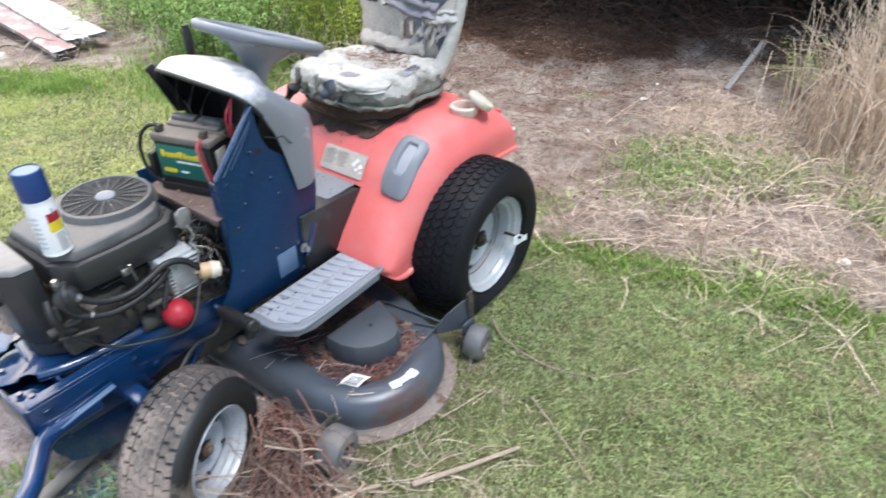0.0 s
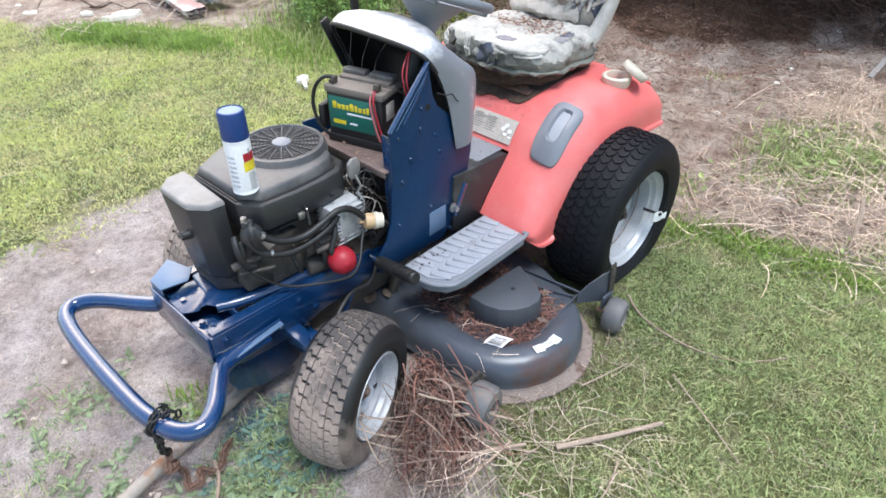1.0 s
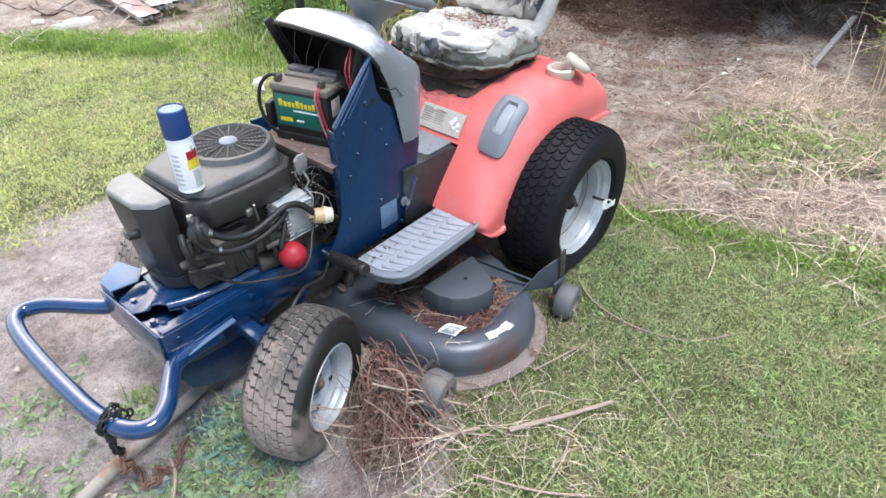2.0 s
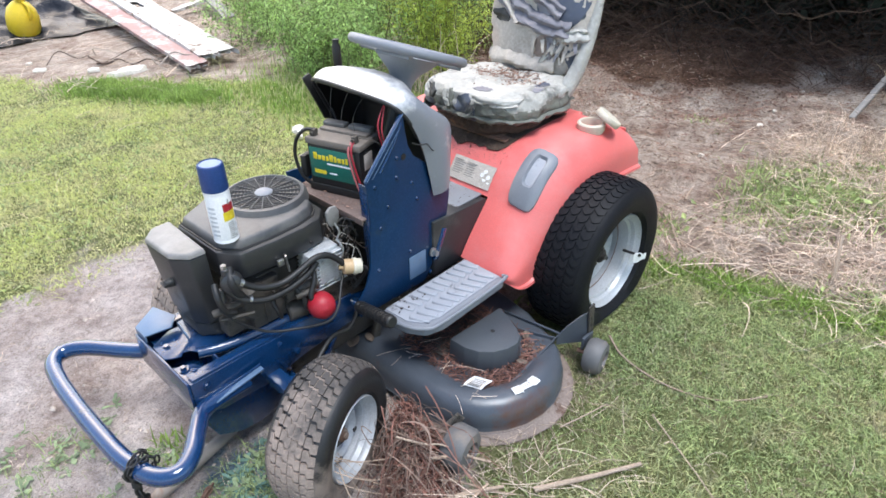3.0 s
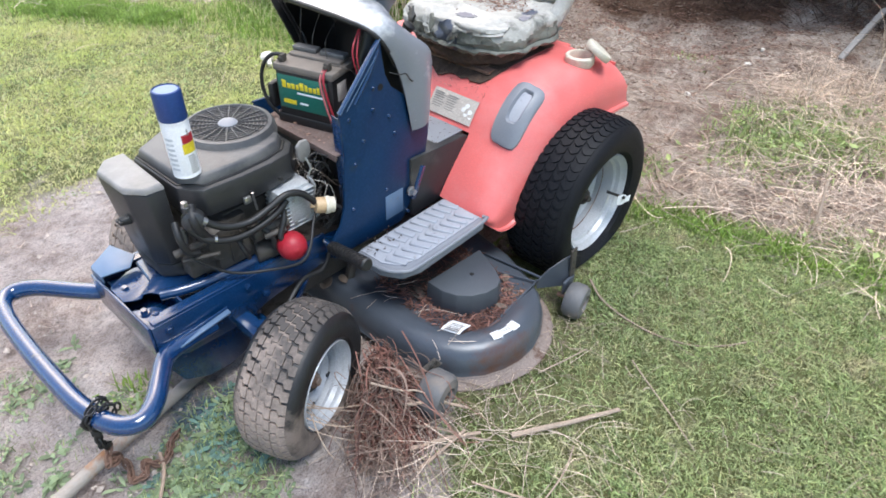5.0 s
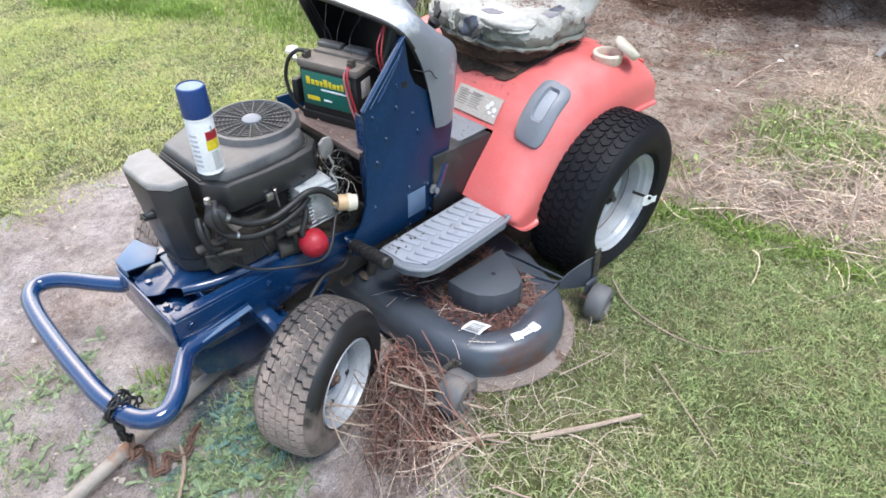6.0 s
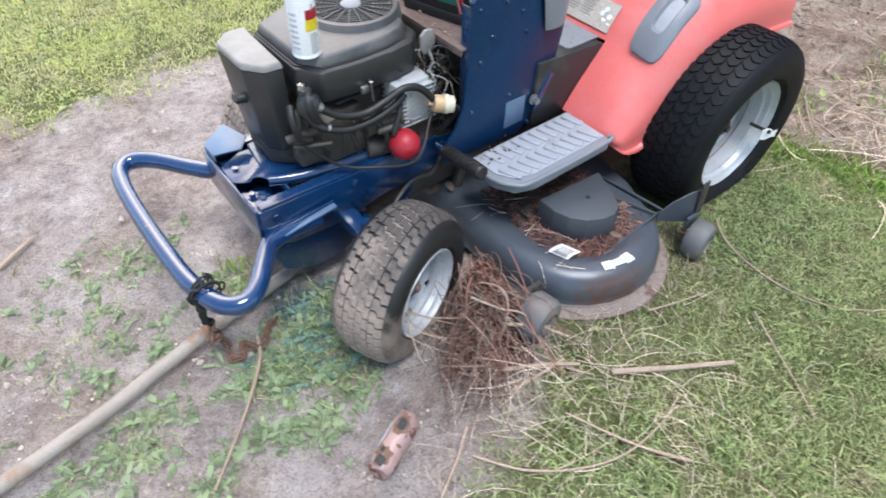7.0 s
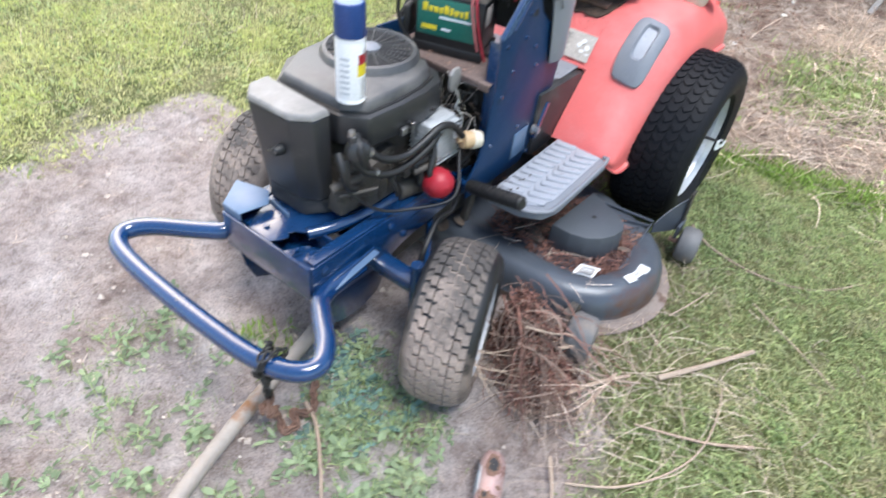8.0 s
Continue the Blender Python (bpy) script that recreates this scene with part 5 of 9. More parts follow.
class Pad:
    """A padded slab with wrinkled skin: a superellipsoid, leaning back by some radians."""

    def __init__(self, c, hx, hy, hz, lean=0.0, dent=0.0, wrinkle=0.010, power=3.2, droop=0.0):
        self.c, self.h, self.turn = Vector(c), (hx, hy, hz), Matrix.Rotation(lean, 3, "Y")
        self.dent, self.wrinkle, self.power, self.droop = dent, wrinkle, power, droop

    def skin(self, d, off=0.0):
        hx, hy, hz = self.h
        d = Vector(d).normalized()
        k = (abs(d.x) ** self.power + abs(d.y) ** self.power + abs(d.z) ** self.power) ** (-1 / self.power)
        p = Vector((d.x * hx, d.y * hy, d.z * hz)) * k
        if d.z > 0.2:
            p.z -= self.dent * max(0, 1 - (p.x / hx) ** 2 - (p.y / hy) ** 2)
        w = noise.noise(p * 14 + self.c) + 0.6 * noise.noise(p * 34) + 0.3 * abs(noise.noise(p * 60))
        crease = 1 - 2.2 * abs(noise.noise(Vector((p.x * 9, p.y * 9, p.z * 22)) + self.c * 3))
        p += d * (self.wrinkle * (w + 0.7 * max(0.0, crease)) + off)
        p.x += self.droop * max(0, p.z / hz) ** 2
        return self.c + self.turn @ p

    def facing(self, axis, a, b, off):
        """The skin at two offsets from the middle: (y, z) on the front (axis 0), (x, y) on the top (axis 2)."""
        hx, hy, hz = self.h
        p = self.power
        if axis == 0:
            u, v = max(-0.97, min(0.97, a / hy)), max(-0.97, min(0.97, b / hz))
            w = max(0.02, 1 - abs(u) ** p - abs(v) ** p) ** (1 / p)
            return self.skin((w, u, v), off)
        u, v = max(-0.97, min(0.97, a / hx)), max(-0.97, min(0.97, b / hy))
        w = max(0.02, 1 - abs(u) ** p - abs(v) ** p) ** (1 / p)
        return self.skin((u, v, w), off)

    def body(self, n=64):
        bm = bmesh.new()
        bmesh.ops.create_uvsphere(bm, u_segments=n, v_segments=n // 2, radius=1.0)
        for v in bm.verts:
            v.co = self.skin(v.co)
        return bm

    def patch(self, axis, a, b, ra, rb, off=0.004, seed=0.0, ragged=0.45):
        """A torn patch with a ragged outline, lying on the skin."""
        bm = bmesh.new()
        mid = bm.verts.new(self.facing(axis, a, b, off))
        last = None
        for q in (0.35, 0.7, 0.92, 1.0):
            ring = []
            for k in range(22):
                t = 2 * math.pi * k / 22
                g = q * (1 + ragged * noise.noise((math.cos(t) * 2.2 + seed, math.sin(t) * 2.2, seed * 1.7)))
                ring.append(bm.verts.new(self.facing(axis, a + ra * g * math.cos(t), b + rb * g * math.sin(t), off if q < 0.95 else -0.003)))
            for k in range(22):
                if last:
                    bm.faces.new((last[k], last[(k + 1) % 22], ring[(k + 1) % 22], ring[k]))
                else:
                    bm.faces.new((ring[k], ring[(k + 1) % 22], mid))
            last = ring
        return bm

    def band(self, axis, line, width, off, folds=2.5, seed=0.0):
        """A loose fold of cloth along a line on the skin."""
        pts = glide([(a, b, 0) for a, b in line], 7)
        rows = []
        for i, p in enumerate(pts):
            d = (pts[min(i + 1, len(pts) - 1)] - pts[max(i - 1, 0)]).normalized()
            row = []
            for v in np.linspace(-0.5, 0.5, 11):
                w = width * (1 + 0.35 * noise.noise((i * 0.31, seed, 1.0)))
                lift = off * (0.35 + 0.65 * abs(math.sin(folds * math.pi * (v + 0.5) + 0.9 * noise.noise((i * 0.4, seed, 3.0))))) * (1 - (2 * abs(v)) ** 6) + 0.001
                row.append(self.facing(axis, p.x - d.y * w * v, p.y + d.x * w * v, lift + 0.006 * noise.noise((i * 0.7, v * 5, seed))))
            rows.append(row)
        return shell(rows, 0.002)


under_pad = Pad((-0.070, 0, 0.672), 0.205, 0.19, 0.040, 0.0, 0.0, 0.018)
seat_pad = Pad((-0.080, 0, 0.724), 0.240, 0.228, 0.066, radians(-3), 0.02, 0.012)
back_pad = Pad((-0.335, 0, 0.985), 0.062, 0.222, 0.255, radians(-14), 0.0, 0.010)
part("seat_base", under_pad.body(48), FOAM, seat, "rotten brown foam underside")
cushion = part("cushion", seat_pad.body(96), VINYL, seat, "white vinyl cushion, split, its lower half dirty and shade-dark")
cushion.data.materials.append(VINYL_DIRTY_SHADE)
# shading painted onto the cushion's lower half, with a ragged border
mid_z = 0.724 - ORIGIN[cushion.name].z
for f in cushion.data.polygons:
    if f.center.z - mid_z < 0.016 + 0.030 * noise.noise(f.center * 13) + 0.016 * noise.noise(f.center * 41):
        f.material_index = 1
backrest = part("backrest", back_pad.body(), CLOTH, seat, "beige cloth backrest, its cover torn to folds")
# the cover's ragged hem, hanging over the front and sides in folds
rows = []
for k in range(121):
    a = 2 * math.pi * k / 120
    ca, sa = math.cos(a), math.sin(a)
    top = seat_pad.skin((ca, sa, -0.30), 0.002)
    out = Vector((ca, sa, 0))
    hem = 0.684 + 0.026 * noise.noise((ca * 3, sa * 3, 2.0)) + 0.018 * noise.noise((ca * 11, sa * 11, 5.0)) + 0.01 * ca
    hem = min(hem - 0.008, top.z - 0.012)
    row = []
    for v in np.linspace(0, 1, 9):
        fold = (0.012 * noise.noise((ca * 6, sa * 6, v * 0.7)) + 0.010 * (1 - 2.5 * abs(noise.noise((ca * 9, sa * 9, 4 + v * 0.9))))) * min(1, v * 2.5)
        row.append(Vector((top.x, top.y, top.z + (hem - top.z) * v)) + out * (fold + 0.012 * math.sin(math.pi * v) - 0.030 * v * v))
    rows.append(row)
part("cover_hem", shell(rows, 0.003), VINYL_DIRTY_SHADE, cushion, "dirty shade-dark hem of the cover, torn and folded")
for axis, a, b, ra, rb, off, m in ((0, -0.150, 0.002, 0.040, 0.036, 0.006, BLACK), (0, 0.030, -0.004, 0.046, 0.046, 0.006, VINYL_BLUE), (0, -0.045, 0.004, 0.022, 0.036, 0.006, VINYL_DIRTY_SHADE), (0, 0.125, -0.010, 0.075, 0.034, 0.004, VINYL_DIRTY_SHADE), (0, -0.09, -0.02, 0.07, 0.028, 0.004, VINYL_DIRTY_SHADE), (2, 0.165, 0.045, 0.030, 0.038, 0.002, VINYL_GREY), (2, -0.03, 0.165, 0.045, 0.020, 0.002, VINYL_BLUE),
                                   (2, 0.03, 0.185, 0.030, 0.014, 0.002, VINYL_GREY), (0, 0.12, 0.010, 0.050, 0.016, 0.008, VINYL_DIRTY_SHADE)):
    part("torn_patch", seat_pad.patch(axis, a, b, ra, rb, off, a * 31 + b * 17), m, cushion)
for line, w, off in (([(-0.055, 0.035), (-0.050, 0.012), (-0.04, -0.012)], 0.024, 0.014), ([(0.075, 0.03), (0.065, 0.005), (0.045, -0.015)], 0.024, 0.014), ([(0.20, 0.03), (0.13, 0.028), (0.06, 0.034)], 0.024, 0.014), ([(-0.20, 0.03), (-0.17, 0.01), (-0.16, -0.012)], 0.024, 0.014)):
    part("cover_fold", seat_pad.band(0, line, w, off, 1.5, w * 70 + off), VINYL, cushion)
# backrest: dark vinyl above, slanting grey folds, shreds in the middle, a roll along the foot
part("back_panel", back_pad.patch(0, 0.105, 0.075, 0.120, 0.150, 0.003, 1.0, 0.06), VINYL_BLUE, backrest, "dark blue vinyl under the torn cover")
part("back_panel", back_pad.patch(0, 0.050, 0.060, 0.052, 0.100, 0.006, 4.0, 0.12), VINYL_GREY, backrest)
part("cover_fold", back_pad.band(0, [(-0.170, 0.050), (-0.120, 0.005), (-0.050, -0.030), (0.030, -0.052), (0.100, -0.062), (0.160, -0.068)], 0.070, 0.026, 2.0, 1.3), VINYL_GREY, backrest)
part("cover_fold", back_pad.band(0, [(-0.15, 0.125), (-0.09, 0.085), (-0.02, 0.050), (0.05, 0.020), (0.12, -0.015)], 0.050, 0.022, 1.6, 7.3), VINYL_GREY, backrest)
part("cover_fold", back_pad.band(0, [(-0.150, 0.060), (-0.115, 0.005), (-0.070, -0.045), (-0.045, -0.065)], 0.022, 0.032, 1.0, 2.7), CLOTH, backrest)
part("torn_patch", back_pad.patch(0, -0.146, -0.047, 0.046, 0.024, 0.004, 2.2, 0.5), BLACK, backrest)
part("torn_patch", back_pad.patch(0, 0.180, -0.140, 0.020, 0.050, 0.006, 5.1, 0.4), VINYL_BLUE, backrest)
part("torn_patch", back_pad.patch(0, 0.100, -0.130, 0.075, 0.060, 0.003, 6.4, 0.5), mat("brown_torn_lining", (0.17, 0.12, 0.10), 0.85, 0.0, (0.34, 0.28, 0.24), 18, 0.9, 0.5, 90), backrest)
part("back_roll", back_pad.band(0, [(-0.205, -0.205), (-0.12, -0.200), (-0.03, -0.198), (0.06, -0.198), (0.125, -0.192)], 0.055, 0.024, 1.0, 4.4), CLOTH, backrest)
rag = random.Random(12)
for k in range(24):
    y, z = rag.gauss(0.115, 0.034), rag.gauss(-0.110, 0.028)
    a, ln = rag.uniform(-2.6, -0.5), rag.uniform(0.03, 0.085)
    rows = []
    for u in np.linspace(0, 1, 6):
        curl = 0.006 + 0.022 * u * math.sin(2.2 * u + k)
        rows.append([back_pad.facing(0, y + math.cos(a) * ln * u - math.sin(a) * v, z + math.sin(a) * ln * u + math.cos(a) * v, abs(curl) + 0.3 * abs(v)) for v in np.linspace(-0.007, 0.007, 3) * (1.2 - 0.7 * u)])
    part("shred", shell(rows, 0.0015), (CLOTH, VINYL, VINYL_GREY, CLOTH)[k % 4], backrest)
part("cover_fold", back_pad.band(0, [(0.14, -0.092), (0.18, -0.076), (0.215, -0.070)], 0.045, 0.03, 1.4, 9.0), VINYL, backrest, "frayed white edge of the cover")
part("seat_bolster", tube([(-0.19, 0.195, 0.715), (-0.235, 0.212, 0.77), (-0.275, 0.228, 0.86), (-0.315, 0.232, 0.96), (-0.335, 0.232, 1.02), (-0.345, 0.235, 1.05)], 0.034, 14, 5, taper=0.012), VINYL, backrest, "white side bolster with a frayed tip")
lever = part("lift_lever", rod((0.405, -0.352, 0.42), (0.405, -0.352, 0.87), 0.008, 0.008, 10), BLACK, tractor)
part("lever_grip", lathe([(0.0001, 0.0), (0.013, 0.0), (0.0155, 0.02), (0.0145, 0.075), (0.011, 0.082), (0.011, 0.098), (0.0001, 0.10)], (0.405, -0.352, 0.855), UP, 18, False), BLACK, lever)
paddle = part("throttle_lever", tube([(0.31, -0.12, 0.60), (0.295, -0.095, 0.67), (0.272, -0.06, 0.735)], 0.006, 8, 5, taper=0.009), BLACK, tractor, "black plastic lever with a flared paddle")
part("lever_paddle", lathe([(0.0001, -0.004), (0.010, -0.002), (0.013, 0.02), (0.021, 0.038), (0.022, 0.046), (0.012, 0.052), (0.0001, 0.053)], (0.273, -0.062, 0.732), span((0.295, -0.095, 0.67), (0.262, -0.045, 0.765)), 18, False), BLACK, paddle)

# ---- mower deck ----
ang = [radians(a) for a in (0, 14, 28, 42, 56, 70, 84, 98, 112, 126, 140, 154, 166)]
lobe = [(0.560 + 0.268 * math.cos(a), 0.462 + 0.268 * math.sin(a)) for a in ang]
back = [(0.262, 0.44), (0.235, 0.30), (0.225, 0.0)]
line = [(0.828, 0.0), (0.828, 0.16), (0.828, 0.32)] + lobe + back
full = line + [(x, -y) for x, y in line[-2:0:-1]]
path = [Vector((x, y, 0)) for x, y in full]
section = [(-0.215, 0.098), (-0.165, 0.096), (-0.140, 0.097), (-0.118, 0.106), (-0.095, 0.120), (-0.070, 0.127), (-0.045, 0.124), (-0.022, 0.110), (-0.008, 0.088), (0.0, 0.060), (0.0, 0.034), (0.004, 0.030)]
skirt = [(0.001, 0.036), (0.006, 0.026), (0.020, 0.018), (0.034, 0.013), (0.036, 0.009), (0.020, 0.010), (0.0, 0.016)]


def ring_rows(sec):
    bm = bmesh.new()
    N_ = len(path)
    rings = []
    for i, p in enumerate(path):
        d = (path[(i + 1) % N_] - path[i - 1]).normalized()
        out = Vector((d.y, -d.x, 0))
        flare = 1.0 if sec is section else min(1.0, max(0.05, (abs(p.y) - 0.42) / 0.14)) * (1.0 + 0.12 * math.sin(7.0 * i))
        level = min(1.0, max(0.0, (0.43 - p.x) / 0.06)) if sec is section else 0.0  # behind, the rolled edge runs out into a flat plate
        rings.append([bm.verts.new(p + out * (o * flare - (0.012 if flare < 0.3 else 0.0)) + Vector((0, 0, z + (0.099 - z) * level * (z > 0.09) + 0.0012 * math.sin(5 * i)))) for o, z in sec])
    for i in range(N_):
        a, b = rings[i], rings[(i + 1) % N_]
        for k in range(len(sec) - 1):
            bm.faces.new((a[k], a[k + 1], b[k + 1], b[k]))
    return bm, rings


bm, rings = ring_rows(section)
inner_faces = [r[0] for r in rings]
deck_bm = bm
bmesh.ops.contextual_create(deck_bm, geom=inner_faces)
bmesh.ops.triangulate(deck_bm, faces=[f for f in deck_bm.faces if len(f.verts) > 4])
deck = part("mower_deck", deck_bm, DECK, tractor, "worn grey steel mower deck with rusty patches", angle=60)
bm, _ = ring_rows(skirt)
rust = deck.data.attributes.new("rust", "FLOAT", "POINT")
base = Vector(deck.matrix_world.translation) if deck.parent is None else ORIGIN[deck.name]
for v in deck.data.vertices:
    p = v.co + base
    a = math.degrees(math.atan2(p.y - 0.462, p.x - 0.56))
    rust.data[v.index].value = 0.66 * math.exp(-((a - 70) / 22) ** 2) * (1 if p.z < 0.112 else 0.2) + 0.12
part("deck_skirt", bm, mat("muddy_bent_steel", (0.27, 0.215, 0.185), 0.8, 0.1, (0.17, 0.125, 0.105), 11, 0.8, 0.3, 160, third=(0.12, 0.07, 0.05), third_scale=9, third_at=0.62), deck, "muddy rusted bent lower flange")
part("deck_back_lip", tube([(0.336, 0.36, 0.103), (0.325, 0.46, 0.106), (0.314, 0.56, 0.108), (0.310, 0.600, 0.108)], 0.0045, 8, 4), DECK, deck)
dome_poly = [(0.640, 0.392), (0.640, 0.455), (0.625, 0.500), (0.594, 0.536), (0.552, 0.559), (0.510, 0.566), (0.478, 0.553), (0.455, 0.522), (0.430, 0.470), (0.404, 0.410)]
cover = part("pulley_cover", prism([(0.52 + (x - 0.52) * 1.035, 0.46 + (y - 0.46) * 1.035) for x, y in dome_poly], 0.096, 0.180, "z", 0.005, dome_poly), mat("cover_plastic", (0.045, 0.052, 0.062), 0.5, 0.0, (0.065, 0.072, 0.082), 7, 0.7, 0.05, 220), deck, "dark grey half-round pulley cover")
part("cover_hole", rod((0.519, 0.471, 0.1795), (0.519, 0.471, 0.1806), 0.0075, 0.0075, 16), BLACK, cover)
part("cover_guard", prism([(0.40, 0.425), (0.335, 0.60), (0.340, 0.605), (0.405, 0.428)], 0.098, 0.112, "z", 0.001), DECK, deck)
part("deck_rib", prism([(0.645, 0.624), (0.650, 0.618), (0.330, 0.597), (0.325, 0.603)], 0.100, 0.113, "z", 0.001), DECK, deck)
part("idler_bracket", prism([(0.66, 0.28), (0.66, 0.38), (0.42, 0.38), (0.42, 0.28)], 0.098, 0.110, "z", 0.003), GRIME, deck)
part("sticker", shell([[(0.722 - 0.056 * u - 0.02 * v, 0.522 + 0.055 * v, 0.1290 - 0.014 * abs(u - 0.35)) for v in np.linspace(0, 1, 4)] for u in np.linspace(0, 1, 5)], 0.0012), STICKER, deck, "torn white warning sticker")
for k in range(5):
    part("print_bar", box((0.708 - 0.0085 * k, 0.551, 0.1300 - 0.0012 * k), (0.004, 0.040, 0.0012), 0, Matrix.Rotation(0.35, 3, "Z")), PRINT, deck)
for a0, a1, r0, r1 in ((66, 74, 0.197, 0.226), (74.5, 84, 0.200, 0.222), (84.3, 92, 0.196, 0.228)):
    part("sticker", shell([[(0.560 + q * math.cos(radians(a)), 0.462 + q * math.sin(radians(a)), 0.1274 + 0.0022 * math.sin(math.pi * (q - 0.19) / 0.045)) for q in np.linspace(r0 + 0.004 * noise.noise((a * 0.9, 1.0, 0)), r1 + 0.006 * noise.noise((a * 0.8, 5.0, 0)), 4)] for a in np.linspace(a0, a1, 9)], 0.0012), STICKER, deck, "torn white sticker")
for k in range(4):
    a = radians(76 + 2.2 * k)
    part("print_bar", box((0.560 + 0.211 * math.cos(a), 0.462 + 0.211 * math.sin(a), 0.1306), (0.012, 0.003, 0.0008), 0, Matrix.Rotation(a, 3, "Z")), PRINT, deck)
for c, r, w in (((0.872, 0.642, 0.068), 0.067, 0.080), ((0.276, 0.722, 0.060), 0.060, 0.068)):
    t = wheel_turn(10)
    wheel = part("gauge_wheel", lathe([(0.008, -w / 2), (r * 0.5, -w / 2), (r * 0.86, -w / 2 + 0.004), (r, -w / 2 + 0.016), (r, w / 2 - 0.016), (r * 0.86, w / 2 - 0.004), (r * 0.5, w / 2), (r * 0.42, w / 2 - 0.012), (0.008, w / 2 - 0.012)], c, t, 32, False),
                 mat("scuffed_wheel_plastic", (0.085, 0.086, 0.09), 0.6, 0.0, (0.16, 0.152, 0.145), 12, 0.7, 0.15, 160, third=(0.22, 0.18, 0.15), third_scale=9, third_at=0.6, third_width=0.2), deck, "scuffed grey plastic gauge wheel")
    part("wheel_hole", lathe([(0.0001, w / 2 - 0.010), (r * 0.30, w / 2 - 0.0105)], c, t, 20, False), BLACK, wheel)
    up = Matrix.Translation(c) @ t.to_4x4()
    part("wheel_bolt", rod(up @ Vector((0, 0, -w / 2 - 0.03)), up @ Vector((0, 0, w / 2 - 0.004)), 0.008, 0.008, 8), RUST, wheel)
part("wheel_bracket", merge(prism([(0.86, 0.03), (0.875, 0.12), (0.845, 0.15), (0.815, 0.12), (0.83, 0.03)], 0.598, 0.603, "y", 0.001), box((0.835, 0.588, 0.105), (0.06, 0.03, 0.006), 0.002)), GRIME, deck)
part("wheel_bracket", merge(shell([[(0.365 - 0.122 * u, 0.608 + 0.066 * u, z0 + (z1 - z0) * v) for v in np.linspace(0, 1, 4)] for u, z0, z1 in ((0.10, 0.096, 0.130), (0.35, 0.092, 0.166), (0.7, 0.084, 0.196), (1, 0.080, 0.210))], 0.005), box((0.262, 0.676, 0.095), (0.06, 0.010, 0.05), 0.003)), DECK, deck)
strut = part("height_strut", box((0.243, 0.672, 0.148), (0.030, 0.008, 0.178), 0.003, Matrix.Rotation(0.12, 3, "Y")), GRIME, deck)
for k in range(4):
    part("hole", rod((0.243 + 0.004 * (k - 1.5), 0.676, 0.092 + 0.03 * k), (0.243 + 0.004 * (k - 1.5), 0.6775, 0.092 + 0.03 * k), 0.005, 0.005, 10), BLACK, strut)
part("brake_cable", tube([(1.06, 0.215, 0.16), (1.035, 0.215, 0.225), (0.95, 0.19, 0.265), (0.875, 0.185, 0.255), (0.82, 0.16, 0.28)], 0.007, 8, 5), BLACK, tractor)
part("height_arm", box((0.30, 0.19, 0.20), (0.03, 0.02, 0.17), 0.004, Matrix.Rotation(0.4, 3, "Y")), GRIME, deck)
part("height_arm", box((0.73, 0.15, 0.18), (0.03, 0.02, 0.15), 0.004, Matrix.Rotation(-0.3, 3, "Y")), GRIME, deck)

# grips let into the fenders, and the printed label
def fender_at(x, y):
    """A place on the left fender's upper skin, from its profile, and the outward normal there."""
    xs, zs = [t.x for t in Tg], [t.z for t in Tg]
    i = max(k for k in range(len(xs) - 1) if xs[k] >= x) if x <= xs[0] else 0
    f = (xs[i] - x) / max(1e-6, xs[i] - xs[i + 1])
    z = zs[i] + (zs[i + 1] - zs[i]) * f
    l = Lg[i].lerp(Lg[i + 1], f)
    n = Vector((-(zs[i + 1] - zs[i]), 0, xs[i + 1] - xs[i]))
    n = (n if n.z > 0 else -n).normalized()
    if y > 0.335:
        a = math.asin(min(1.0, ((y - 0.335) / 0.105)) ** (1 / 0.9))
        k = (1 - math.cos(a)) ** 1.25
        n = (n + Vector((0, 0.9 * a, 0))).normalized()
        return Vector((x + (l.x - x) * k, y, z - 0.004 + (l.z - z) * k)), n
    return Vector((x, y, z - 0.004 * (y - 0.1))), n


def grip_loop(a, b, c, d, h, s, count=36):
    """A rounded rectangle on the fender: a, b its span along x, c, d its span along y, h its height over the skin."""
    out = []
    for k in range(count):
        q = 2 * math.pi * k / count
        cx, cy = math.cos(q), math.sin(q)
        e = (abs(cx) ** 5 + abs(cy) ** 5) ** (-0.2)
        p, n = fender_at((a + b) / 2 + (b - a) / 2 * cx * e, (c + d) / 2 + (d - c) / 2 * cy * e)
        p = p + n * h
        out.append(Vector((p.x, s * p.y, p.z)))
    return out


def loops_mesh(loops, cap=True):
    bm = bmesh.new()
    rings = [[bm.verts.new(p) for p in loop] for loop in loops]
    n = len(loops[0])
    for a, b in zip(rings, rings[1:]):
        for i in range(n):
            bm.faces.new((a[i], a[(i + 1) % n], b[(i + 1) % n], b[i]))
    if cap:
        c = bm.verts.new(sum((v.co for v in rings[-1]), Vector()) / n)
        for i in range(n):
            bm.faces.new((rings[-1][i], rings[-1][(i + 1) % n], c))
    return bm


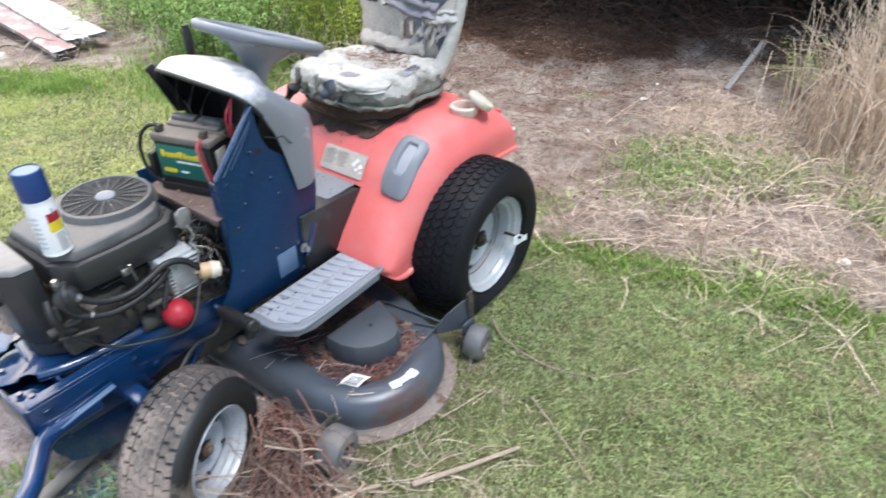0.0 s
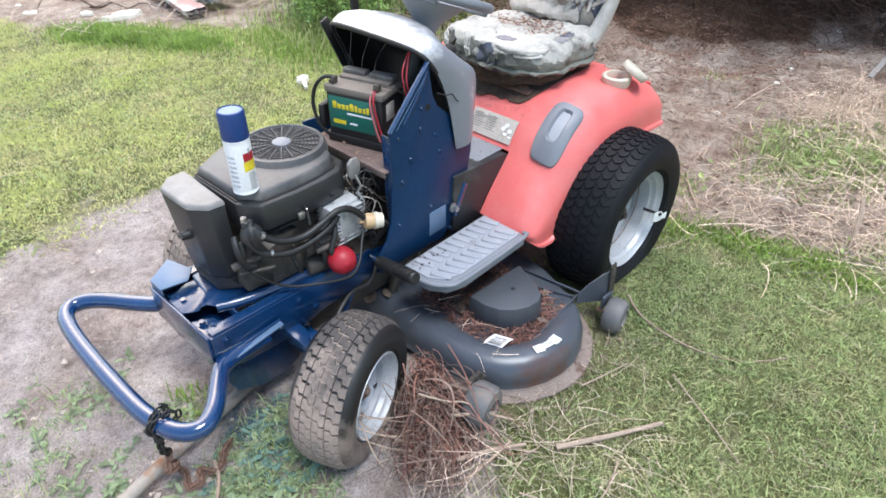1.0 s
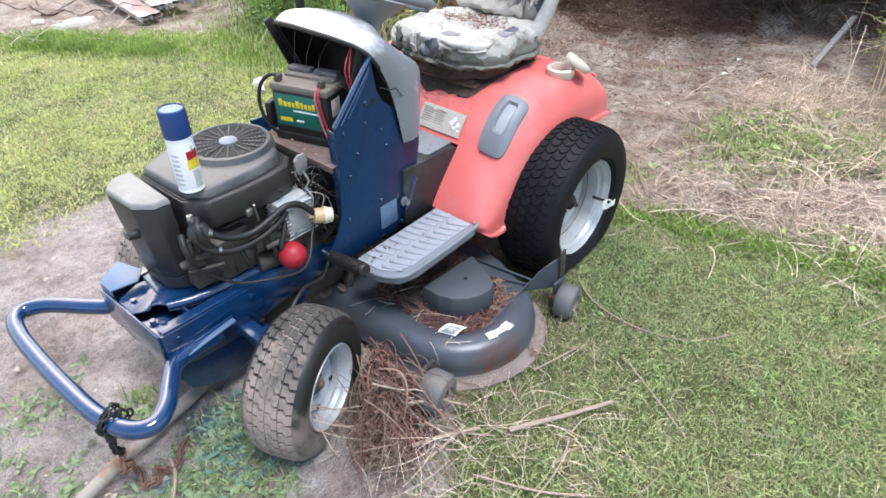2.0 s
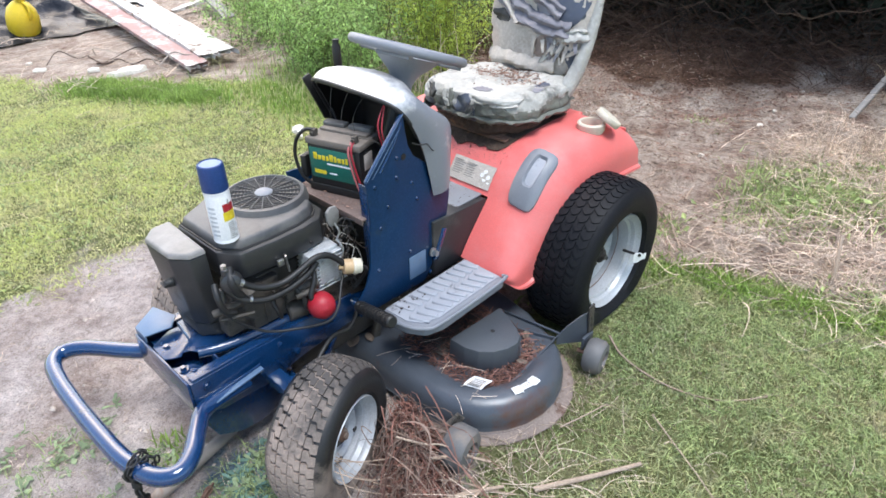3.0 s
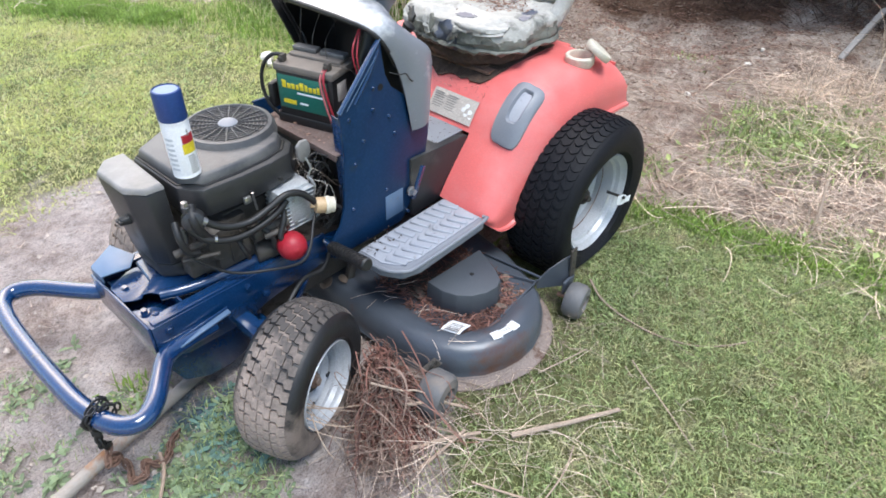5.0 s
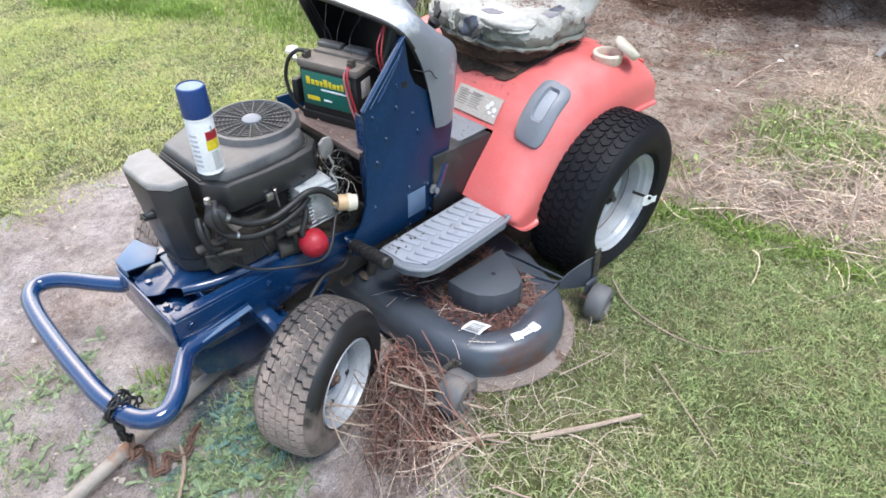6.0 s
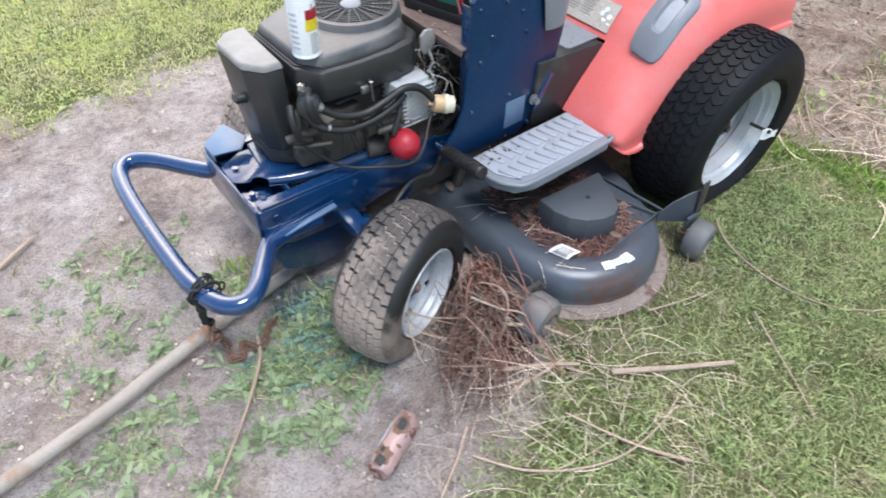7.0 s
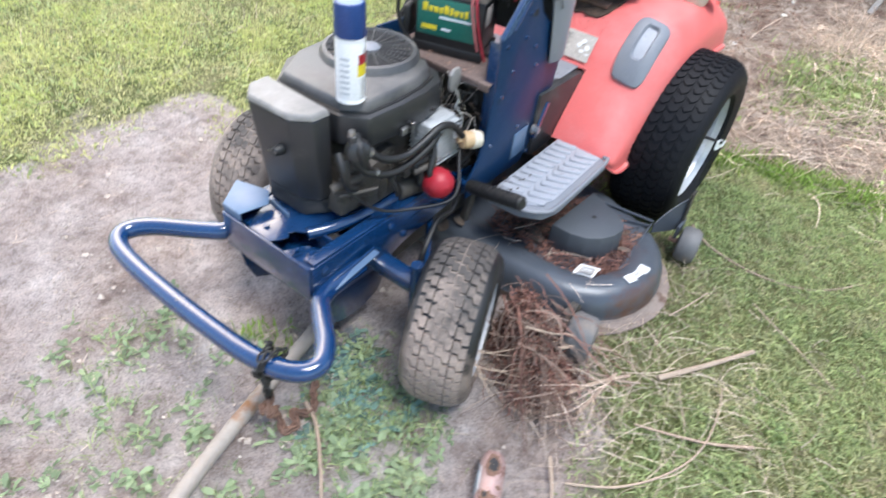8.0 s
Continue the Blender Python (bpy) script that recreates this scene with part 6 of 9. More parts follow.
for s in (1, -1):
    grip = part("hand_grip", loops_mesh([grip_loop(0.080, 0.243, 0.288, 0.397, 0.000, s), grip_loop(0.082, 0.241, 0.290, 0.395, 0.008, s), grip_loop(0.090, 0.234, 0.296, 0.389, 0.012, s),
                                         grip_loop(0.108, 0.200, 0.322, 0.368, 0.012, s), grip_loop(0.112, 0.196, 0.325, 0.365, 0.006, s), grip_loop(0.114, 0.194, 0.327, 0.363, 0.001, s)], False), GREY, tractor, "grey plastic hand grip with a slot")
    part("grip_recess", loops_mesh([grip_loop(0.113, 0.195, 0.326, 0.364, 0.0015, s), grip_loop(0.13, 0.18, 0.335, 0.355, 0.0025, s)]), GREY_PALE, grip)
# rotten leaves and rust caked over the deck under the seat
rows = []
for v in np.linspace(0, 1, 22):
    y = -0.20 + 0.41 * v
    front = 0.152 + 0.022 * noise.noise((y * 22, 1.7, 0)) + 0.010 * noise.noise((y * 60, 4.1, 0)) - 0.10 * max(0.0, (abs(v - 0.5) - 0.38) / 0.12) ** 2
    row = []
    for u in np.linspace(0, 1, 18):
        x = front + (-0.23 - front) * u
        lift = 0.005 + 0.010 * max(0.0, noise.noise((x * 28, y * 28, 2.0))) * min(1, 6 * u) * min(1, 6 * v, 6 * (1 - v))
        row.append((x, y, float(np.interp(0.20 - x, [0.0, 0.05, 0.125, 0.20], [0.5445, 0.5955, 0.6315, 0.6385])) + lift))
    rows.append(row)
part("caked_dirt", shell(rows, 0.003), FOAM, tractor, "dark rotten leaves and rust caked under the seat")
rows = [[(x + 0.0035, y, z + 0.003) for y in np.linspace(0.018, 0.208, 8)] for x, z in ((0.236, 0.489), (0.226, 0.506), (0.216, 0.520), (0.204, 0.538), (0.186, 0.558))]
plate = part("warning_label", shell(rows, 0.0012), PAPER, tractor, "weathered pale instruction label")
slope = Matrix.Rotation(math.atan2(0.540 - 0.489, 0.236 - 0.203), 3, "Y")
for k in range(7):
    c = Vector((0.2235, 0.078, 0.5095)).lerp(Vector((0.1975, 0.078, 0.5495)), k / 6)
    for y0, y1 in ((0.028, 0.066 + 0.006 * (k % 3)), (0.084, 0.128 - 0.008 * (k % 2))):
        part("print_bar", box(c + Vector((0.0035, (y0 + y1) / 2 - 0.078, 0.003)), (0.0028, y1 - y0, 0.0012), 0, slope), PRINT, plate)
for k, (dx, y) in enumerate(((0.0, 0.162), (0.011, 0.176), (-0.012, 0.172), (0.002, 0.190), (0.014, 0.196))):
    c = Vector((0.2145 + dx * 0.6, y, 0.5295 - dx))
    part("print_disc", rod(c, c + Vector((0.0011, 0, 0.0009)), 0.0085, 0.0085, 14), STICKER, plate)

# ---- loose things on and by the tractor ----
def battery():
    """A small starter battery, turned a little in its tray."""
    b = thing("starter_battery", (0.70, 0.035, 0.609), "small black starter battery with green label, dusty, in rusty tray", "battery")
    turn = Matrix.Rotation(radians(17.4), 3, "Z")
    c = Vector((0.676, -0.004, 0))  # middle of the case

    def at(x, y, z):
        return c + turn @ Vector((x, y, 0)) + Vector((0, 0, z))

    w, d = 0.186, 0.128
    case = part("case", merge(box(at(0, 0, 0.688), (d, w, 0.154), 0.006, turn), box(at(0, 0, 0.622), (d + 0.008, w + 0.010, 0.026), 0.004, turn)), BLACK, b)
    lid = part("lid", merge(box(at(0, 0, 0.774), (d + 0.006, w + 0.008, 0.022), 0.005, turn), box(at(-0.02, 0, 0.788), (0.05, w * 0.9, 0.012), 0.004, turn)), mat("dusty_lid", (0.11, 0.095, 0.08), 0.75, 0.0, (0.25, 0.205, 0.17), 14, 0.8, 0.1, 180), b, "dusty lid")
    for y in (-0.045, 0.045):
        part("vent_cap", box(at(-0.03, y, 0.800), (0.030, 0.078, 0.014), 0.004, turn), CHAR_TOP, lid)
    part("label", box(at(d / 2 + 0.0008, -0.006, 0.706), (0.0014, w * 0.86, 0.098), 0.0004, turn), GREEN, case, "green label with yellow lettering bars")
    x = d / 2 + 0.0020
    y = -0.072
    for k, (wd, hh) in enumerate(((0.013, 0.022), (0.011, 0.015), (0.011, 0.015), (0.009, 0.015), (0.013, 0.022), (0.009, 0.019), (0.011, 0.015), (0.009, 0.015), (0.009, 0.019))):
        part("print_bar", box(at(x, y + wd / 2, 0.718 + hh / 2), (0.0012, wd, hh), 0.0003, turn), YELLOW, case)
        y += wd + 0.0035
    part("print_bar", box(at(x, 0.018, 0.708), (0.0012, 0.085, 0.005), 0, turn), WHITE, case)
    part("print_bar", box(at(x, -0.052, 0.678), (0.0012, 0.042, 0.012), 0, turn), YELLOW, case)
    part("print_bar", box(at(x, -0.005, 0.678), (0.0012, 0.026, 0.005), 0, turn), WHITE, case)
    part("side_label", box(at(0.02, w / 2 + 0.0008, 0.722), (0.045, 0.0014, 0.050), 0.0003, turn), PAPER, case)
    for y, m in ((-0.075, BLACK), (0.070, REDWIRE)):
        part("terminal", merge(box(at(0.045, y, 0.794), (0.020, 0.016, 0.024), 0.003, turn), rod(at(0.03, y, 0.796), at(0.062, y, 0.796), 0.005, 0.005, 8)), GRIME, b)
    part("earth_cable", tube([at(0.045, -0.075, 0.802), at(0.06, -0.095, 0.805), at(0.066, -0.125, 0.775), at(0.068, -0.140, 0.72), at(0.066, -0.128, 0.66), at(0.055, -0.10, 0.62)], 0.0055, 10, 6), BLACK, b)
    part("positive_cable", tube([at(0.050, 0.070, 0.795), at(0.074, 0.072, 0.770), at(0.076, 0.080, 0.72), at(0.072, 0.095, 0.66), at(0.07, 0.11, 0.62)], 0.0036, 10, 6), REDWIRE, b)
    part("positive_cable", tube([at(0.050, 0.066, 0.795), at(0.072, 0.060, 0.765), at(0.078, 0.074, 0.70), at(0.074, 0.088, 0.645)], 0.0028, 10, 6), mat("pale_red_wire", (0.55, 0.16, 0.16), 0.5), b)
    part("lead_wire", tube([at(0.045, 0.06, 0.800), at(0.03, 0.10, 0.795), at(0.01, 0.125, 0.78), at(-0.02, 0.130, 0.74)], 0.0018, 8, 5), GRIME, b)
    part("bulkhead_clip", box(at(0.04, -0.118, 0.68), (0.05, 0.020, 0.075), 0.006, turn), BLACK, b)
    return b


def spray_can():
    c = Vector((1.134, 0.052, 0.6485))
    can = thing("spray_can", c, "white spray paint can with blue cap standing on the engine", "spray can")
    body = part("body", lathe([(0.0001, 0.0), (0.029, 0.0), (0.0325, 0.003), (0.0325, 0.007), (0.0315, 0.009), (0.0320, 0.012), (0.0320, 0.138), (0.0315, 0.141), (0.0325, 0.144), (0.0325, 0.148), (0.028, 0.158), (0.0001, 0.160)], c, UP, 44, False), WHITE, can)
    part("cap", lathe([(0.0327, 0.148), (0.0332, 0.151), (0.0325, 0.211), (0.0308, 0.2165), (0.028, 0.218), (0.0270, 0.215), (0.0001, 0.2145)], c, UP, 44, False), CAPBLUE, can, "dark blue plastic cap")
    # pale disc: dust, plus the sky's reflection painted on the cap
    part("cap_top", lathe([(0.0001, 0.2157), (0.0262, 0.2157), (0.0272, 0.2150)], c, UP, 36, False), mat("dusty_skylit_cap_top", (0.16, 0.22, 0.33), 0.6, 0.0, (0.30, 0.35, 0.42), 30, 0.8, 0.05, 200), can, "dusty top of the cap, sky reflection in its pale blue")

    def patch(a0, a1, z0, z1, m):
        rows = [[c + Vector((0.0323 * math.cos(radians(a)), 0.0323 * math.sin(radians(a)), z)) for a in np.linspace(a0, a1, 8)] for z in np.linspace(z0, z1, 3)]
        part("print_patch", shell(rows, 0.0006), m, body)

    patch(76, 138, 0.092, 0.114, RED)
    patch(72, 138, 0.066, 0.0915, YELLOW)
    for k in range(4):
        patch(102, 110, 0.113 + 0.004 * k, 0.110 + 0.004 * k, PRINT)
    for k in range(7):
        patch(2, 40, 0.024 + 0.013 * k, 0.030 + 0.013 * k, mat("pale_print", (0.55, 0.57, 0.60), 0.5))
    for k in range(9):
        patch(86, 128 - 6 * (k % 3), 0.014 + 0.0055 * k, 0.0165 + 0.0055 * k, PRINT)
    return can


battery()
spray_can()


def line_thing(name, pts, r, m, label, category, taper=None, steps=6, seg=8, group=""):
    return solo(name, tube(pts, r, seg, steps, taper=taper), m, pts[0], label, category, group)


# pipe on the ground, reaching out under the bumper
pts = [(1.10, 0.015, 0.026), (1.30, 0.072, 0.028), (1.50, 0.117, 0.030), (1.70, 0.163, 0.028), (1.85, 0.203, 0.028), (2.07, 0.243, 0.028), (2.40, 0.305, 0.028), (2.75, 0.375, 0.028)]
line_thing("metal_pipe", pts, 0.0185, PIPE, "long weathered pipe with rust stains lying on bare soil", "pipe", seg=16)

# rusted drinks can
a, b = Vector((1.435, 0.722, 0.030)), Vector((1.290, 0.652, 0.033))
ax = span(a, b)
bm = lathe([(0.0001, 0.006), (0.022, 0.0), (0.026, 0.004), (0.030, 0.014), (0.031, 0.03), (0.030, 0.06), (0.031, 0.10), (0.030, 0.135), (0.026, 0.150), (0.022, 0.155), (0.0001, 0.150)], a, ax, 30, False)
for v in bm.verts:
    d = noise.noise(v.co * 38)
    v.co += Vector((0, 0, -0.010)) * max(0, d) * (1 if v.co.z > 0.03 else 0) + Vector((0.003, 0.003, 0)) * noise.noise(v.co * 55)
tin = thing("drinks_can", a, "crushed rusty drinks can with holes lying on bare soil", "can")
CAN = mat("faded_can", (0.36, 0.21, 0.19), 0.45, 0.4, (0.46, 0.36, 0.34), 22, 0.8, 0.3, 160, third=(0.16, 0.06, 0.04), third_scale=20, third_at=0.56)
tin_body = part("body", bm, CAN, tin)
over = ax.inverted() @ Vector((0, 0, 1))
over = math.degrees(math.atan2(over.y, over.x))
flip_y = 1 if (ax @ Vector((math.cos(radians(over + 90)), math.sin(radians(over + 90)), 0))).x > 0 else -1
BLUE_PRINT = mat("faded_blue_print", (0.22, 0.30, 0.36), 0.5)
for k, (t0, t1, ang0, ang1, m, lift) in enumerate(((0.080, 0.150, -42, 40, RUST, 0.0), (0.092, 0.138, -24, 20, BLACK, 0.0009), (0.000, 0.062, -40, 52, RUST, 0.0), (0.002, 0.034, -26, 34, BLACK, 0.0009), (0.034, 0.052, 4, 30, BLACK, 0.0011), (0.05, 0.12, 48, 62, STICKER, 0.0), (0.03, 0.13, 66, 84, BLUE_PRINT, 0.0), (0.060, 0.072, -50, -20, RUST, 0.0))):
    rows = []
    for w in np.linspace(0, 2 * math.pi, 25)[:-1]:
        reach = 0.78 + 0.42 * noise.noise((3 * math.cos(w), 3 * math.sin(w), k * 5.3))
        row = []
        for s in np.linspace(0.06, 1.0, 6):
            q = radians(over + flip_y * ((ang0 + ang1) / 2 + (ang1 - ang0) / 2 * s * reach * math.cos(w)))
            row.append(a + ax @ Vector(((0.0320 + lift) * math.cos(q), (0.0320 + lift) * math.sin(q), (t0 + t1) / 2 + (t1 - t0) / 2 * s * reach * math.sin(w))))
        rows.append(row)
    part("rust_hole" if m in (BLACK, RUST) else "print_patch", shell(rows + rows[:1], 0.0006), m, tin_body)

def curled_leaf(c, size, turn, label):
    rows = [[(c[0] + size * (u * math.cos(turn) - v * 0.55 * math.sin(turn)), c[1] + size * (u * math.sin(turn) + v * 0.55 * math.cos(turn)), c[2] + size * (0.25 * u * u + 0.35 * v * v + 0.10 * noise.noise((u * 4, v * 4, turn)))) for v in np.linspace(-0.5, 0.5, 6) * (1 - 0.8 * (2 * abs(u)) ** 3)] for u in np.linspace(-0.49, 0.49, 9)]
    solo("dead_leaf", shell(rows, 0.0012), mat("curled_leaf", (0.17, 0.13, 0.10), 0.8, 0.0, (0.09, 0.068, 0.052), 30, 0.8, 0.3, 120), c, label, "leaf", "dead leaves")


for c, size, turn in (((0.822, 0.123, 0.130), 0.070, 0.7), ((0.855, 0.085, 0.126), 0.050, 2.1), ((0.775, 0.150, 0.130), 0.045, 1.3), ((0.39, 0.515, 0.106), 0.042, 0.4), ((0.51, 0.588, 0.110), 0.036, 1.9), ((0.43, 0.555, 0.106), 0.034, 2.6)):
    curled_leaf(c, size, turn, "curled pale dead leaf lying on the mower deck")

# sticks that can be told apart
STICKS = [([(0.812, 0.862, 0.020), (0.72, 0.925, 0.024), (0.66, 0.960, 0.018), (0.535, 1.036, 0.018)], 0.0085, 0.006),
          ([(1.10, 0.60, 0.03), (1.02, 0.64, 0.05), (0.96, 0.69, 0.05), (0.89, 0.80, 0.03), (0.86, 0.83, 0.02)], 0.0045, 0.003),
          ([(1.04, 0.70, 0.045), (0.95, 0.75, 0.045), (0.87, 0.80, 0.035)], 0.007, 0.005),
          ([(1.06, 0.745, 0.02), (0.98, 0.76, 0.035), (0.90, 0.77, 0.05)], 0.006, 0.004),
          ([(1.235, 0.815, 0.012), (1.165, 0.913, 0.014), (1.06, 0.99, 0.016), (0.95, 1.03, 0.02), (0.82, 1.03, 0.02), (0.733, 1.008, 0.03)], 0.0035, 0.002),
          ([(0.12, 0.69, 0.03), (0.165, 0.76, 0.018), (0.19, 0.86, 0.014), (0.19, 0.985, 0.014), (0.135, 1.11, 0.012), (0.02, 1.208, 0.010)], 0.0048, 0.002),
          ([(0.35, 0.975, 0.025), (0.40, 1.06, 0.022), (0.46, 1.16, 0.022), (0.52, 1.253, 0.02)], 0.0026, 0.0018),
          ([(0.585, 0.795, 0.028), (0.50, 0.826, 0.032), (0.41, 0.85, 0.028)], 0.0026, 0.0018),
          ([(1.475, 0.216, 0.02), (1.50, 0.28, 0.015), (1.60, 0.40, 0.014), (1.735, 0.53, 0.014)], 0.006, 0.003),
          ([(1.95, -0.457, 0.012), (1.84, -0.531, 0.012)], 0.007, 0.005),
          ([(1.205, 0.755, 0.02), (1.27, 0.80, 0.016), (1.36, 0.85, 0.014)], 0.005, 0.003),
          ([(1.02, 0.54, 0.16), (0.97, 0.60, 0.135), (0.93, 0.63, 0.12), (0.88, 0.70, 0.08)], 0.0035, 0.002),
          ([(0.98, 0.62, 0.10), (0.90, 0.67, 0.08), (0.84, 0.73, 0.05)], 0.005, 0.004),
          ([(0.847, 1.133, 0.016), (0.92, 1.03, 0.02), (0.996, 0.874, 0.03)], 0.005, 0.003),
          ([(-0.62, 0.86, 0.03), (-0.82, 0.78, 0.05), (-1.05, 0.95, 0.08), (-1.2, 1.12, 0.12)], 0.004, 0.002),
          ([(-0.75, 1.175, 0.01), (-0.78, 1.165, 0.10), (-0.85, 1.14, 0.19)], 0.010, 0.006),
          ([(-0.60, 0.62, 0.02), (-0.85, 0.45, 0.03), (-1.2, 0.40, 0.03)], 0.003, 0.002),
          ([(-1.02, 0.44, 0.03), (-1.14, 0.42, 0.04)], 0.007, 0.005)]
for pts, r, t in STICKS:
    line_thing("stick", pts, r, mat("bleached_stick", (0.40, 0.31, 0.235), 0.8, 0.0, (0.27, 0.20, 0.15), 25, 0.8, 0.3, 150) if pts[0][0] < 0 or r < 0.0036 or r > 0.008 else TWIG, "dry broken stick lying on the ground", "stick", t, 5, 8, "dry sticks")

# pale chips and shards on the ground
CHIPS = [((-1.57, 0.276), 0.028, 0.45), ((-1.28, -0.05), 0.03, 0.3), ((-2.5, 0.35), 0.020, 0.5), ((-2.19, 0.375), 0.026, 0.35), ((-0.14, -3.81), 0.17, 0.16), ((0.02, -4.1), 0.07, 0.4), ((0.30, -4.45), 0.06, 0.4), ((0.30, -4.75), 0.035, 0.7),
         ((-1.05, 1.66), 0.04, 0.7), ((-3.1, 0.35), 0.018, 0.6), ((-3.387, 0.37), 0.026, 0.6)]
chip_rng = random.Random(31)
for (x, y), rad, fl in CHIPS:
    z = float(ground_z(x, y))
    slim = 0.55 if rad > 0.1 else 0.8
    rim = [rad * chip_rng.uniform(0.55, 1.1) for _ in range(9)]
    outline = [(x + q * math.cos(0.698 * i), y + slim * q * math.sin(0.698 * i)) for i, q in enumerate(rim)]
    thick = max(0.010, rad * fl * 0.6)
    bm = prism(outline, z + 0.002, z + 0.002 + thick, "z", min(0.003, thick * 0.3), [(x + (a - x) * 0.9, y + (b - y) * 0.9) for a, b in outline])
    for v in bm.verts:
        v.co.z += 0.25 * (v.co.x - x) * chip_rng.choice((0.0, 0.2)) + 0.3 * rad * abs(noise.noise(v.co * 9)) * (v.co.z > z + thick * 0.5)
    solo("debris_chip", bm, FRUIT, (x, y, z), "pale plaster chip lying on the ground", "debris", "pale chips")
solo("white_glove", merge(blob((-0.30, -1.75, 0.03), 0.036, 0.5, 18, 8, (1.2, 0.8, 0.75)), tube([(-0.29, -1.73, 0.03), (-0.265, -1.68, 0.022), (-0.25, -1.66, 0.016)], 0.015, 10, 4, taper=0.011)), FRUIT, (-0.25, -1.75, 0.0), "crumpled white glove lying on the lawn", "glove")

# boards, tarp, jug, leaning post
def plank(name, a, b, width, thick, m, label, torn=0.0, hole=False):
    A, B = Vector(a), Vector(b)
    d = (B - A).normalized()
    side = d.cross(Vector((0, 0, 1))).normalized()
    upv = side.cross(d)
    n, k = 26, 12
    bm = bmesh.new()
    grid = []
    for i in range(n + 1):
        t = i / n
        row = []
        for j in range(k + 1):
            s = j / k - 0.5
            start = torn * (0.5 + 0.5 * noise.noise((j * 1.7, 3.1, width * 9)) + 0.4 * (j % 2))
            p = A + (B - A) * t + d * (start if i == 0 else 0) + side * width * s + upv * (0.008 * noise.noise((t * 6, s * 3, width)))
            row.append((bm.verts.new(p + upv * thick / 2), bm.verts.new(p - upv * thick / 2)))
        grid.append(row)
    for i in range(n):
        for j in range(k):
            if hole and 15 <= i <= 16 and 4 <= j <= 6:
                continue
            p, q, r, s_ = grid[i][j], grid[i + 1][j], grid[i + 1][j + 1], grid[i][j + 1]
            bm.faces.new((p[0], q[0], r[0], s_[0])), bm.faces.new((p[1], s_[1], r[1], q[1]))
    for i in range(n):
        for j in (0, k):
            a0, a1 = grid[i][j], grid[i + 1][j]
            bm.faces.new((a0[0], a1[0], a1[1], a0[1]))
    for i in (0, n):
        for j in range(k):
            a0, a1 = grid[i][j], grid[i][j + 1]
            bm.faces.new((a0[0], a1[0], a1[1], a0[1]))
    return solo(name, bm, m, a, label, "board", "rotting boards", angle=30)


plank("wooden_board", (-0.735, -3.34, 0.09), (-1.05, -6.4, 0.28), 0.30, 0.030, BOARD, "rotting white-painted board with a splintered end", 0.22, True)
plank("wooden_board", (-0.505, -3.24, 0.06), (-0.80, -6.5, 0.24), 0.17, 0.03, BOARD_PINK, "rotting board with faded pink paint", 0.26)
plank("wooden_board", (-1.45, -4.4, 0.10), (-1.9, -5.9, 0.22), 0.12, 0.03, WOOD, "grey weathered board among dry brush", 0.1)
plank("wooden_board", (-1.3, -5.4, 0.05), (-2.4, -5.2, 0.30), 0.10, 0.03, BOARD, "narrow white-painted board among dry brush", 0.1)
vine_rng = random.Random(77)
for k in range(9):
    x, y, a = vine_rng.uniform(-0.75, 0.10), vine_rng.uniform(-4.6, -3.5), vine_rng.uniform(0, 6.28)
    pts = []
    for i in range(6):
        pts.append((x, y, float(ground_z(x, y)) + 0.015 + (0.10 * vine_rng.random() if 0 < i < 5 else 0)))
        a += vine_rng.uniform(-0.8, 0.8)
        x, y = x + 0.12 * math.cos(a), y + 0.12 * math.sin(a)
    line_thing("dry_vine", pts, vine_rng.uniform(0.004, 0.009), FOAM if k % 4 == 0 else PIPE_GREY, "curled grey dead vine lying by the boards", "vine", 0.003, 5, 6, "dead vines")
rows = []
for u in np.linspace(0, 1, 56):
    row = []
    for v in np.linspace(0, 1, 64):
        x, y = -0.80 + 1.9 * u, -7.9 + 2.45 * v
        edge = math.sin(math.pi * u) * math.sin(math.pi * v)
        hgt = 0.02 + edge * (0.22 + 0.20 * noise.noise((x * 1.8, y * 1.8, 0)) + 0.34 * (0.4 - abs(noise.noise((x * 3.5, y * 3.5, 2)))) + 0.24 * (0.5 - abs(noise.noise((x * 8, y * 8, 4)))))
        row.append((x + 0.10 * noise.noise((x * 3, y * 3, 7)), y + 0.10 * noise.noise((x * 3, y * 3, 9)), float(ground_z(x, y)) + max(0.012, hgt)))
    rows.append(row)
solo("tarp", shell(rows, 0.004), TARP, (0.2, -6.1, 0.0), "crumpled black plastic tarp spread on the ground", "tarp", angle=70)
jug_c = Vector((0.00, -5.62, 0.20))
jug = thing("plastic_jug", (0.00, -5.62, 0.05), "large yellow plastic jug standing tilted on black tarp", "jug")
jt = Matrix.Rotation(radians(100), 3, "Z") @ Matrix.Rotation(radians(20), 3, "Y")
part("body", lathe([(0.0001, -0.17), (0.09, -0.168), (0.125, -0.145), (0.14, -0.09), (0.138, 0.0), (0.12, 0.075), (0.08, 0.13), (0.045, 0.16), (0.040, 0.18)], jug_c, jt, 36, False), JUG, jug)
part("neck", lathe([(0.045, 0.175), (0.050, 0.18), (0.050, 0.212), (0.044, 0.218), (0.0001, 0.218)], jug_c, jt, 28, False), JUG, jug)
part("handle", tube([jug_c + jt @ Vector(p) for p in ((0.045, 0.0, 0.165), (0.11, 0, 0.175), (0.15, 0, 0.11), (0.13, 0, 0.04))], 0.015, 12, 5), JUG, jug)
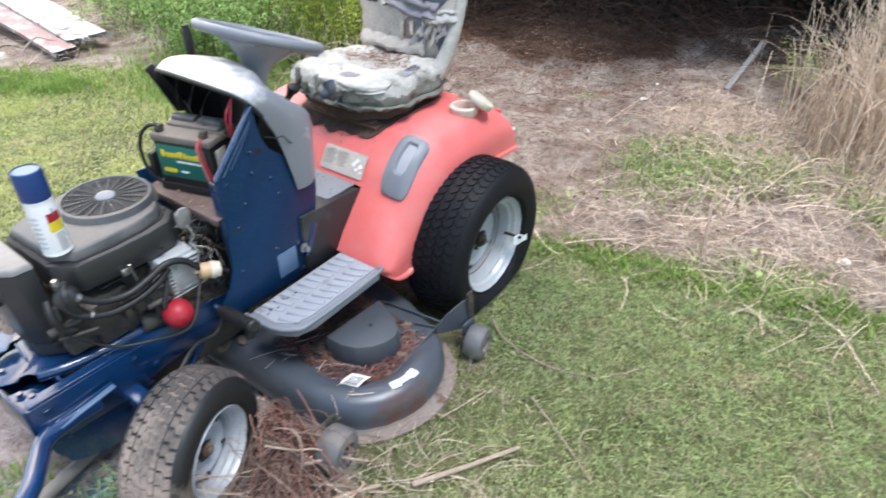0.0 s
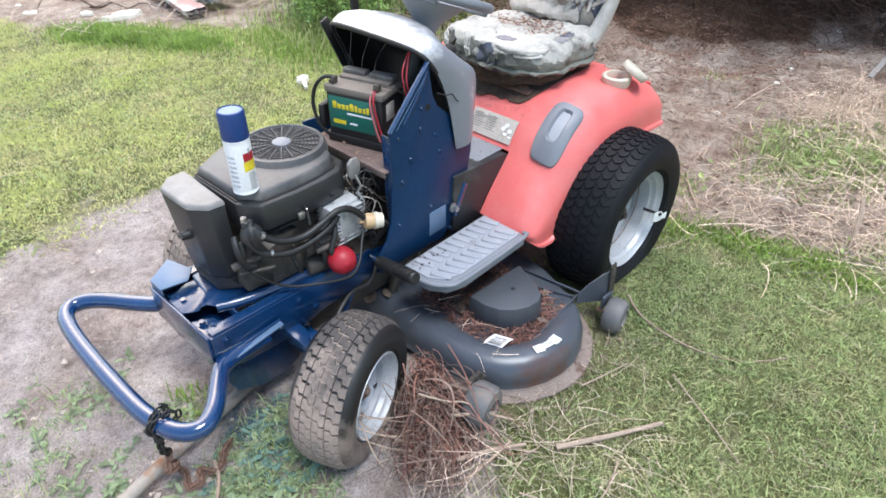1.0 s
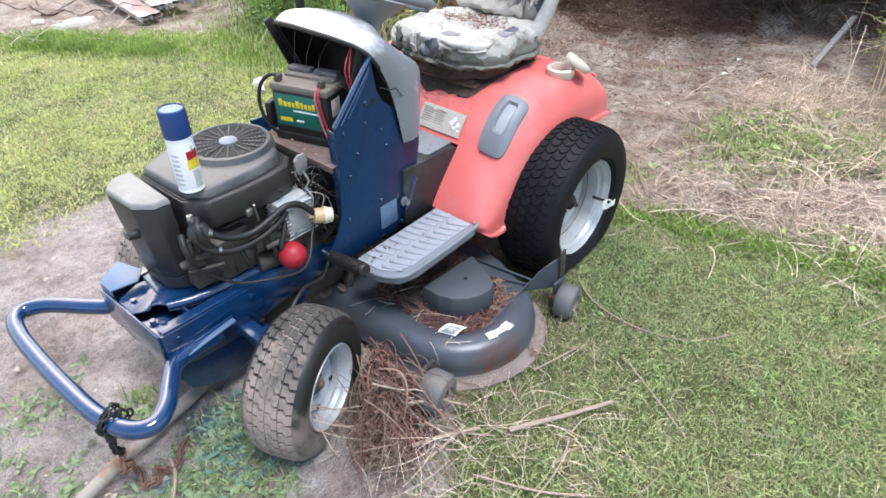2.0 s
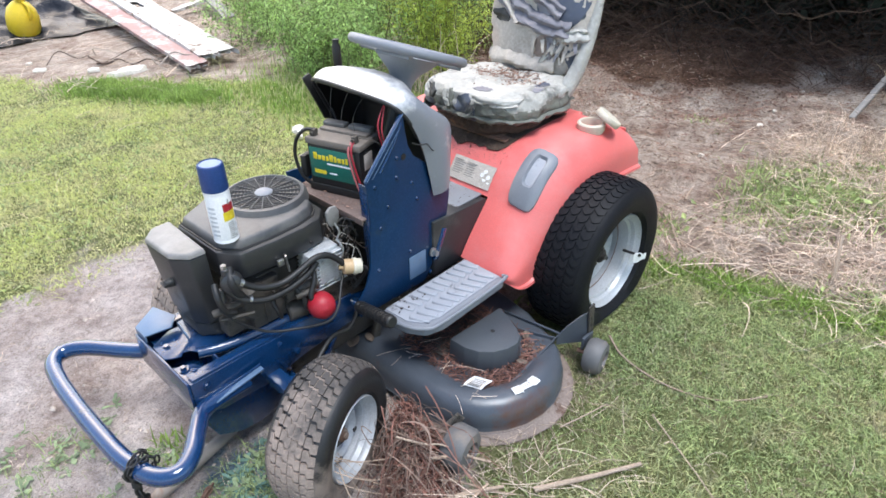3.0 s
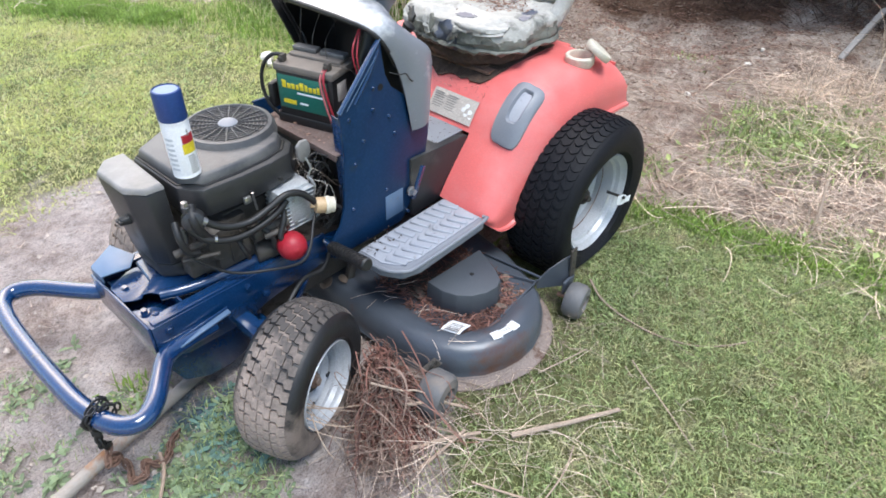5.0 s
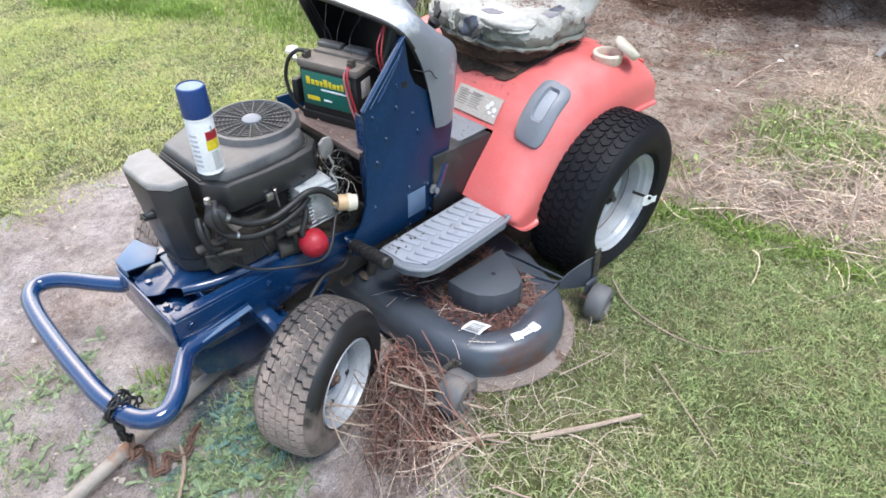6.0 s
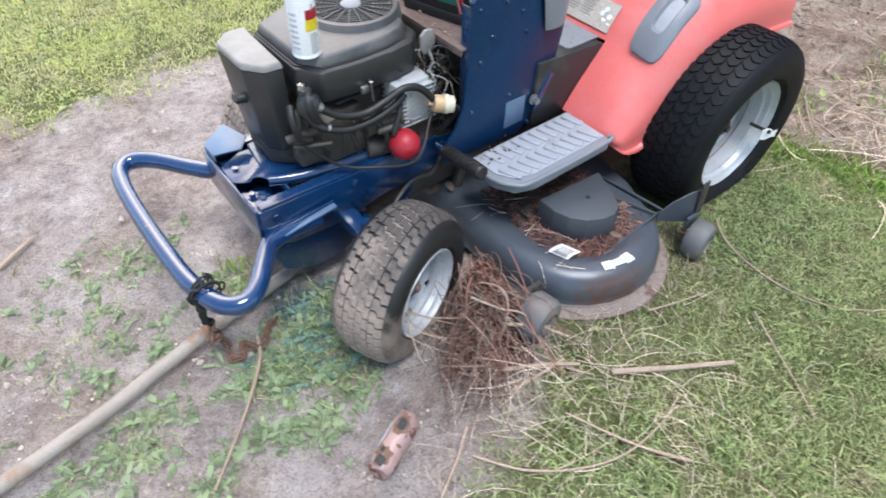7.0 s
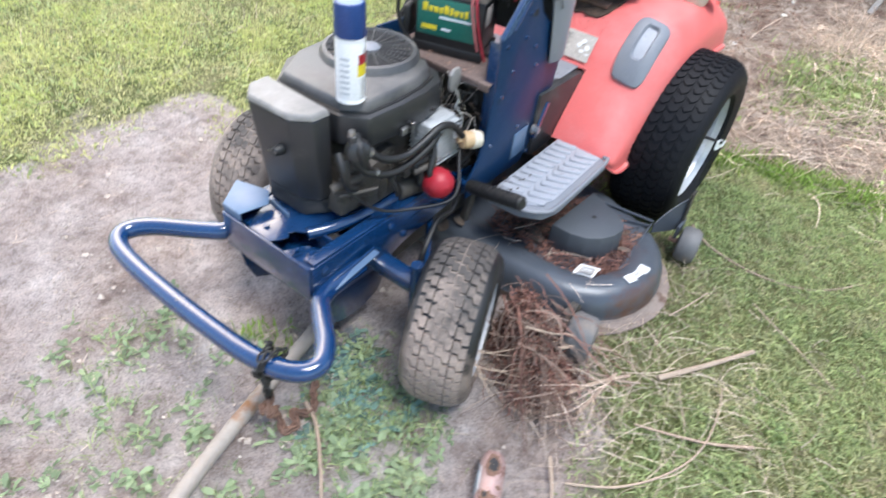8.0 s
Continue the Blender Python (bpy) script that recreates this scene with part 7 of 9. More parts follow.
solo("feed_sack", blob((0.28, -6.9, 0.18), 0.32, 0.45, 22, 8, (1.1, 0.8, 0.6)), mat("pale_sack", (0.48, 0.47, 0.45), 0.7, 0.0, (0.34, 0.33, 0.32), 8, 0.7, 0.3, 80), (0.28, -6.9, 0.0), "pale crumpled sack lying on black tarp", "sack")
post = thing("leaning_post", (-2.62, 0.76, 0.02), "grey weathered post leaning out of dry weeds", "post")
part("post_shaft", box((-2.90, 0.787, 0.155), (0.62, 0.036, 0.030), 0.006, Matrix.Rotation(radians(-5), 3, "Z") @ Matrix.Rotation(radians(17), 3, "Y")), WOOD, post)

# ---- plants and litter ----
def bare_stuff(name, verts, faces, m, smooth=False):
    ob = mesh_stuff(name, verts, faces, m, "", "", smooth)
    return ob


def blade_arrays(xy, length, width, lean, rng, base_z=None):
    """Tapered, bent blades: five corners and three triangles each."""
    n = len(xy)
    z = ground_z(xy[:, 0], xy[:, 1]) if base_z is None else base_z
    base = np.column_stack([xy, z - 0.004])
    a = rng.uniform(0, 2 * np.pi, n)
    side = np.column_stack([np.cos(a), np.sin(a), np.zeros(n)]) * (width * 0.5)[:, None]
    b = rng.uniform(0, 2 * np.pi, n)
    tip_dir = np.column_stack([np.cos(b), np.sin(b), np.zeros(n)]) * (np.abs(rng.normal(0, 1, n)) * lean * length)[:, None]
    mid = base + tip_dir * 0.30 + np.column_stack([np.zeros((n, 2)), length * 0.55])
    tip = base + tip_dir + np.column_stack([np.zeros((n, 2)), length * np.clip(1 - 0.25 * np.hypot(tip_dir[:, 0], tip_dir[:, 1]) / length, 0.3, 1)])
    verts = np.stack([base - side, base + side, mid - side * 0.8, mid + side * 0.8, tip], 1).reshape(-1, 3)
    k = 5 * np.arange(n)[:, None]
    faces = np.concatenate([k + [0, 1, 3], k + [0, 3, 2], k + [2, 3, 4]], 1).reshape(-1, 3)
    return verts, faces


def strand_arrays(p0, p1, p2, r0, r1, segs=5, sides=3):
    """Thin round stalks along bent lines from p0 by p1 to p2."""
    n = len(p0)
    t = np.linspace(0, 1, segs + 1)[None, :, None]
    c = (1 - t) ** 2 * p0[:, None] + 2 * t * (1 - t) * p1[:, None] + t ** 2 * p2[:, None]
    d = p2 - p0
    d /= np.linalg.norm(d, axis=1, keepdims=True) + 1e-9
    ref = np.where(np.abs(d[:, 2:3]) > 0.8, [[1.0, 0, 0]], [[0, 0, 1.0]])
    u = np.cross(d, ref)
    u /= np.linalg.norm(u, axis=1, keepdims=True) + 1e-9
    v = np.cross(d, u)
    r = r0[:, None] + (r1 - r0)[:, None] * np.linspace(0, 1, segs + 1)[None]
    ang = 2 * np.pi * np.arange(sides) / sides
    ring = np.cos(ang)[None, :, None] * u[:, None] + np.sin(ang)[None, :, None] * v[:, None]
    verts = (c[:, :, None] + r[:, :, None, None] * ring[:, None]).reshape(-1, 3)
    per = (segs + 1) * sides
    s, k = np.meshgrid(np.arange(segs), np.arange(sides), indexing="ij")
    a = s * sides + k
    b = s * sides + (k + 1) % sides
    quad = np.stack([a, b, b + sides, a + sides], -1).reshape(-1, 4)
    faces = (per * np.arange(n)[:, None, None] + quad[None]).reshape(-1, 4)
    return verts, faces


def leaf_arrays(c, size, rng, flat=0.0, slim=0.45):
    """Small folded leaves at places c; flat 1 lays them level."""
    n = len(c)
    d = rng.normal(0, 1, (n, 3))
    d[:, 2] *= 1 - flat
    d /= np.linalg.norm(d, axis=1, keepdims=True) + 1e-9
    s = rng.normal(0, 1, (n, 3))
    s[:, 2] *= 1 - flat
    s -= d * (s * d).sum(1, keepdims=True)
    s /= np.linalg.norm(s, axis=1, keepdims=True) + 1e-9
    f = np.cross(d, s)
    z = size[:, None]
    verts = np.stack([c - d * z * 0.5, c + s * z * slim * 0.5 + f * z * 0.08, c + d * z * 0.5, c - s * z * slim * 0.5 + f * z * 0.08], 1).reshape(-1, 3)
    k = 4 * np.arange(n)[:, None]
    return verts, np.concatenate([k + [0, 1, 2, 3]], 1)


def pick(n, x0, x1, y0, y1, keep, rng):
    xy = np.column_stack([rng.uniform(x0, x1, n), rng.uniform(y0, y1, n)])
    return xy[rng.uniform(0, 1, n) < keep(xy[:, 0], xy[:, 1])]


def lawn_density(x, y):
    bare, litter, _ = lawn_edges(x, y)
    patch = 0.5 * patchy(x, y, 0.31, 1) + 0.3 * patchy(x, y, 0.11, 2) + 0.2 * patchy(x, y, 0.04, 3)
    worn = np.clip((np.hypot(x - 0.60, y - 0.48) - 0.30) / 0.30, 0.2, 1)  # thin where the mower deck has lain
    return np.clip((1 - bare) * (1 - litter) * np.clip(0.10 + 1.6 * patch, 0.15, 1) * worn, 0, 1)


def under_tractor(x, y):
    return (np.abs(x - 0.05) < 0.22) & (np.abs(np.abs(y) - 0.48) < 0.10) | ((x > 0.24) & (x < 0.84) & (np.abs(y) < 0.55))


r = np.random.default_rng(11)


def close_lawn(x, y):
    """1 over the lawn beside the tractor, fading out over a hand's width to a metre at its borders."""
    fade = lambda v, w: np.clip(v / w, 0, 1)  # noqa: E731
    return fade(x + 1.1, 0.2) * fade(2.1 - x, 0.5) * fade(y - 0.30, 0.1) * fade(2.9 - y, 0.7)


def tufts(x, y):
    """How thickly the blades stand: tight tufts a thumb wide with gaps between."""
    return np.clip(2.4 * (0.6 * patchy(x, y, 0.035, 71) + 0.4 * patchy(x, y, 0.09, 72)) - 0.45, 0.12, 1)


xy = pick(420000, -1.1, 2.1, 0.30, 2.9, lambda x, y: lawn_density(x, y) * ~under_tractor(x, y) * close_lawn(x, y) * tufts(x, y), r)
n = len(xy)
tall = 0.55 + 0.9 * patchy(xy[:, 0], xy[:, 1], 0.05, 73)
mesh_stuff("lawn_grass", *blade_arrays(xy, r.uniform(0.011, 0.027, n) * tall, r.uniform(0.0032, 0.0068, n), 1.2, r), GRASS, "short mown green lawn with thin yellowish patches", "grass")
xy = pick(70000, -1.1, 2.1, 0.30, 2.9, lambda x, y: lawn_density(x, y) * ~under_tractor(x, y) * close_lawn(x, y) * np.clip(2.2 * patchy(x, y, 0.35, 7) - 0.6, 0.05, 1), r)
n = len(xy)
mesh_stuff("dry_grass", *blade_arrays(xy, r.uniform(0.010, 0.028, n), r.uniform(0.002, 0.0040, n), 1.3, r), GRASS_DRY, "yellowed blades among the short lawn", "grass")
xy = pick(430000, -1.3, 3.6, -5.8, -0.4, lambda x, y: lawn_density(x, y) * (y < -0.4) * np.clip(2.3 * (0.3 * patchy(x, y, 0.06, 74) + 0.7 * patchy(x, y, 0.16, 75)) - 0.25, 0.2, 1), r)
n = len(xy)
mesh_stuff("lawn_grass", *blade_arrays(xy, r.uniform(0.011, 0.027, n) * (0.6 + 0.8 * patchy(xy[:, 0], xy[:, 1], 0.10, 76)), r.uniform(0.0045, 0.009, n), 1.3, r), LAWN_PALE, "short mown lawn behind the tractor", "grass")
xy = pick(120000, -1.3, 3.6, -5.8, -0.4, lambda x, y: lawn_density(x, y) * (y < -0.4) * np.clip(2.4 * patchy(x, y, 0.5, 9) - 0.5, 0.08, 1), r)
n = len(xy)
mesh_stuff("dry_grass", *blade_arrays(xy, r.uniform(0.012, 0.030, n), r.uniform(0.004, 0.007, n), 1.4, r), GRASS_DRY, "yellowed blades in the lawn behind the tractor", "grass")
for x0, x1, y0, y1, k in ((-2.2, 5.0, 0.3, 6.0, 110000), (-1.3, 5.0, -8.0, -0.4, 60000)):
    xy = pick(k, x0, x1, y0, y1, lambda x, y: lawn_density(x, y) * (1 - close_lawn(x, y)) * np.exp(-np.clip(np.hypot(x - 0.6, y - 0.2) - 2.8, 0, 9) * 0.5), r)
    n = len(xy)
    mesh_stuff("lawn_grass", *blade_arrays(xy, r.uniform(0.015, 0.034, n), r.uniform(0.009, 0.018, n), 1.4, r), GRASS, "short mown lawn around the tractor", "grass")
# longer fringe: lawn edge along the litter, tuft in front of the boards, round the tyres
fr = []
xy = pick(9000, -0.75, -0.30, 0.5, 2.3, lambda x, y: np.exp(-((x + 0.43 + 0.24 * np.clip(y - 0.6, 0, 9)) / 0.08) ** 2) * np.clip(2.6 * patchy(x, y, 0.16, 12) - 0.8, 0, 1), r)
fr.append((xy, 0.03, 0.075))
u = np.clip(r.normal(r.choice([0.1, 0.35, 0.5, 0.75, 0.95], 9000), 0.09), -0.08, 1.08)
fr.append((np.column_stack([0.295 - 0.525 * u + r.normal(0, 0.08, 9000), -3.70 + 0.86 * u + r.normal(0, 0.12, 9000)]), 0.02, 0.085))
xy = np.column_stack([r.normal(-0.62, 0.16, 1500), r.normal(-2.35, 0.30, 1500)])
fr.append((xy, 0.03, 0.10))
xy = np.column_stack([r.normal(1.42, 0.035, 110), r.normal(-0.01, 0.045, 110)])
fr.append((xy, 0.015, 0.05))
for xy, lo, hi in fr:
    n = len(xy)
    mesh_stuff("tall_grass", *blade_arrays(xy, r.uniform(lo, hi, n) * (0.5 + patchy(xy[:, 0], xy[:, 1], 0.08, 91)), r.uniform(0.004, 0.009, n), 0.9, r), FRESH, "longer unmown grass fringe", "grass")

# broad-leaved weeds in the trampled soil
WEEDS = [(1.36, 0.24, 0.10, 260), (1.37, 0.38, 0.09, 330), (1.46, 0.36, 0.07, 150), (1.55, 0.33, 0.05, 60), (1.80, 0.28, 0.08, 120), (1.86, 0.34, 0.06, 80), (1.79, -0.11, 0.09, 80), (1.53, 0.50, 0.05, 70), (2.0, 0.34, 0.07, 110), (1.58, -0.28, 0.06, 60), (1.72, -0.27, 0.10, 90),
         (1.73, 0.50, 0.06, 60), (1.45, 0.53, 0.05, 50), (1.66, 0.02, 0.09, 50), (1.88, 0.02, 0.10, 70), (1.28, 0.22, 0.06, 90), (1.44, -0.02, 0.05, 40), (1.62, 0.46, 0.04, 40), (1.95, -0.2, 0.12, 60), (1.32, 0.48, 0.04, 40), (2.1, 0.6, 0.1, 90), (1.9, 0.62, 0.08, 60)]
clear = lambda q: np.abs(q[:, 1] - (0.072 + 0.228 * (q[:, 0] - 1.30))) > 0.035  # noqa: E731


def rosette_arrays(xy, size, rng, leaves=9):
    """Low weeds: lance-shaped leaves spread round a crown, rising and drooping at the tips."""
    n = len(xy) * leaves
    c = np.repeat(np.column_stack([xy, ground_z(xy[:, 0], xy[:, 1])]), leaves, 0) + rng.normal(0, 0.006, (n, 3)) * [1, 1, 0.3]
    ln = np.repeat(size, leaves) * rng.uniform(0.45, 1.1, n)
    a, rise = rng.uniform(0, 2 * np.pi, n), rng.uniform(0.1, 0.75, n)
    d = np.column_stack([np.cos(a), np.sin(a), np.zeros(n)])
    s = np.column_stack([-np.sin(a), np.cos(a), np.zeros(n)]) * (ln * rng.uniform(0.13, 0.23, n))[:, None]
    up_ = np.array([[0, 0, 1.0]])
    q1 = c + d * (0.45 * ln)[:, None] + up_ * (0.45 * ln * rise)[:, None]
    q2 = c + d * (0.78 * ln)[:, None] + up_ * (0.62 * ln * rise)[:, None]
    tip = c + d * ln[:, None] + up_ * (0.50 * ln * rise)[:, None]
    keel = up_ * (0.05 * ln)[:, None]
    verts = np.stack([c + up_ * 0.004, q1 - s + keel, q1 + s + keel, q2 - 0.8 * s + keel, q2 + 0.8 * s + keel, tip], 1).reshape(-1, 3)
    k = 6 * np.arange(n)[:, None]
    return verts, np.concatenate([k + [0, 2, 1], k + [1, 2, 4], k + [1, 4, 3], k + [3, 4, 5]], 1).reshape(-1, 3)


xy = np.concatenate([np.column_stack([r.normal(x, s * 0.75, k // 5 + 1), r.normal(y, s * 0.75, k // 5 + 1)]) for x, y, s, k in WEEDS])
xy = xy[clear(xy)]
tinted = r.uniform(0, 1, len(xy)) < 0.75 * np.exp(-((xy[:, 0] - 1.32) / 0.14) ** 2 - ((xy[:, 1] - 0.20) / 0.17) ** 2)
mesh_stuff("weeds", *rosette_arrays(xy[~tinted], r.uniform(0.012, 0.040, (~tinted).sum()), r), WEED, "low broad-leaved green weeds in bare soil", "weeds")
mesh_stuff("weeds", *rosette_arrays(xy[tinted], r.uniform(0.014, 0.040, tinted.sum()), r), mat("overspray_weed_leaf", (0.10, 0.185, 0.155), 0.5, 0.0, (0.19, 0.29, 0.24), 9, 0.7, 0.1, 120, island=0.45, leafy=0.35, spec=0.3), "weeds dusted with blue paint beside the front wheel", "weeds")
xy = np.concatenate([np.column_stack([r.normal(x, s * 0.8, k), r.normal(y, s * 0.8, k)]) for x, y, s, k in WEEDS])
xy = xy[clear(xy)]
n = len(xy)
mesh_stuff("weed_grass", *blade_arrays(xy, r.uniform(0.015, 0.05, n), r.uniform(0.002, 0.004, n), 0.9, r), GRASS, "thin grass among the weeds", "grass")

# straw and twigs scattered on soil and lawn
def lying(n, x0, x1, y0, y1, keep, lo, hi, rad, rng, lift=0.006):
    xy = pick(n, x0, x1, y0, y1, keep, rng)
    n = len(xy)
    a, ln = rng.uniform(0, 2 * np.pi, n), rng.uniform(lo, hi, n)
    d = np.column_stack([np.cos(a), np.sin(a)]) * ln[:, None] * 0.5
    z = ground_z(xy[:, 0], xy[:, 1]) + lift
    p0 = np.column_stack([xy - d, z + rng.uniform(0, lift, n)])
    p2 = np.column_stack([xy + d, z + rng.uniform(0, lift * 2, n)])
    bend = np.column_stack([-d[:, 1], d[:, 0]]) * rng.normal(0, 0.35, n)[:, None]
    p1 = np.column_stack([xy + bend, z + rng.uniform(0, lift * 3, n)])
    rr = rng.uniform(rad * 0.6, rad * 1.3, n)
    return strand_arrays(p0, p1, p2, rr, rr * 0.6, 4)


soil_keep = lambda x, y: np.clip(lawn_edges(x, y)[0], 0, 1) * 0.8 + 0.05  # noqa: E731
mesh_stuff("straw_bits", *lying(1200, 0.6, 2.6, -1.3, 1.4, soil_keep, 0.010, 0.055, 0.0008, r), STRAW, "scattered straw on trampled soil", "straw")
mesh_stuff("straw_bits", *lying(230, 0.5, 1.45, 0.55, 1.25, lambda x, y: np.exp(-((x - 0.98) ** 2 + (y - 0.86) ** 2) / 0.10), 0.05, 0.22, 0.0009, r, 0.010), STRAW, "long dry stalks strewn by the brush heap", "straw")
mesh_stuff("straw_bits", *lying(260, -0.6, 1.6, 0.7, 2.2, lambda x, y: 0.5 + 0 * x, 0.02, 0.13, 0.0010, r, 0.018), STRAW, "single dry stalks on the lawn", "straw")
mesh_stuff("straw_bits", *lying(260, -0.6, 2.6, -3.6, -1.2, lambda x, y: 0.5 + 0 * x, 0.04, 0.2, 0.0015, r, 0.022), STRAW, "dry stalks on the lawn behind", "straw")
on_lawn = lambda x, y: np.clip((1 - lawn_edges(x, y)[0]) * (1 - lawn_edges(x, y)[1]), 0, 1) * (0.25 + 1.1 * patchy(x, y, 0.22, 31)) * ~under_tractor(x, y)  # noqa: E731
mesh_stuff("thatch", *lying(8000, -0.7, 1.7, 0.45, 2.3, on_lawn, 0.008, 0.040, 0.0007, r, 0.006), GRASS_DRY, "dead thatch lying between the blades", "grass")
mesh_stuff("thatch", *lying(7000, -0.7, 1.7, 0.45, 2.3, lambda x, y: on_lawn(x, y) * np.clip(1.8 * patchy(x, y, 0.3, 33) - 0.4, 0, 1), 0.010, 0.035, 0.0008, r, 0.006), TWIG, "brown dead stems lying in the lawn", "grass")
mesh_stuff("straw_bits", *lying(360, 0.35, 1.35, 0.62, 1.25, lambda x, y: np.exp(-((x - 0.85) ** 2 + (y - 0.82) ** 2) / 0.09), 0.04, 0.20, 0.0009, r, 0.012), STRAW, "long dry stalks strewn before the mower deck", "straw")
mesh_stuff("straw_bits", *lying(500, 0.15, 0.95, 0.60, 0.98, lambda x, y: np.exp(-((np.hypot(x - 0.56, y - 0.46) - 0.33) / 0.07) ** 2), 0.015, 0.08, 0.0009, r, 0.010), TWIG, "brown stems along the deck's edge", "straw")
lit = lambda x, y: lawn_edges(x, y)[1]  # noqa: E731
mesh_stuff("leaf_litter", *lying(5000, -4.2, -0.35, -2.2, 2.6, lit, 0.02, 0.12, 0.0016, r, 0.010), NEEDLE, "brown needles and broken twigs on bare ground", "litter")
mesh_stuff("straw_bits", *lying(3200, -2.6, -0.40, 0.2, 2.8, lambda x, y: lit(x, y) * np.clip(1.1 * (y - 0.45), 0.03, 1) * (0.25 + 1.3 * patchy(x, y, 0.25, 6)), 0.03, 0.18, 0.0014, r, 0.020), STRAW, "tangle of flattened dry stalks", "straw")
mesh_stuff("straw_bits", *lying(420, -1.6, 0.6, -6.5, -3.2, lit, 0.05, 0.5, 0.0022, r, 0.03), STRAW, "dead brush round the boards", "litter")
xy = pick(90000, -4.4, -0.40, -2.4, 2.4, lambda x, y: lit(x, y) * np.clip(0.05 + 0.9 * np.clip(-1.5 - x, 0, 1) * np.clip(0.55 - 0.8 * y, 0.12, 1) * (0.3 + 1.2 * patchy(x, y, 0.3, 5)), 0, 1), r)
c = np.column_stack([xy, ground_z(xy[:, 0], xy[:, 1]) + r.uniform(0.004, 0.02, len(xy))])
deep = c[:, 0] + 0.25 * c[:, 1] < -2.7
# darker copy of NEEDLE that paints in the shade under the trees
NEEDLE_SHADED = mat("shaded_brown_leaves", (0.15, 0.075, 0.046), 0.85, 0.0, (0.08, 0.04, 0.026), 8, 0.7, 0.1, 150, island=0.55)
mesh_stuff("leaf_litter", *leaf_arrays(c[~deep], r.uniform(0.010, 0.030, (~deep).sum()), r, 0.7, 0.4), NEEDLE, "dead brown leaves on bare ground", "litter")
mesh_stuff("leaf_litter", *leaf_arrays(c[deep], r.uniform(0.010, 0.030, deep.sum()), r, 0.7, 0.4), NEEDLE_SHADED, "damp brown leaves under the dark trees", "litter")


for x0, x1, y0, y1, k in ((-1.15, -0.45, 0.55, 2.0, 1700), (-2.4, -1.5, 0.55, 1.5, 2200)):
    mesh_stuff("straw_mat", *lying(k, x0, x1, y0, y1, lambda x, y: lit(x, y) * np.clip(1.9 * patchy(x, y, 0.2, 41) - 0.35, 0, 1), 0.04, 0.16, 0.0012, r, 0.030), STRAW, "mat of flattened dry straw", "straw")
# long curled stalks thrown over the weeds and the mound
for k, cx, cy, sx, sy, hi in ((420, -1.85, 0.95, 0.30, 0.20, 0.10), (300, -1.35, 1.15, 0.28, 0.28, 0.08), (200, -0.75, 1.25, 0.16, 0.40, 0.05), (120, -2.1, 1.30, 0.2, 0.2, 0.16)):
    p0 = np.column_stack([r.normal(cx, sx, k), r.normal(cy, sy, k), np.zeros(k)])
    a, ln = r.uniform(0, 6.28, k), r.uniform(0.08, 0.34, k)
    p2 = p0 + np.column_stack([np.cos(a) * ln, np.sin(a) * ln, np.zeros(k)])
    p1 = (p0 + p2) / 2 + np.column_stack([r.normal(0, 0.05, k), r.normal(0, 0.05, k), np.zeros(k)])
    for q, lift in ((p0, 0.03), (p1, hi), (p2, 0.05)):
        q[:, 2] = ground_z(q[:, 0], q[:, 1]) + r.uniform(0.01, lift, k)
    rr = r.uniform(0.0010, 0.0026, k)
    mesh_stuff("straw_bits", *strand_arrays(p0, p1, p2, rr, rr * 0.6, 6), STRAW, "long curled dry stalks thrown over the weeds", "straw")
# crumbs of soil and bits of bark on the bare ground
both = lambda x, y: np.clip(lawn_edges(x, y)[0] * 0.55 + lawn_edges(x, y)[1], 0, 1)  # noqa: E731
xy = np.concatenate([pick(26000, 0.7, 2.4, -1.4, 1.3, lambda x, y: both(x, y) * np.clip(1.8 * patchy(x, y, 0.13, 21) - 0.5, 0, 1), r), pick(1600, -3.2, -0.4, -1.0, 1.7, lambda x, y: both(x, y) * np.clip(1.8 * patchy(x, y, 0.2, 22) - 0.4, 0, 1), r)])
n = len(xy)
c = np.column_stack([xy, ground_z(xy[:, 0], xy[:, 1]) + 0.003])
size = r.uniform(0.002, 0.006, n) * np.where(r.uniform(0, 1, n) < 0.08, 2.2, 1.0) 
corner = np.array([[1, 0, 0], [0, 1, 0], [-1, 0, 0], [0, -1, 0], [0, 0, 0.8], [0, 0, -0.6]])
verts = (c[:, None] + corner[None] * size[:, None, None] * r.uniform(0.5, 1.3, (n, 6, 1))).reshape(-1, 3)
tri = np.array([[0, 1, 4], [1, 2, 4], [2, 3, 4], [3, 0, 4], [1, 0, 5], [2, 1, 5], [3, 2, 5], [0, 3, 5]])
mesh_stuff("soil_crumbs", verts, (6 * np.arange(n)[:, None, None] + tri[None]).reshape(-1, 3), mat("soil_crumb", (0.50, 0.425, 0.37), 0.95, 0.0, (0.34, 0.275, 0.23), 9, 0.8, 0.3, 90, island=0.3), "crumbs of dry trampled soil", "soil")
xy = pick(2600, -3.0, -0.4, -1.2, 1.4, lit, r)
c = np.column_stack([xy, ground_z(xy[:, 0], xy[:, 1]) + r.uniform(0.004, 0.014, len(xy))])
mesh_stuff("bark_bits", *leaf_arrays(c, r.uniform(0.02, 0.06, len(c)), r, 0.85, 0.22), TWIG, "broken bark and wood bits on bare ground", "litter")


c = np.column_stack([r.uniform(0.645, 0.788, 90), r.uniform(-0.13, 0.19, 90), r.uniform(0.612, 0.616, 90)])
mesh_stuff("leaf_litter", *leaf_arrays(c, r.uniform(0.005, 0.014, 90), r, 0.9, 0.5), NEEDLE, "crumbled leaves lying in the battery tray", "litter")


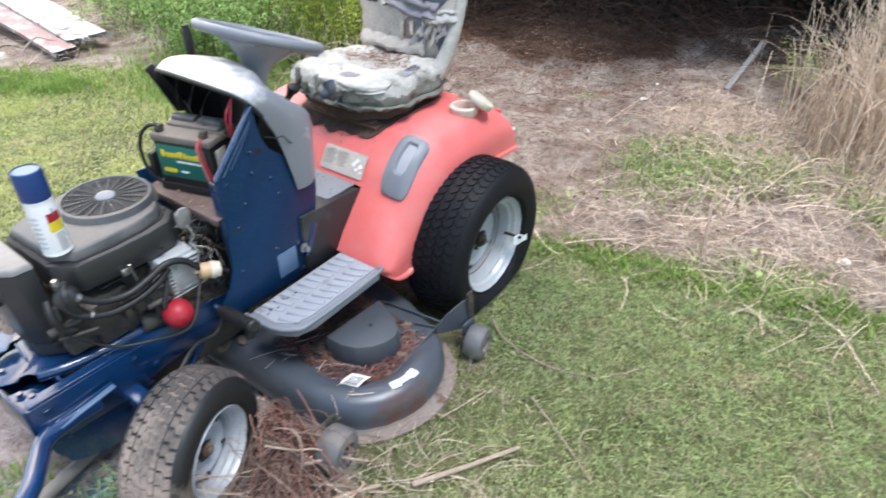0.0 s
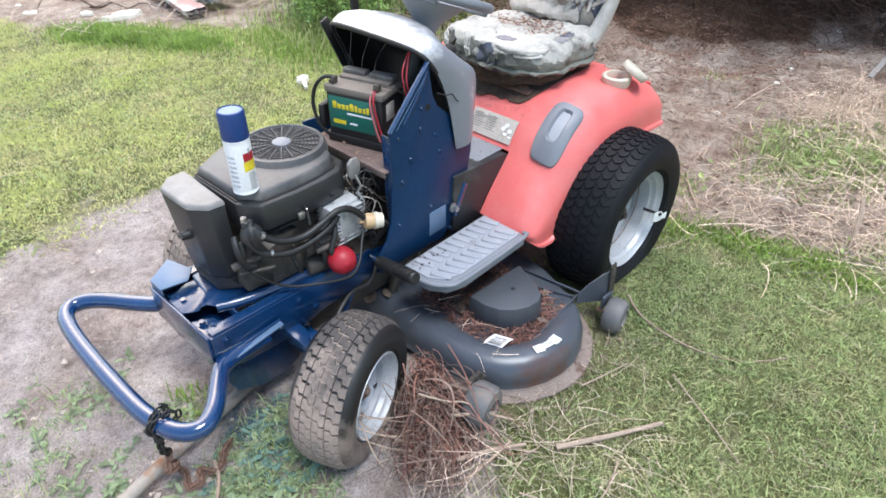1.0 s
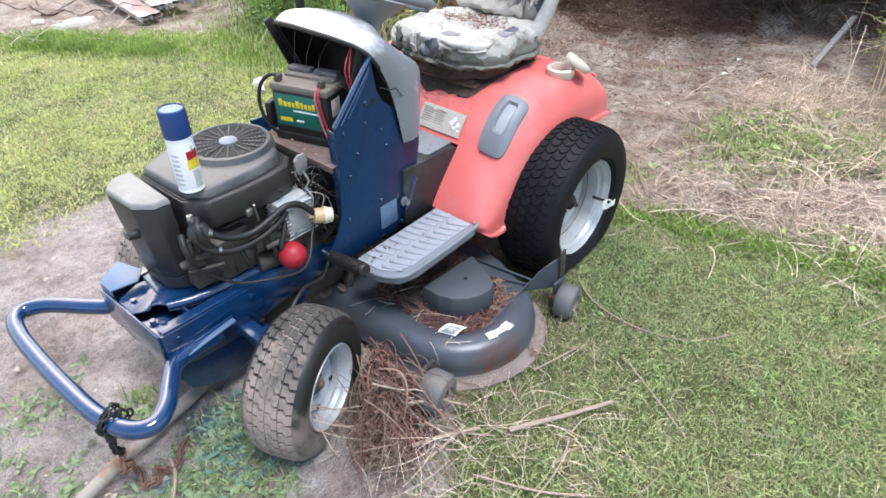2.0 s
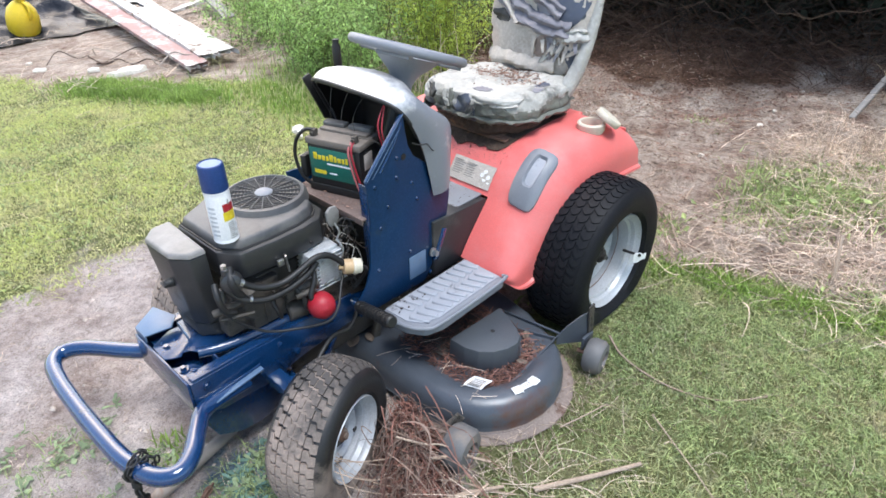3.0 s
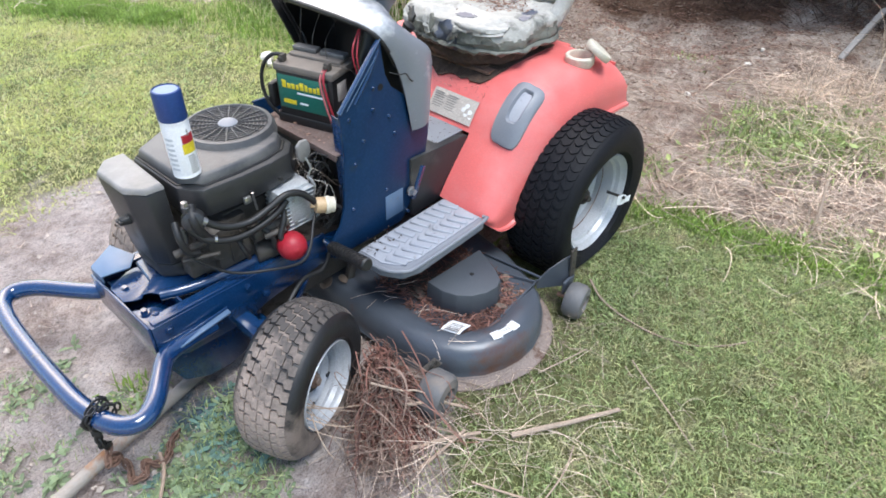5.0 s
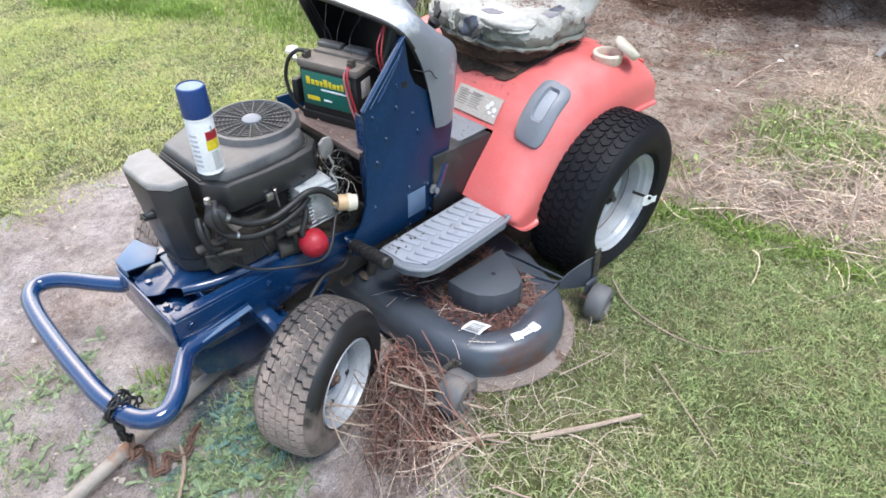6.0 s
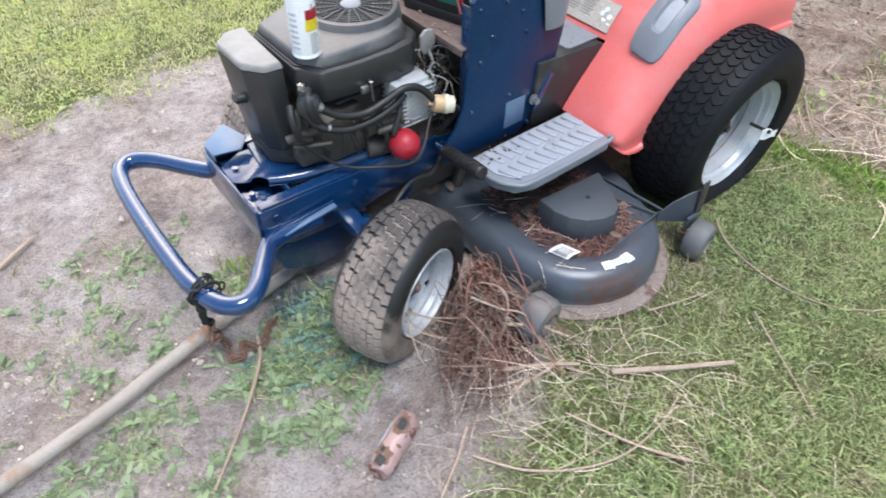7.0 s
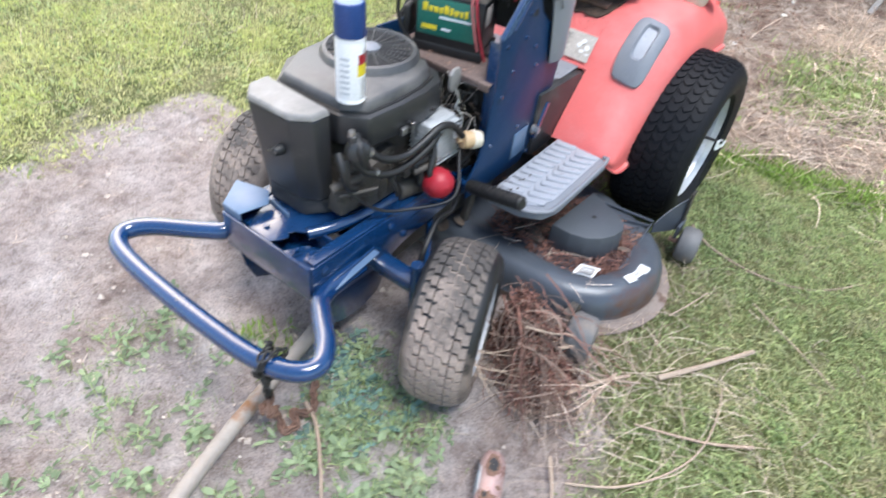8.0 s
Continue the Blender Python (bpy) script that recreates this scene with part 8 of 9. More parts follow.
# standing dry weeds at the edge of the lawn
def standing(n, cx, cy, sx, sy, lo, hi, rad, lean, rng):
    xy = np.column_stack([rng.normal(cx, sx, n), rng.normal(cy, sy, n)])
    z = ground_z(xy[:, 0], xy[:, 1])
    ln = rng.uniform(lo, hi, n)
    a = rng.uniform(0, 2 * np.pi, n)
    k = np.minimum(np.abs(rng.normal(0, lean, n)), 1.25)
    p0 = np.column_stack([xy, z - 0.01])
    p1 = p0 + np.column_stack([np.cos(a) * k * ln * 0.25, np.sin(a) * k * ln * 0.25, ln * 0.65])
    p2 = p0 + np.column_stack([np.cos(a) * k * ln, np.sin(a) * k * ln, ln * np.clip(1 - 0.7 * k, -0.0, 1)])
    p2[:, 2] = np.maximum(p2[:, 2], z + 0.02)
    rr = rng.uniform(rad * 0.6, rad * 1.3, n)
    return strand_arrays(p0, p1, p2, rr, rr * 0.45, 6)


REEDS = [(110, -0.85, 1.15, 0.13, 0.24, 0.06, 0.20, 0.0018, 1.3), (300, -1.75, 1.12, 0.25, 0.22, 0.08, 0.24, 0.0019, 1.3), (220, -1.60, 1.75, 0.22, 0.18, 0.15, 0.45, 0.0022, 0.9), (1150, -2.20, 1.72, 0.20, 0.22, 0.35, 1.05, 0.0027, 0.4),
         (90, -0.92, 1.75, 0.14, 0.25, 0.08, 0.25, 0.0018, 1.0), (420, -1.95, 0.84, 0.18, 0.13, 0.06, 0.22, 0.0018, 1.2), (120, -2.75, 1.45, 0.15, 0.12, 0.3, 0.9, 0.0026, 0.5)]
for q in REEDS:
    mesh_stuff("dry_weeds", *standing(*q, r), REED, "tall bleached dry weeds leaning every way", "dry weeds")
GREENS = [(420, -1.20, 0.72, 0.12, 0.08, 0.02, 0.06), (1500, -1.40, 0.88, 0.18, 0.15, 0.03, 0.09), (1300, -1.66, 1.10, 0.17, 0.16, 0.04, 0.10), (420, -1.45, 1.75, 0.07, 0.08, 0.03, 0.10), (420, -1.75, 1.40, 0.16, 0.15, 0.04, 0.12), (260, -0.72, 0.46, 0.08, 0.06, 0.015, 0.04), (34, -2.05, 0.10, 0.08, 0.08, 0.02, 0.05), (700, -0.75, 1.45, 0.07, 0.12, 0.03, 0.08)]
for k, x, y, sx, sy, lo, hi in GREENS:
    xy = np.column_stack([r.normal(x, sx, k), r.normal(y, sy, k)])
    mesh_stuff("green_weeds", *blade_arrays(xy, r.uniform(lo, hi, k), r.uniform(0.004, 0.010, k), 1.0, r), WEED_BRIGHT, "fresh green weeds among dry stalks", "weeds")
c = np.concatenate([np.column_stack([r.normal(x, sx, k // 16), r.normal(y, sy, k // 16), r.uniform(0.2, 1.0, k // 16) * hi * 0.8]) for k, x, y, sx, sy, lo, hi in GREENS])
c[:, 2] += ground_z(c[:, 0], c[:, 1])
mesh_stuff("broad_leaves", *leaf_arrays(c, r.uniform(0.018, 0.055, len(c)), r, 0.5, 0.55), WEED_BRIGHT, "broad bright green weed leaves", "weeds")

# heap of dry brush between the front wheel and the mower deck
n = 3900
t = r.uniform(0, 1, n) ** 1.2
w = r.normal(0, 1, n)
wide = 0.026 + 0.008 * t
root = np.column_stack([0.930 + 0.125 * t + wide * w, 0.480 + 0.185 * t - 0.6 * wide * w, np.zeros(n)])
crest = (0.165 - 0.135 * t) * np.exp(-(w / 1.2) ** 2)
root[:, 2] = crest * np.sqrt(r.uniform(0.02, 1, n)) + 0.006
a = np.where(r.uniform(0, 1, n) < 0.40, r.normal(0.95, 0.5, n), r.uniform(0, 2 * np.pi, n))
ln = r.uniform(0.02, 0.09, n)
d = np.column_stack([np.cos(a) * ln, np.sin(a) * ln, r.normal(-0.02, 0.030, n)])
p0, p2 = root - d * 0.5, root + d * 0.5
mid = root + r.normal(0, 0.034, (n, 3))
for q in (p0, mid, p2):
    q[:, 2] = np.maximum(q[:, 2], 0.004)
rr = r.uniform(0.0007, 0.0026, n) * np.where(r.uniform(0, 1, n) < 0.05, 2.0, 1.0)
mesh_stuff("brush_heap", *strand_arrays(p0, mid, p2, rr, rr * 0.7, 5), RED_TWIG, "heap of red-brown dry twigs against the mower deck", "brush")
# broad flat stems arching over the top of the heap
n = 26
t = r.uniform(0, 1, n)
p0 = np.column_stack([0.915 + 0.05 * t + r.normal(0, 0.02, n), 0.475 + 0.03 * t + r.normal(0, 0.015, n), r.uniform(0.10, 0.15, n)])
p2 = np.column_stack([r.normal(1.0, 0.04, n), r.normal(0.57, 0.035, n), r.uniform(0.02, 0.09, n)])
mid = (p0 + p2) / 2 + r.normal(0, 0.03, (n, 3)) + [0, 0, 0.075]
rr = r.uniform(0.0025, 0.0048, n)
mesh_stuff("brush_heap", *strand_arrays(p0, mid, p2, rr, rr * 0.5, 9), GREY_STALK, "broad grey stems arching over the brush heap", "brush")
# greyer, thinner stalks at the foot of the heap
n = 300
t = r.uniform(0.3, 0.8, n)
root = np.column_stack([0.935 + 0.20 * t + r.normal(0, 0.035, n), 0.480 + 0.26 * t + r.normal(0, 0.04, n), (0.06 - 0.045 * t) * r.uniform(0.2, 1.0, n)])
a = r.uniform(0, 2 * np.pi, n)
ln = r.uniform(0.03, 0.11, n)
d = np.column_stack([np.cos(a) * ln, np.sin(a) * ln, r.normal(-0.01, 0.02, n)])
p0, p2 = root - d * 0.5, root + d * 0.5
mid = root + r.normal(0, 0.018, (n, 3))
for q in (p0, mid, p2):
    q[:, 2] = np.maximum(q[:, 2], 0.005)
rr = r.uniform(0.0007, 0.002, n)
mesh_stuff("brush_heap", *strand_arrays(p0, mid, p2, rr, rr * 0.6, 5), GREY_STALK, "grey-brown stalks strewn at the foot of the brush heap", "brush")
n = 260
t = r.uniform(0, 1, n)
root = np.column_stack([0.945 + 0.17 * t + r.normal(0, 0.035, n), 0.470 + 0.24 * t + r.normal(0, 0.03, n), (0.15 - 0.10 * t) * r.uniform(0.3, 1.1, n)])
a = r.uniform(0, 2 * np.pi, n)
ln = r.uniform(0.04, 0.11, n)
d = np.column_stack([np.cos(a) * ln, np.sin(a) * ln, r.normal(-0.02, 0.03, n)])
p0, p2 = root - d * 0.5, root + d * 0.5
mid = root + r.normal(0, 0.045, (n, 3)) + [0, 0, 0.03]
for q in (p0, mid, p2):
    q[:, 2] = np.maximum(q[:, 2], 0.006)
rr = r.uniform(0.0007, 0.0018, n)
mesh_stuff("brush_heap", *strand_arrays(p0, mid, p2, rr, rr * 0.6, 7), GREY_STALK, "curled grey-brown stalks tangled over the brush heap", "brush")
n = 9
p0 = np.column_stack([r.normal(1.195, 0.012, n), r.normal(0.470, 0.01, n), r.normal(0.165, 0.016, n)])
p2 = np.column_stack([r.normal(1.06, 0.04, n), r.normal(0.58, 0.03, n), r.uniform(0.03, 0.12, n)])
mid = (p0 + p2) / 2 + r.normal(0, 0.030, (n, 3)) + [0, 0.015, 0.012]
rr = r.uniform(0.0008, 0.002, n)
mesh_stuff("brush_heap", *strand_arrays(p0, mid, p2, rr, rr * 0.6, 6), TWIG, "stalks caught in the front wheel's hub", "brush")
n = 60
p0 = np.column_stack([r.normal(1.0, 0.07, n), r.normal(0.62, 0.07, n), r.uniform(0.01, 0.08, n)])
a, ln = r.normal(1.1, 1.0, n), r.uniform(0.07, 0.24, n)
p2 = p0 + np.column_stack([np.cos(a) * ln, np.sin(a) * ln, r.normal(-0.03, 0.03, n)])
p2[:, 2] = np.maximum(p2[:, 2], 0.008)
mid = (p0 + p2) / 2 + r.normal(0, 0.03, (n, 3)) + [0, 0, 0.02]
mid[:, 2] = np.maximum(mid[:, 2], 0.01)
rr = r.uniform(0.0007, 0.0013, n)
mesh_stuff("brush_heap", *strand_arrays(p0, mid, p2, rr, rr * 0.6, 6), STRAW, "pale stalks strewn from the brush heap", "brush")
for n, m, rad, label in ((30, RED_TWIG, 0.0036, "thick red-brown stems drooping from the brush heap"), (34, GREY_STALK, 0.0026, "grey-brown stems drooping from the brush heap")):
    t = r.uniform(0, 1, n)
    p0 = np.column_stack([0.925 + 0.08 * t + r.normal(0, 0.04, n), 0.475 + 0.10 * t + r.normal(0, 0.025, n), r.uniform(0.11, 0.20, n) - 0.06 * t])
    a, ln = r.normal(0.95, 0.55, n), r.uniform(0.10, 0.30, n)
    p2 = p0 + np.column_stack([np.cos(a) * ln, np.sin(a) * ln, np.zeros(n)])
    p2[:, 2] = r.uniform(0.006, 0.05, n)
    mid = (p0 + p2) / 2 + r.normal(0, 0.070, (n, 3)) + [0, 0, 0.03]
    mid[:, 2] = np.maximum(mid[:, 2], 0.012)
    rr = r.uniform(0.4, 1.0, n) * rad
    mesh_stuff("brush_heap", *strand_arrays(p0, mid, p2, rr, rr * 0.6, 7), m, label, "brush")
# needles and leaves lying in the deck, on the seat and on the footboard
n = 4200
xy = np.column_stack([r.uniform(0.30, 0.78, n), r.uniform(0.20, 0.66, n)])
keep = (np.hypot(xy[:, 0] - 0.56, xy[:, 1] - 0.46) < 0.175) & ~((np.hypot((xy[:, 0] - 0.52) / 0.13, (xy[:, 1] - 0.418) / 0.145) < 1) & (xy[:, 1] > 0.41)) | (xy[:, 1] < 0.40) & (xy[:, 0] > 0.36) & (xy[:, 0] < 0.69)
xy = xy[keep]
n = len(xy)
a, ln = r.uniform(0, 6.28, n), r.uniform(0.008, 0.045, n)
d = np.column_stack([np.cos(a) * ln, np.sin(a) * ln, r.uniform(-0.006, 0.012, n)])
p0 = np.column_stack([xy, r.uniform(0.099, 0.112, n)])
rr = r.uniform(0.0006, 0.0015, n)
mesh_stuff("leaf_litter", *strand_arrays(p0, p0 + d * 0.5 + [0, 0, 0.004], p0 + d, rr, rr, 3), RED_TWIG, "red-brown needles lying in the mower deck", "litter")
n = 14
p0 = np.column_stack([r.uniform(0.62, 0.80, n), r.uniform(0.25, 0.62, n), np.full(n, 0.133)])
a, ln = r.uniform(0, 6.28, n), r.uniform(0.04, 0.12, n)
p2 = p0 + np.column_stack([np.cos(a) * ln, np.sin(a) * ln, np.zeros(n)])
rr = r.uniform(0.0005, 0.001, n)
mesh_stuff("straw_bits", *strand_arrays(p0, (p0 + p2) / 2 + r.normal(0, 0.01, (n, 3)) * [1, 1, 0.2], p2, rr, rr, 4), STRAW, "single dry stalks lying on the mower deck", "straw")
c = np.column_stack([r.normal(0.46, 0.045, 90), r.normal(0.575, 0.018, 90), r.uniform(0.100, 0.112, 90)])
mesh_stuff("leaf_litter", *leaf_arrays(c, r.uniform(0.010, 0.024, 90), r, 0.5, 0.5), NEEDLE, "curled dead leaves lying in the mower deck", "litter")
c = np.column_stack([r.normal(-0.13, 0.055, 700), r.normal(0.00, 0.070, 700), np.zeros(700)])
c[:, 2] = [seat_pad.facing(2, x + 0.080, y, 0.003).z for x, y, _ in c]
mesh_stuff("leaf_litter", *leaf_arrays(c, r.uniform(0.006, 0.020, 700), r, 0.85, 0.3), NEEDLE, "dead leaves lying on the torn seat", "litter")
c = np.column_stack([r.uniform(0.64, 0.77, 36), r.uniform(0.225, 0.30, 36), r.uniform(0.304, 0.312, 36)])
mesh_stuff("leaf_litter", *leaf_arrays(c, r.uniform(0.005, 0.014, 36), r, 0.7, 0.5), BARE, "crumbled leaves lying on the footboard", "litter")
u = r.uniform(0.02, 0.20, 2600)
c = np.column_stack([0.20 - u, r.uniform(-0.20, 0.235, 2600), np.interp(u, [0.0, 0.05, 0.125, 0.20], [0.5445, 0.5955, 0.6315, 0.6385])])
c = c[(np.abs(c[:, 1]) < 0.21) & (r.uniform(0, 1, 2600) < np.clip(5 * u - 0.05 + 0.5 * patchy(c[:, 0], c[:, 1], 0.05, 81), 0, 1))]
mesh_stuff("leaf_litter", *leaf_arrays(c + [0, 0, 0.003], r.uniform(0.003, 0.008, len(c)), r, 0.85, 0.4), NEEDLE, "brown crumbled leaves on the deck before the seat", "litter")
c = np.column_stack([r.uniform(0.26, 0.44, 60), r.uniform(0.02, 0.19, 60), r.uniform(0.4805, 0.483, 60)])
mesh_stuff("leaf_litter", *leaf_arrays(c, r.uniform(0.003, 0.009, 60), r, 0.95, 0.5), BARE, "dark crumbs lying on the console", "litter")
c = np.column_stack([r.uniform(-0.25, 0.10, 260), r.uniform(-0.15, 0.17, 260), r.uniform(0.632, 0.655, 260)])
mesh_stuff("leaf_litter", *leaf_arrays(c, r.uniform(0.008, 0.022, 260), r, 0.7, 0.5), FOAM, "dead leaves lying under the seat", "litter")


# ---- shrubs, thicket and trees ----
def shrub(place, spread, height, stems, leaves, m, rng, label):
    x, y = place
    th = thing("shrub", (x, y, float(ground_z(x, y))), label, "shrub", "shrubs behind the tractor")
    b = np.column_stack([rng.normal(x, spread * 0.35, stems), rng.normal(y, spread * 0.35, stems), np.zeros(stems)])
    b[:, 2] = ground_z(b[:, 0], b[:, 1])
    a = rng.uniform(0, 6.28, stems)
    k, ln = rng.uniform(0.1, 0.9, stems), rng.uniform(0.5, 1.0, stems) * height
    p1 = b + np.column_stack([np.cos(a) * k * spread * 0.25, np.sin(a) * k * spread * 0.25, ln * 0.6])
    p2 = b + np.column_stack([np.cos(a) * k * spread, np.sin(a) * k * spread, ln])
    rr = rng.uniform(0.002, 0.005, stems)
    v, f = strand_arrays(b, p1, p2, rr, rr * 0.3, 6)
    ob = bare_stuff("stem", v - np.array(th.location), f, STEM)
    ob.parent = th
    leaves = int(leaves * 1.7)
    w = rng.integers(0, stems, leaves)
    t = rng.uniform(0.12, 1.05, leaves)[:, None]
    c = (1 - t) ** 2 * b[w] + 2 * t * (1 - t) * p1[w] + t ** 2 * p2[w]
    twig = rng.integers(0, leaves // 14 + 1, leaves)
    c = c[twig] + rng.normal(0, 0.048, (leaves, 3))
    v, f = leaf_arrays(c, rng.uniform(0.014, 0.046, leaves), rng, 0.15, 0.36)
    ob = bare_stuff("foliage", v - np.array(th.location), f, m)
    ob.parent = th
    return th


FALLEN = mat("brown_dead_branch", (0.17, 0.105, 0.068), 0.85, 0.0, (0.08, 0.047, 0.03), 14, 0.7, 0.3, 120)
STEM = mat("green_stem", (0.17, 0.19, 0.075), 0.7, 0.0, (0.22, 0.17, 0.10), 9, 0.7, 0.1, 120, island=0.4)
LEAF_YELLOW = mat("yellow_green_leaf", (0.52, 0.58, 0.13), 0.5, 0.0, (0.40, 0.50, 0.12), 5, 0.7, 0.05, 120, island=0.4, leafy=0.5, spec=0.3)
r2 = np.random.default_rng(21)
for x, y, sp, hh, st, lv, m in ((-1.05, -2.62, 0.35, 0.70, 50, 3800, LEAF), (-1.25, -2.15, 0.45, 0.85, 60, 5000, LEAF), (-1.7, -2.9, 0.6, 1.2, 80, 8000, LEAF), (-1.55, -1.75, 0.35, 0.95, 45, 4200, LEAF_YELLOW), (-2.2, -2.2, 0.6, 1.3, 80, 7000, LEAF), (-1.5, -3.8, 0.55, 0.8, 60, 6000, LEAF),
                             (-2.6, -3.4, 0.7, 1.3, 70, 6000, LEAF), (-2.1, -4.8, 0.7, 0.9, 60, 5000, LEAF), (-3.0, 2.3, 0.45, 1.3, 50, 4000, LEAF), (-2.85, 1.16, 0.16, 0.36, 8, 150, LEAF_YELLOW)):
    shrub((x, y), sp, hh, st, lv, m, r2, "fresh green small-leaved wild shrub" if m is LEAF else "low yellow-green small-leaved wild shrub")

# long grass and dry stalks at the foot of the shrubs
k = 3400
xy = np.column_stack([r2.normal(-1.06, 0.20, k), r2.normal(-2.15, 0.40, k)])
mesh_stuff("tall_grass", *blade_arrays(xy, r2.uniform(0.03, 0.15, k), r2.uniform(0.004, 0.008, k), 0.7, r2), FRESH, "long soft grass at the foot of the shrubs", "grass")
k = 900
xy = np.column_stack([r2.normal(-0.92, 0.20, k), r2.normal(-2.15, 0.45, k)])
mesh_stuff("dry_grass", *blade_arrays(xy, r2.uniform(0.05, 0.22, k), r2.uniform(0.003, 0.006, k), 0.9, r2), GRASS_DRY, "yellowed long grass before the shrubs", "grass")
mesh_stuff("dry_weeds", *standing(46, -1.35, -1.62, 0.10, 0.10, 0.25, 0.62, 0.003, 0.8, r2), REED, "bleached dead stalks before the shrubs", "dry weeds")
mesh_stuff("dry_weeds", *standing(120, -1.75, -3.85, 0.35, 0.45, 0.15, 0.5, 0.004, 1.1, r2), REED, "bleached dead brush behind the boards", "dry weeds")

# bare tangled branches in the dark under the trees
n = 520
p0 = np.column_stack([r2.uniform(-5.8, -3.7, n), r2.uniform(-3.2, 3.2, n), np.zeros(n)])
p0[:, 2] = np.abs(r2.normal(0, 0.5, n))
a, ln = r2.uniform(0, 6.28, n), r2.uniform(0.3, 1.5, n)
p2 = p0 + np.column_stack([np.cos(a) * ln, np.sin(a) * ln, r2.normal(0.1, 0.45, n)])
p2[:, 0] = np.minimum(p2[:, 0], -2.9)
p2[:, 2] = np.maximum(p2[:, 2], 0.03)
p1 = (p0 + p2) / 2 + r2.normal(0, 0.18, (n, 3))
p1[:, 2] = np.maximum(p1[:, 2], 0.05)
rr = r2.uniform(0.002, 0.008, n)
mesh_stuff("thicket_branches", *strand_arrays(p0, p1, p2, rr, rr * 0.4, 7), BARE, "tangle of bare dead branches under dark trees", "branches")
n = 1700
p0 = np.column_stack([r2.uniform(-4.9, -3.0, n), r2.uniform(-2.4, 1.4, n), np.zeros(n)])
p0[:, 2] = ground_z(p0[:, 0], p0[:, 1]) + np.abs(r2.normal(0, 0.06, n))
a, ln = r2.uniform(0, 6.28, n), r2.uniform(0.1, 0.6, n)
p2 = p0 + np.column_stack([np.cos(a) * ln, np.sin(a) * ln, np.abs(r2.normal(0, 0.16, n))])
p1 = (p0 + p2) / 2 + np.abs(r2.normal(0, 0.06, (n, 3)))
rr = r2.uniform(0.0012, 0.0035, n)
# twigs coloured dark to stand for the shade they lie in
mesh_stuff("dead_brush", *strand_arrays(p0, p1, p2, rr, rr * 0.4, 4), mat("shaded_dead_twig", (0.10, 0.052, 0.032), 0.9, 0.0, (0.035, 0.019, 0.012), 8, 0.7, 0.1, 150, island=0.6), "low dead brush at the foot of the thicket", "brush")
for k in range(40):
    x, y = r2.uniform(-4.4, -3.2), r2.uniform(-2.3, 2.0)
    a, ln = r2.uniform(0, 6.28), r2.uniform(0.6, 1.6)
    z = float(ground_z(x, y))
    pts = [Vector((x, y, z + r2.uniform(0.0, 0.55)))]
    for _ in range(11):
        a += r2.normal(0, 0.42)
        q = pts[-1] + Vector((math.cos(a), math.sin(a), r2.normal(0.0, 0.45))) * ln / 11
        q.x = min(q.x, -3.0)
        q.z = max(q.z, float(ground_z(q.x, q.y)) + 0.012)
        pts.append(q)
    rad = r2.uniform(0.002, 0.006) * (1.5 if k % 6 == 0 else 1)
    line_thing("fallen_branch", pts, rad, FALLEN, "bare brown dead branch lying at the thicket's edge", "branch", rad * 0.4, 2, 6, "fallen branches")
n = 46000
c = np.column_stack([r2.uniform(-7.5, -4.3, n), r2.uniform(-7.0, 5.0, n), 3.0 * r2.uniform(0.0, 1, n) ** 1.5])
mesh_stuff("undergrowth", *leaf_arrays(c, r2.uniform(0.06, 0.15, n), r2, 0.1, 0.55), LEAF_SHADED, "dark evergreen undergrowth beneath trees", "undergrowth")


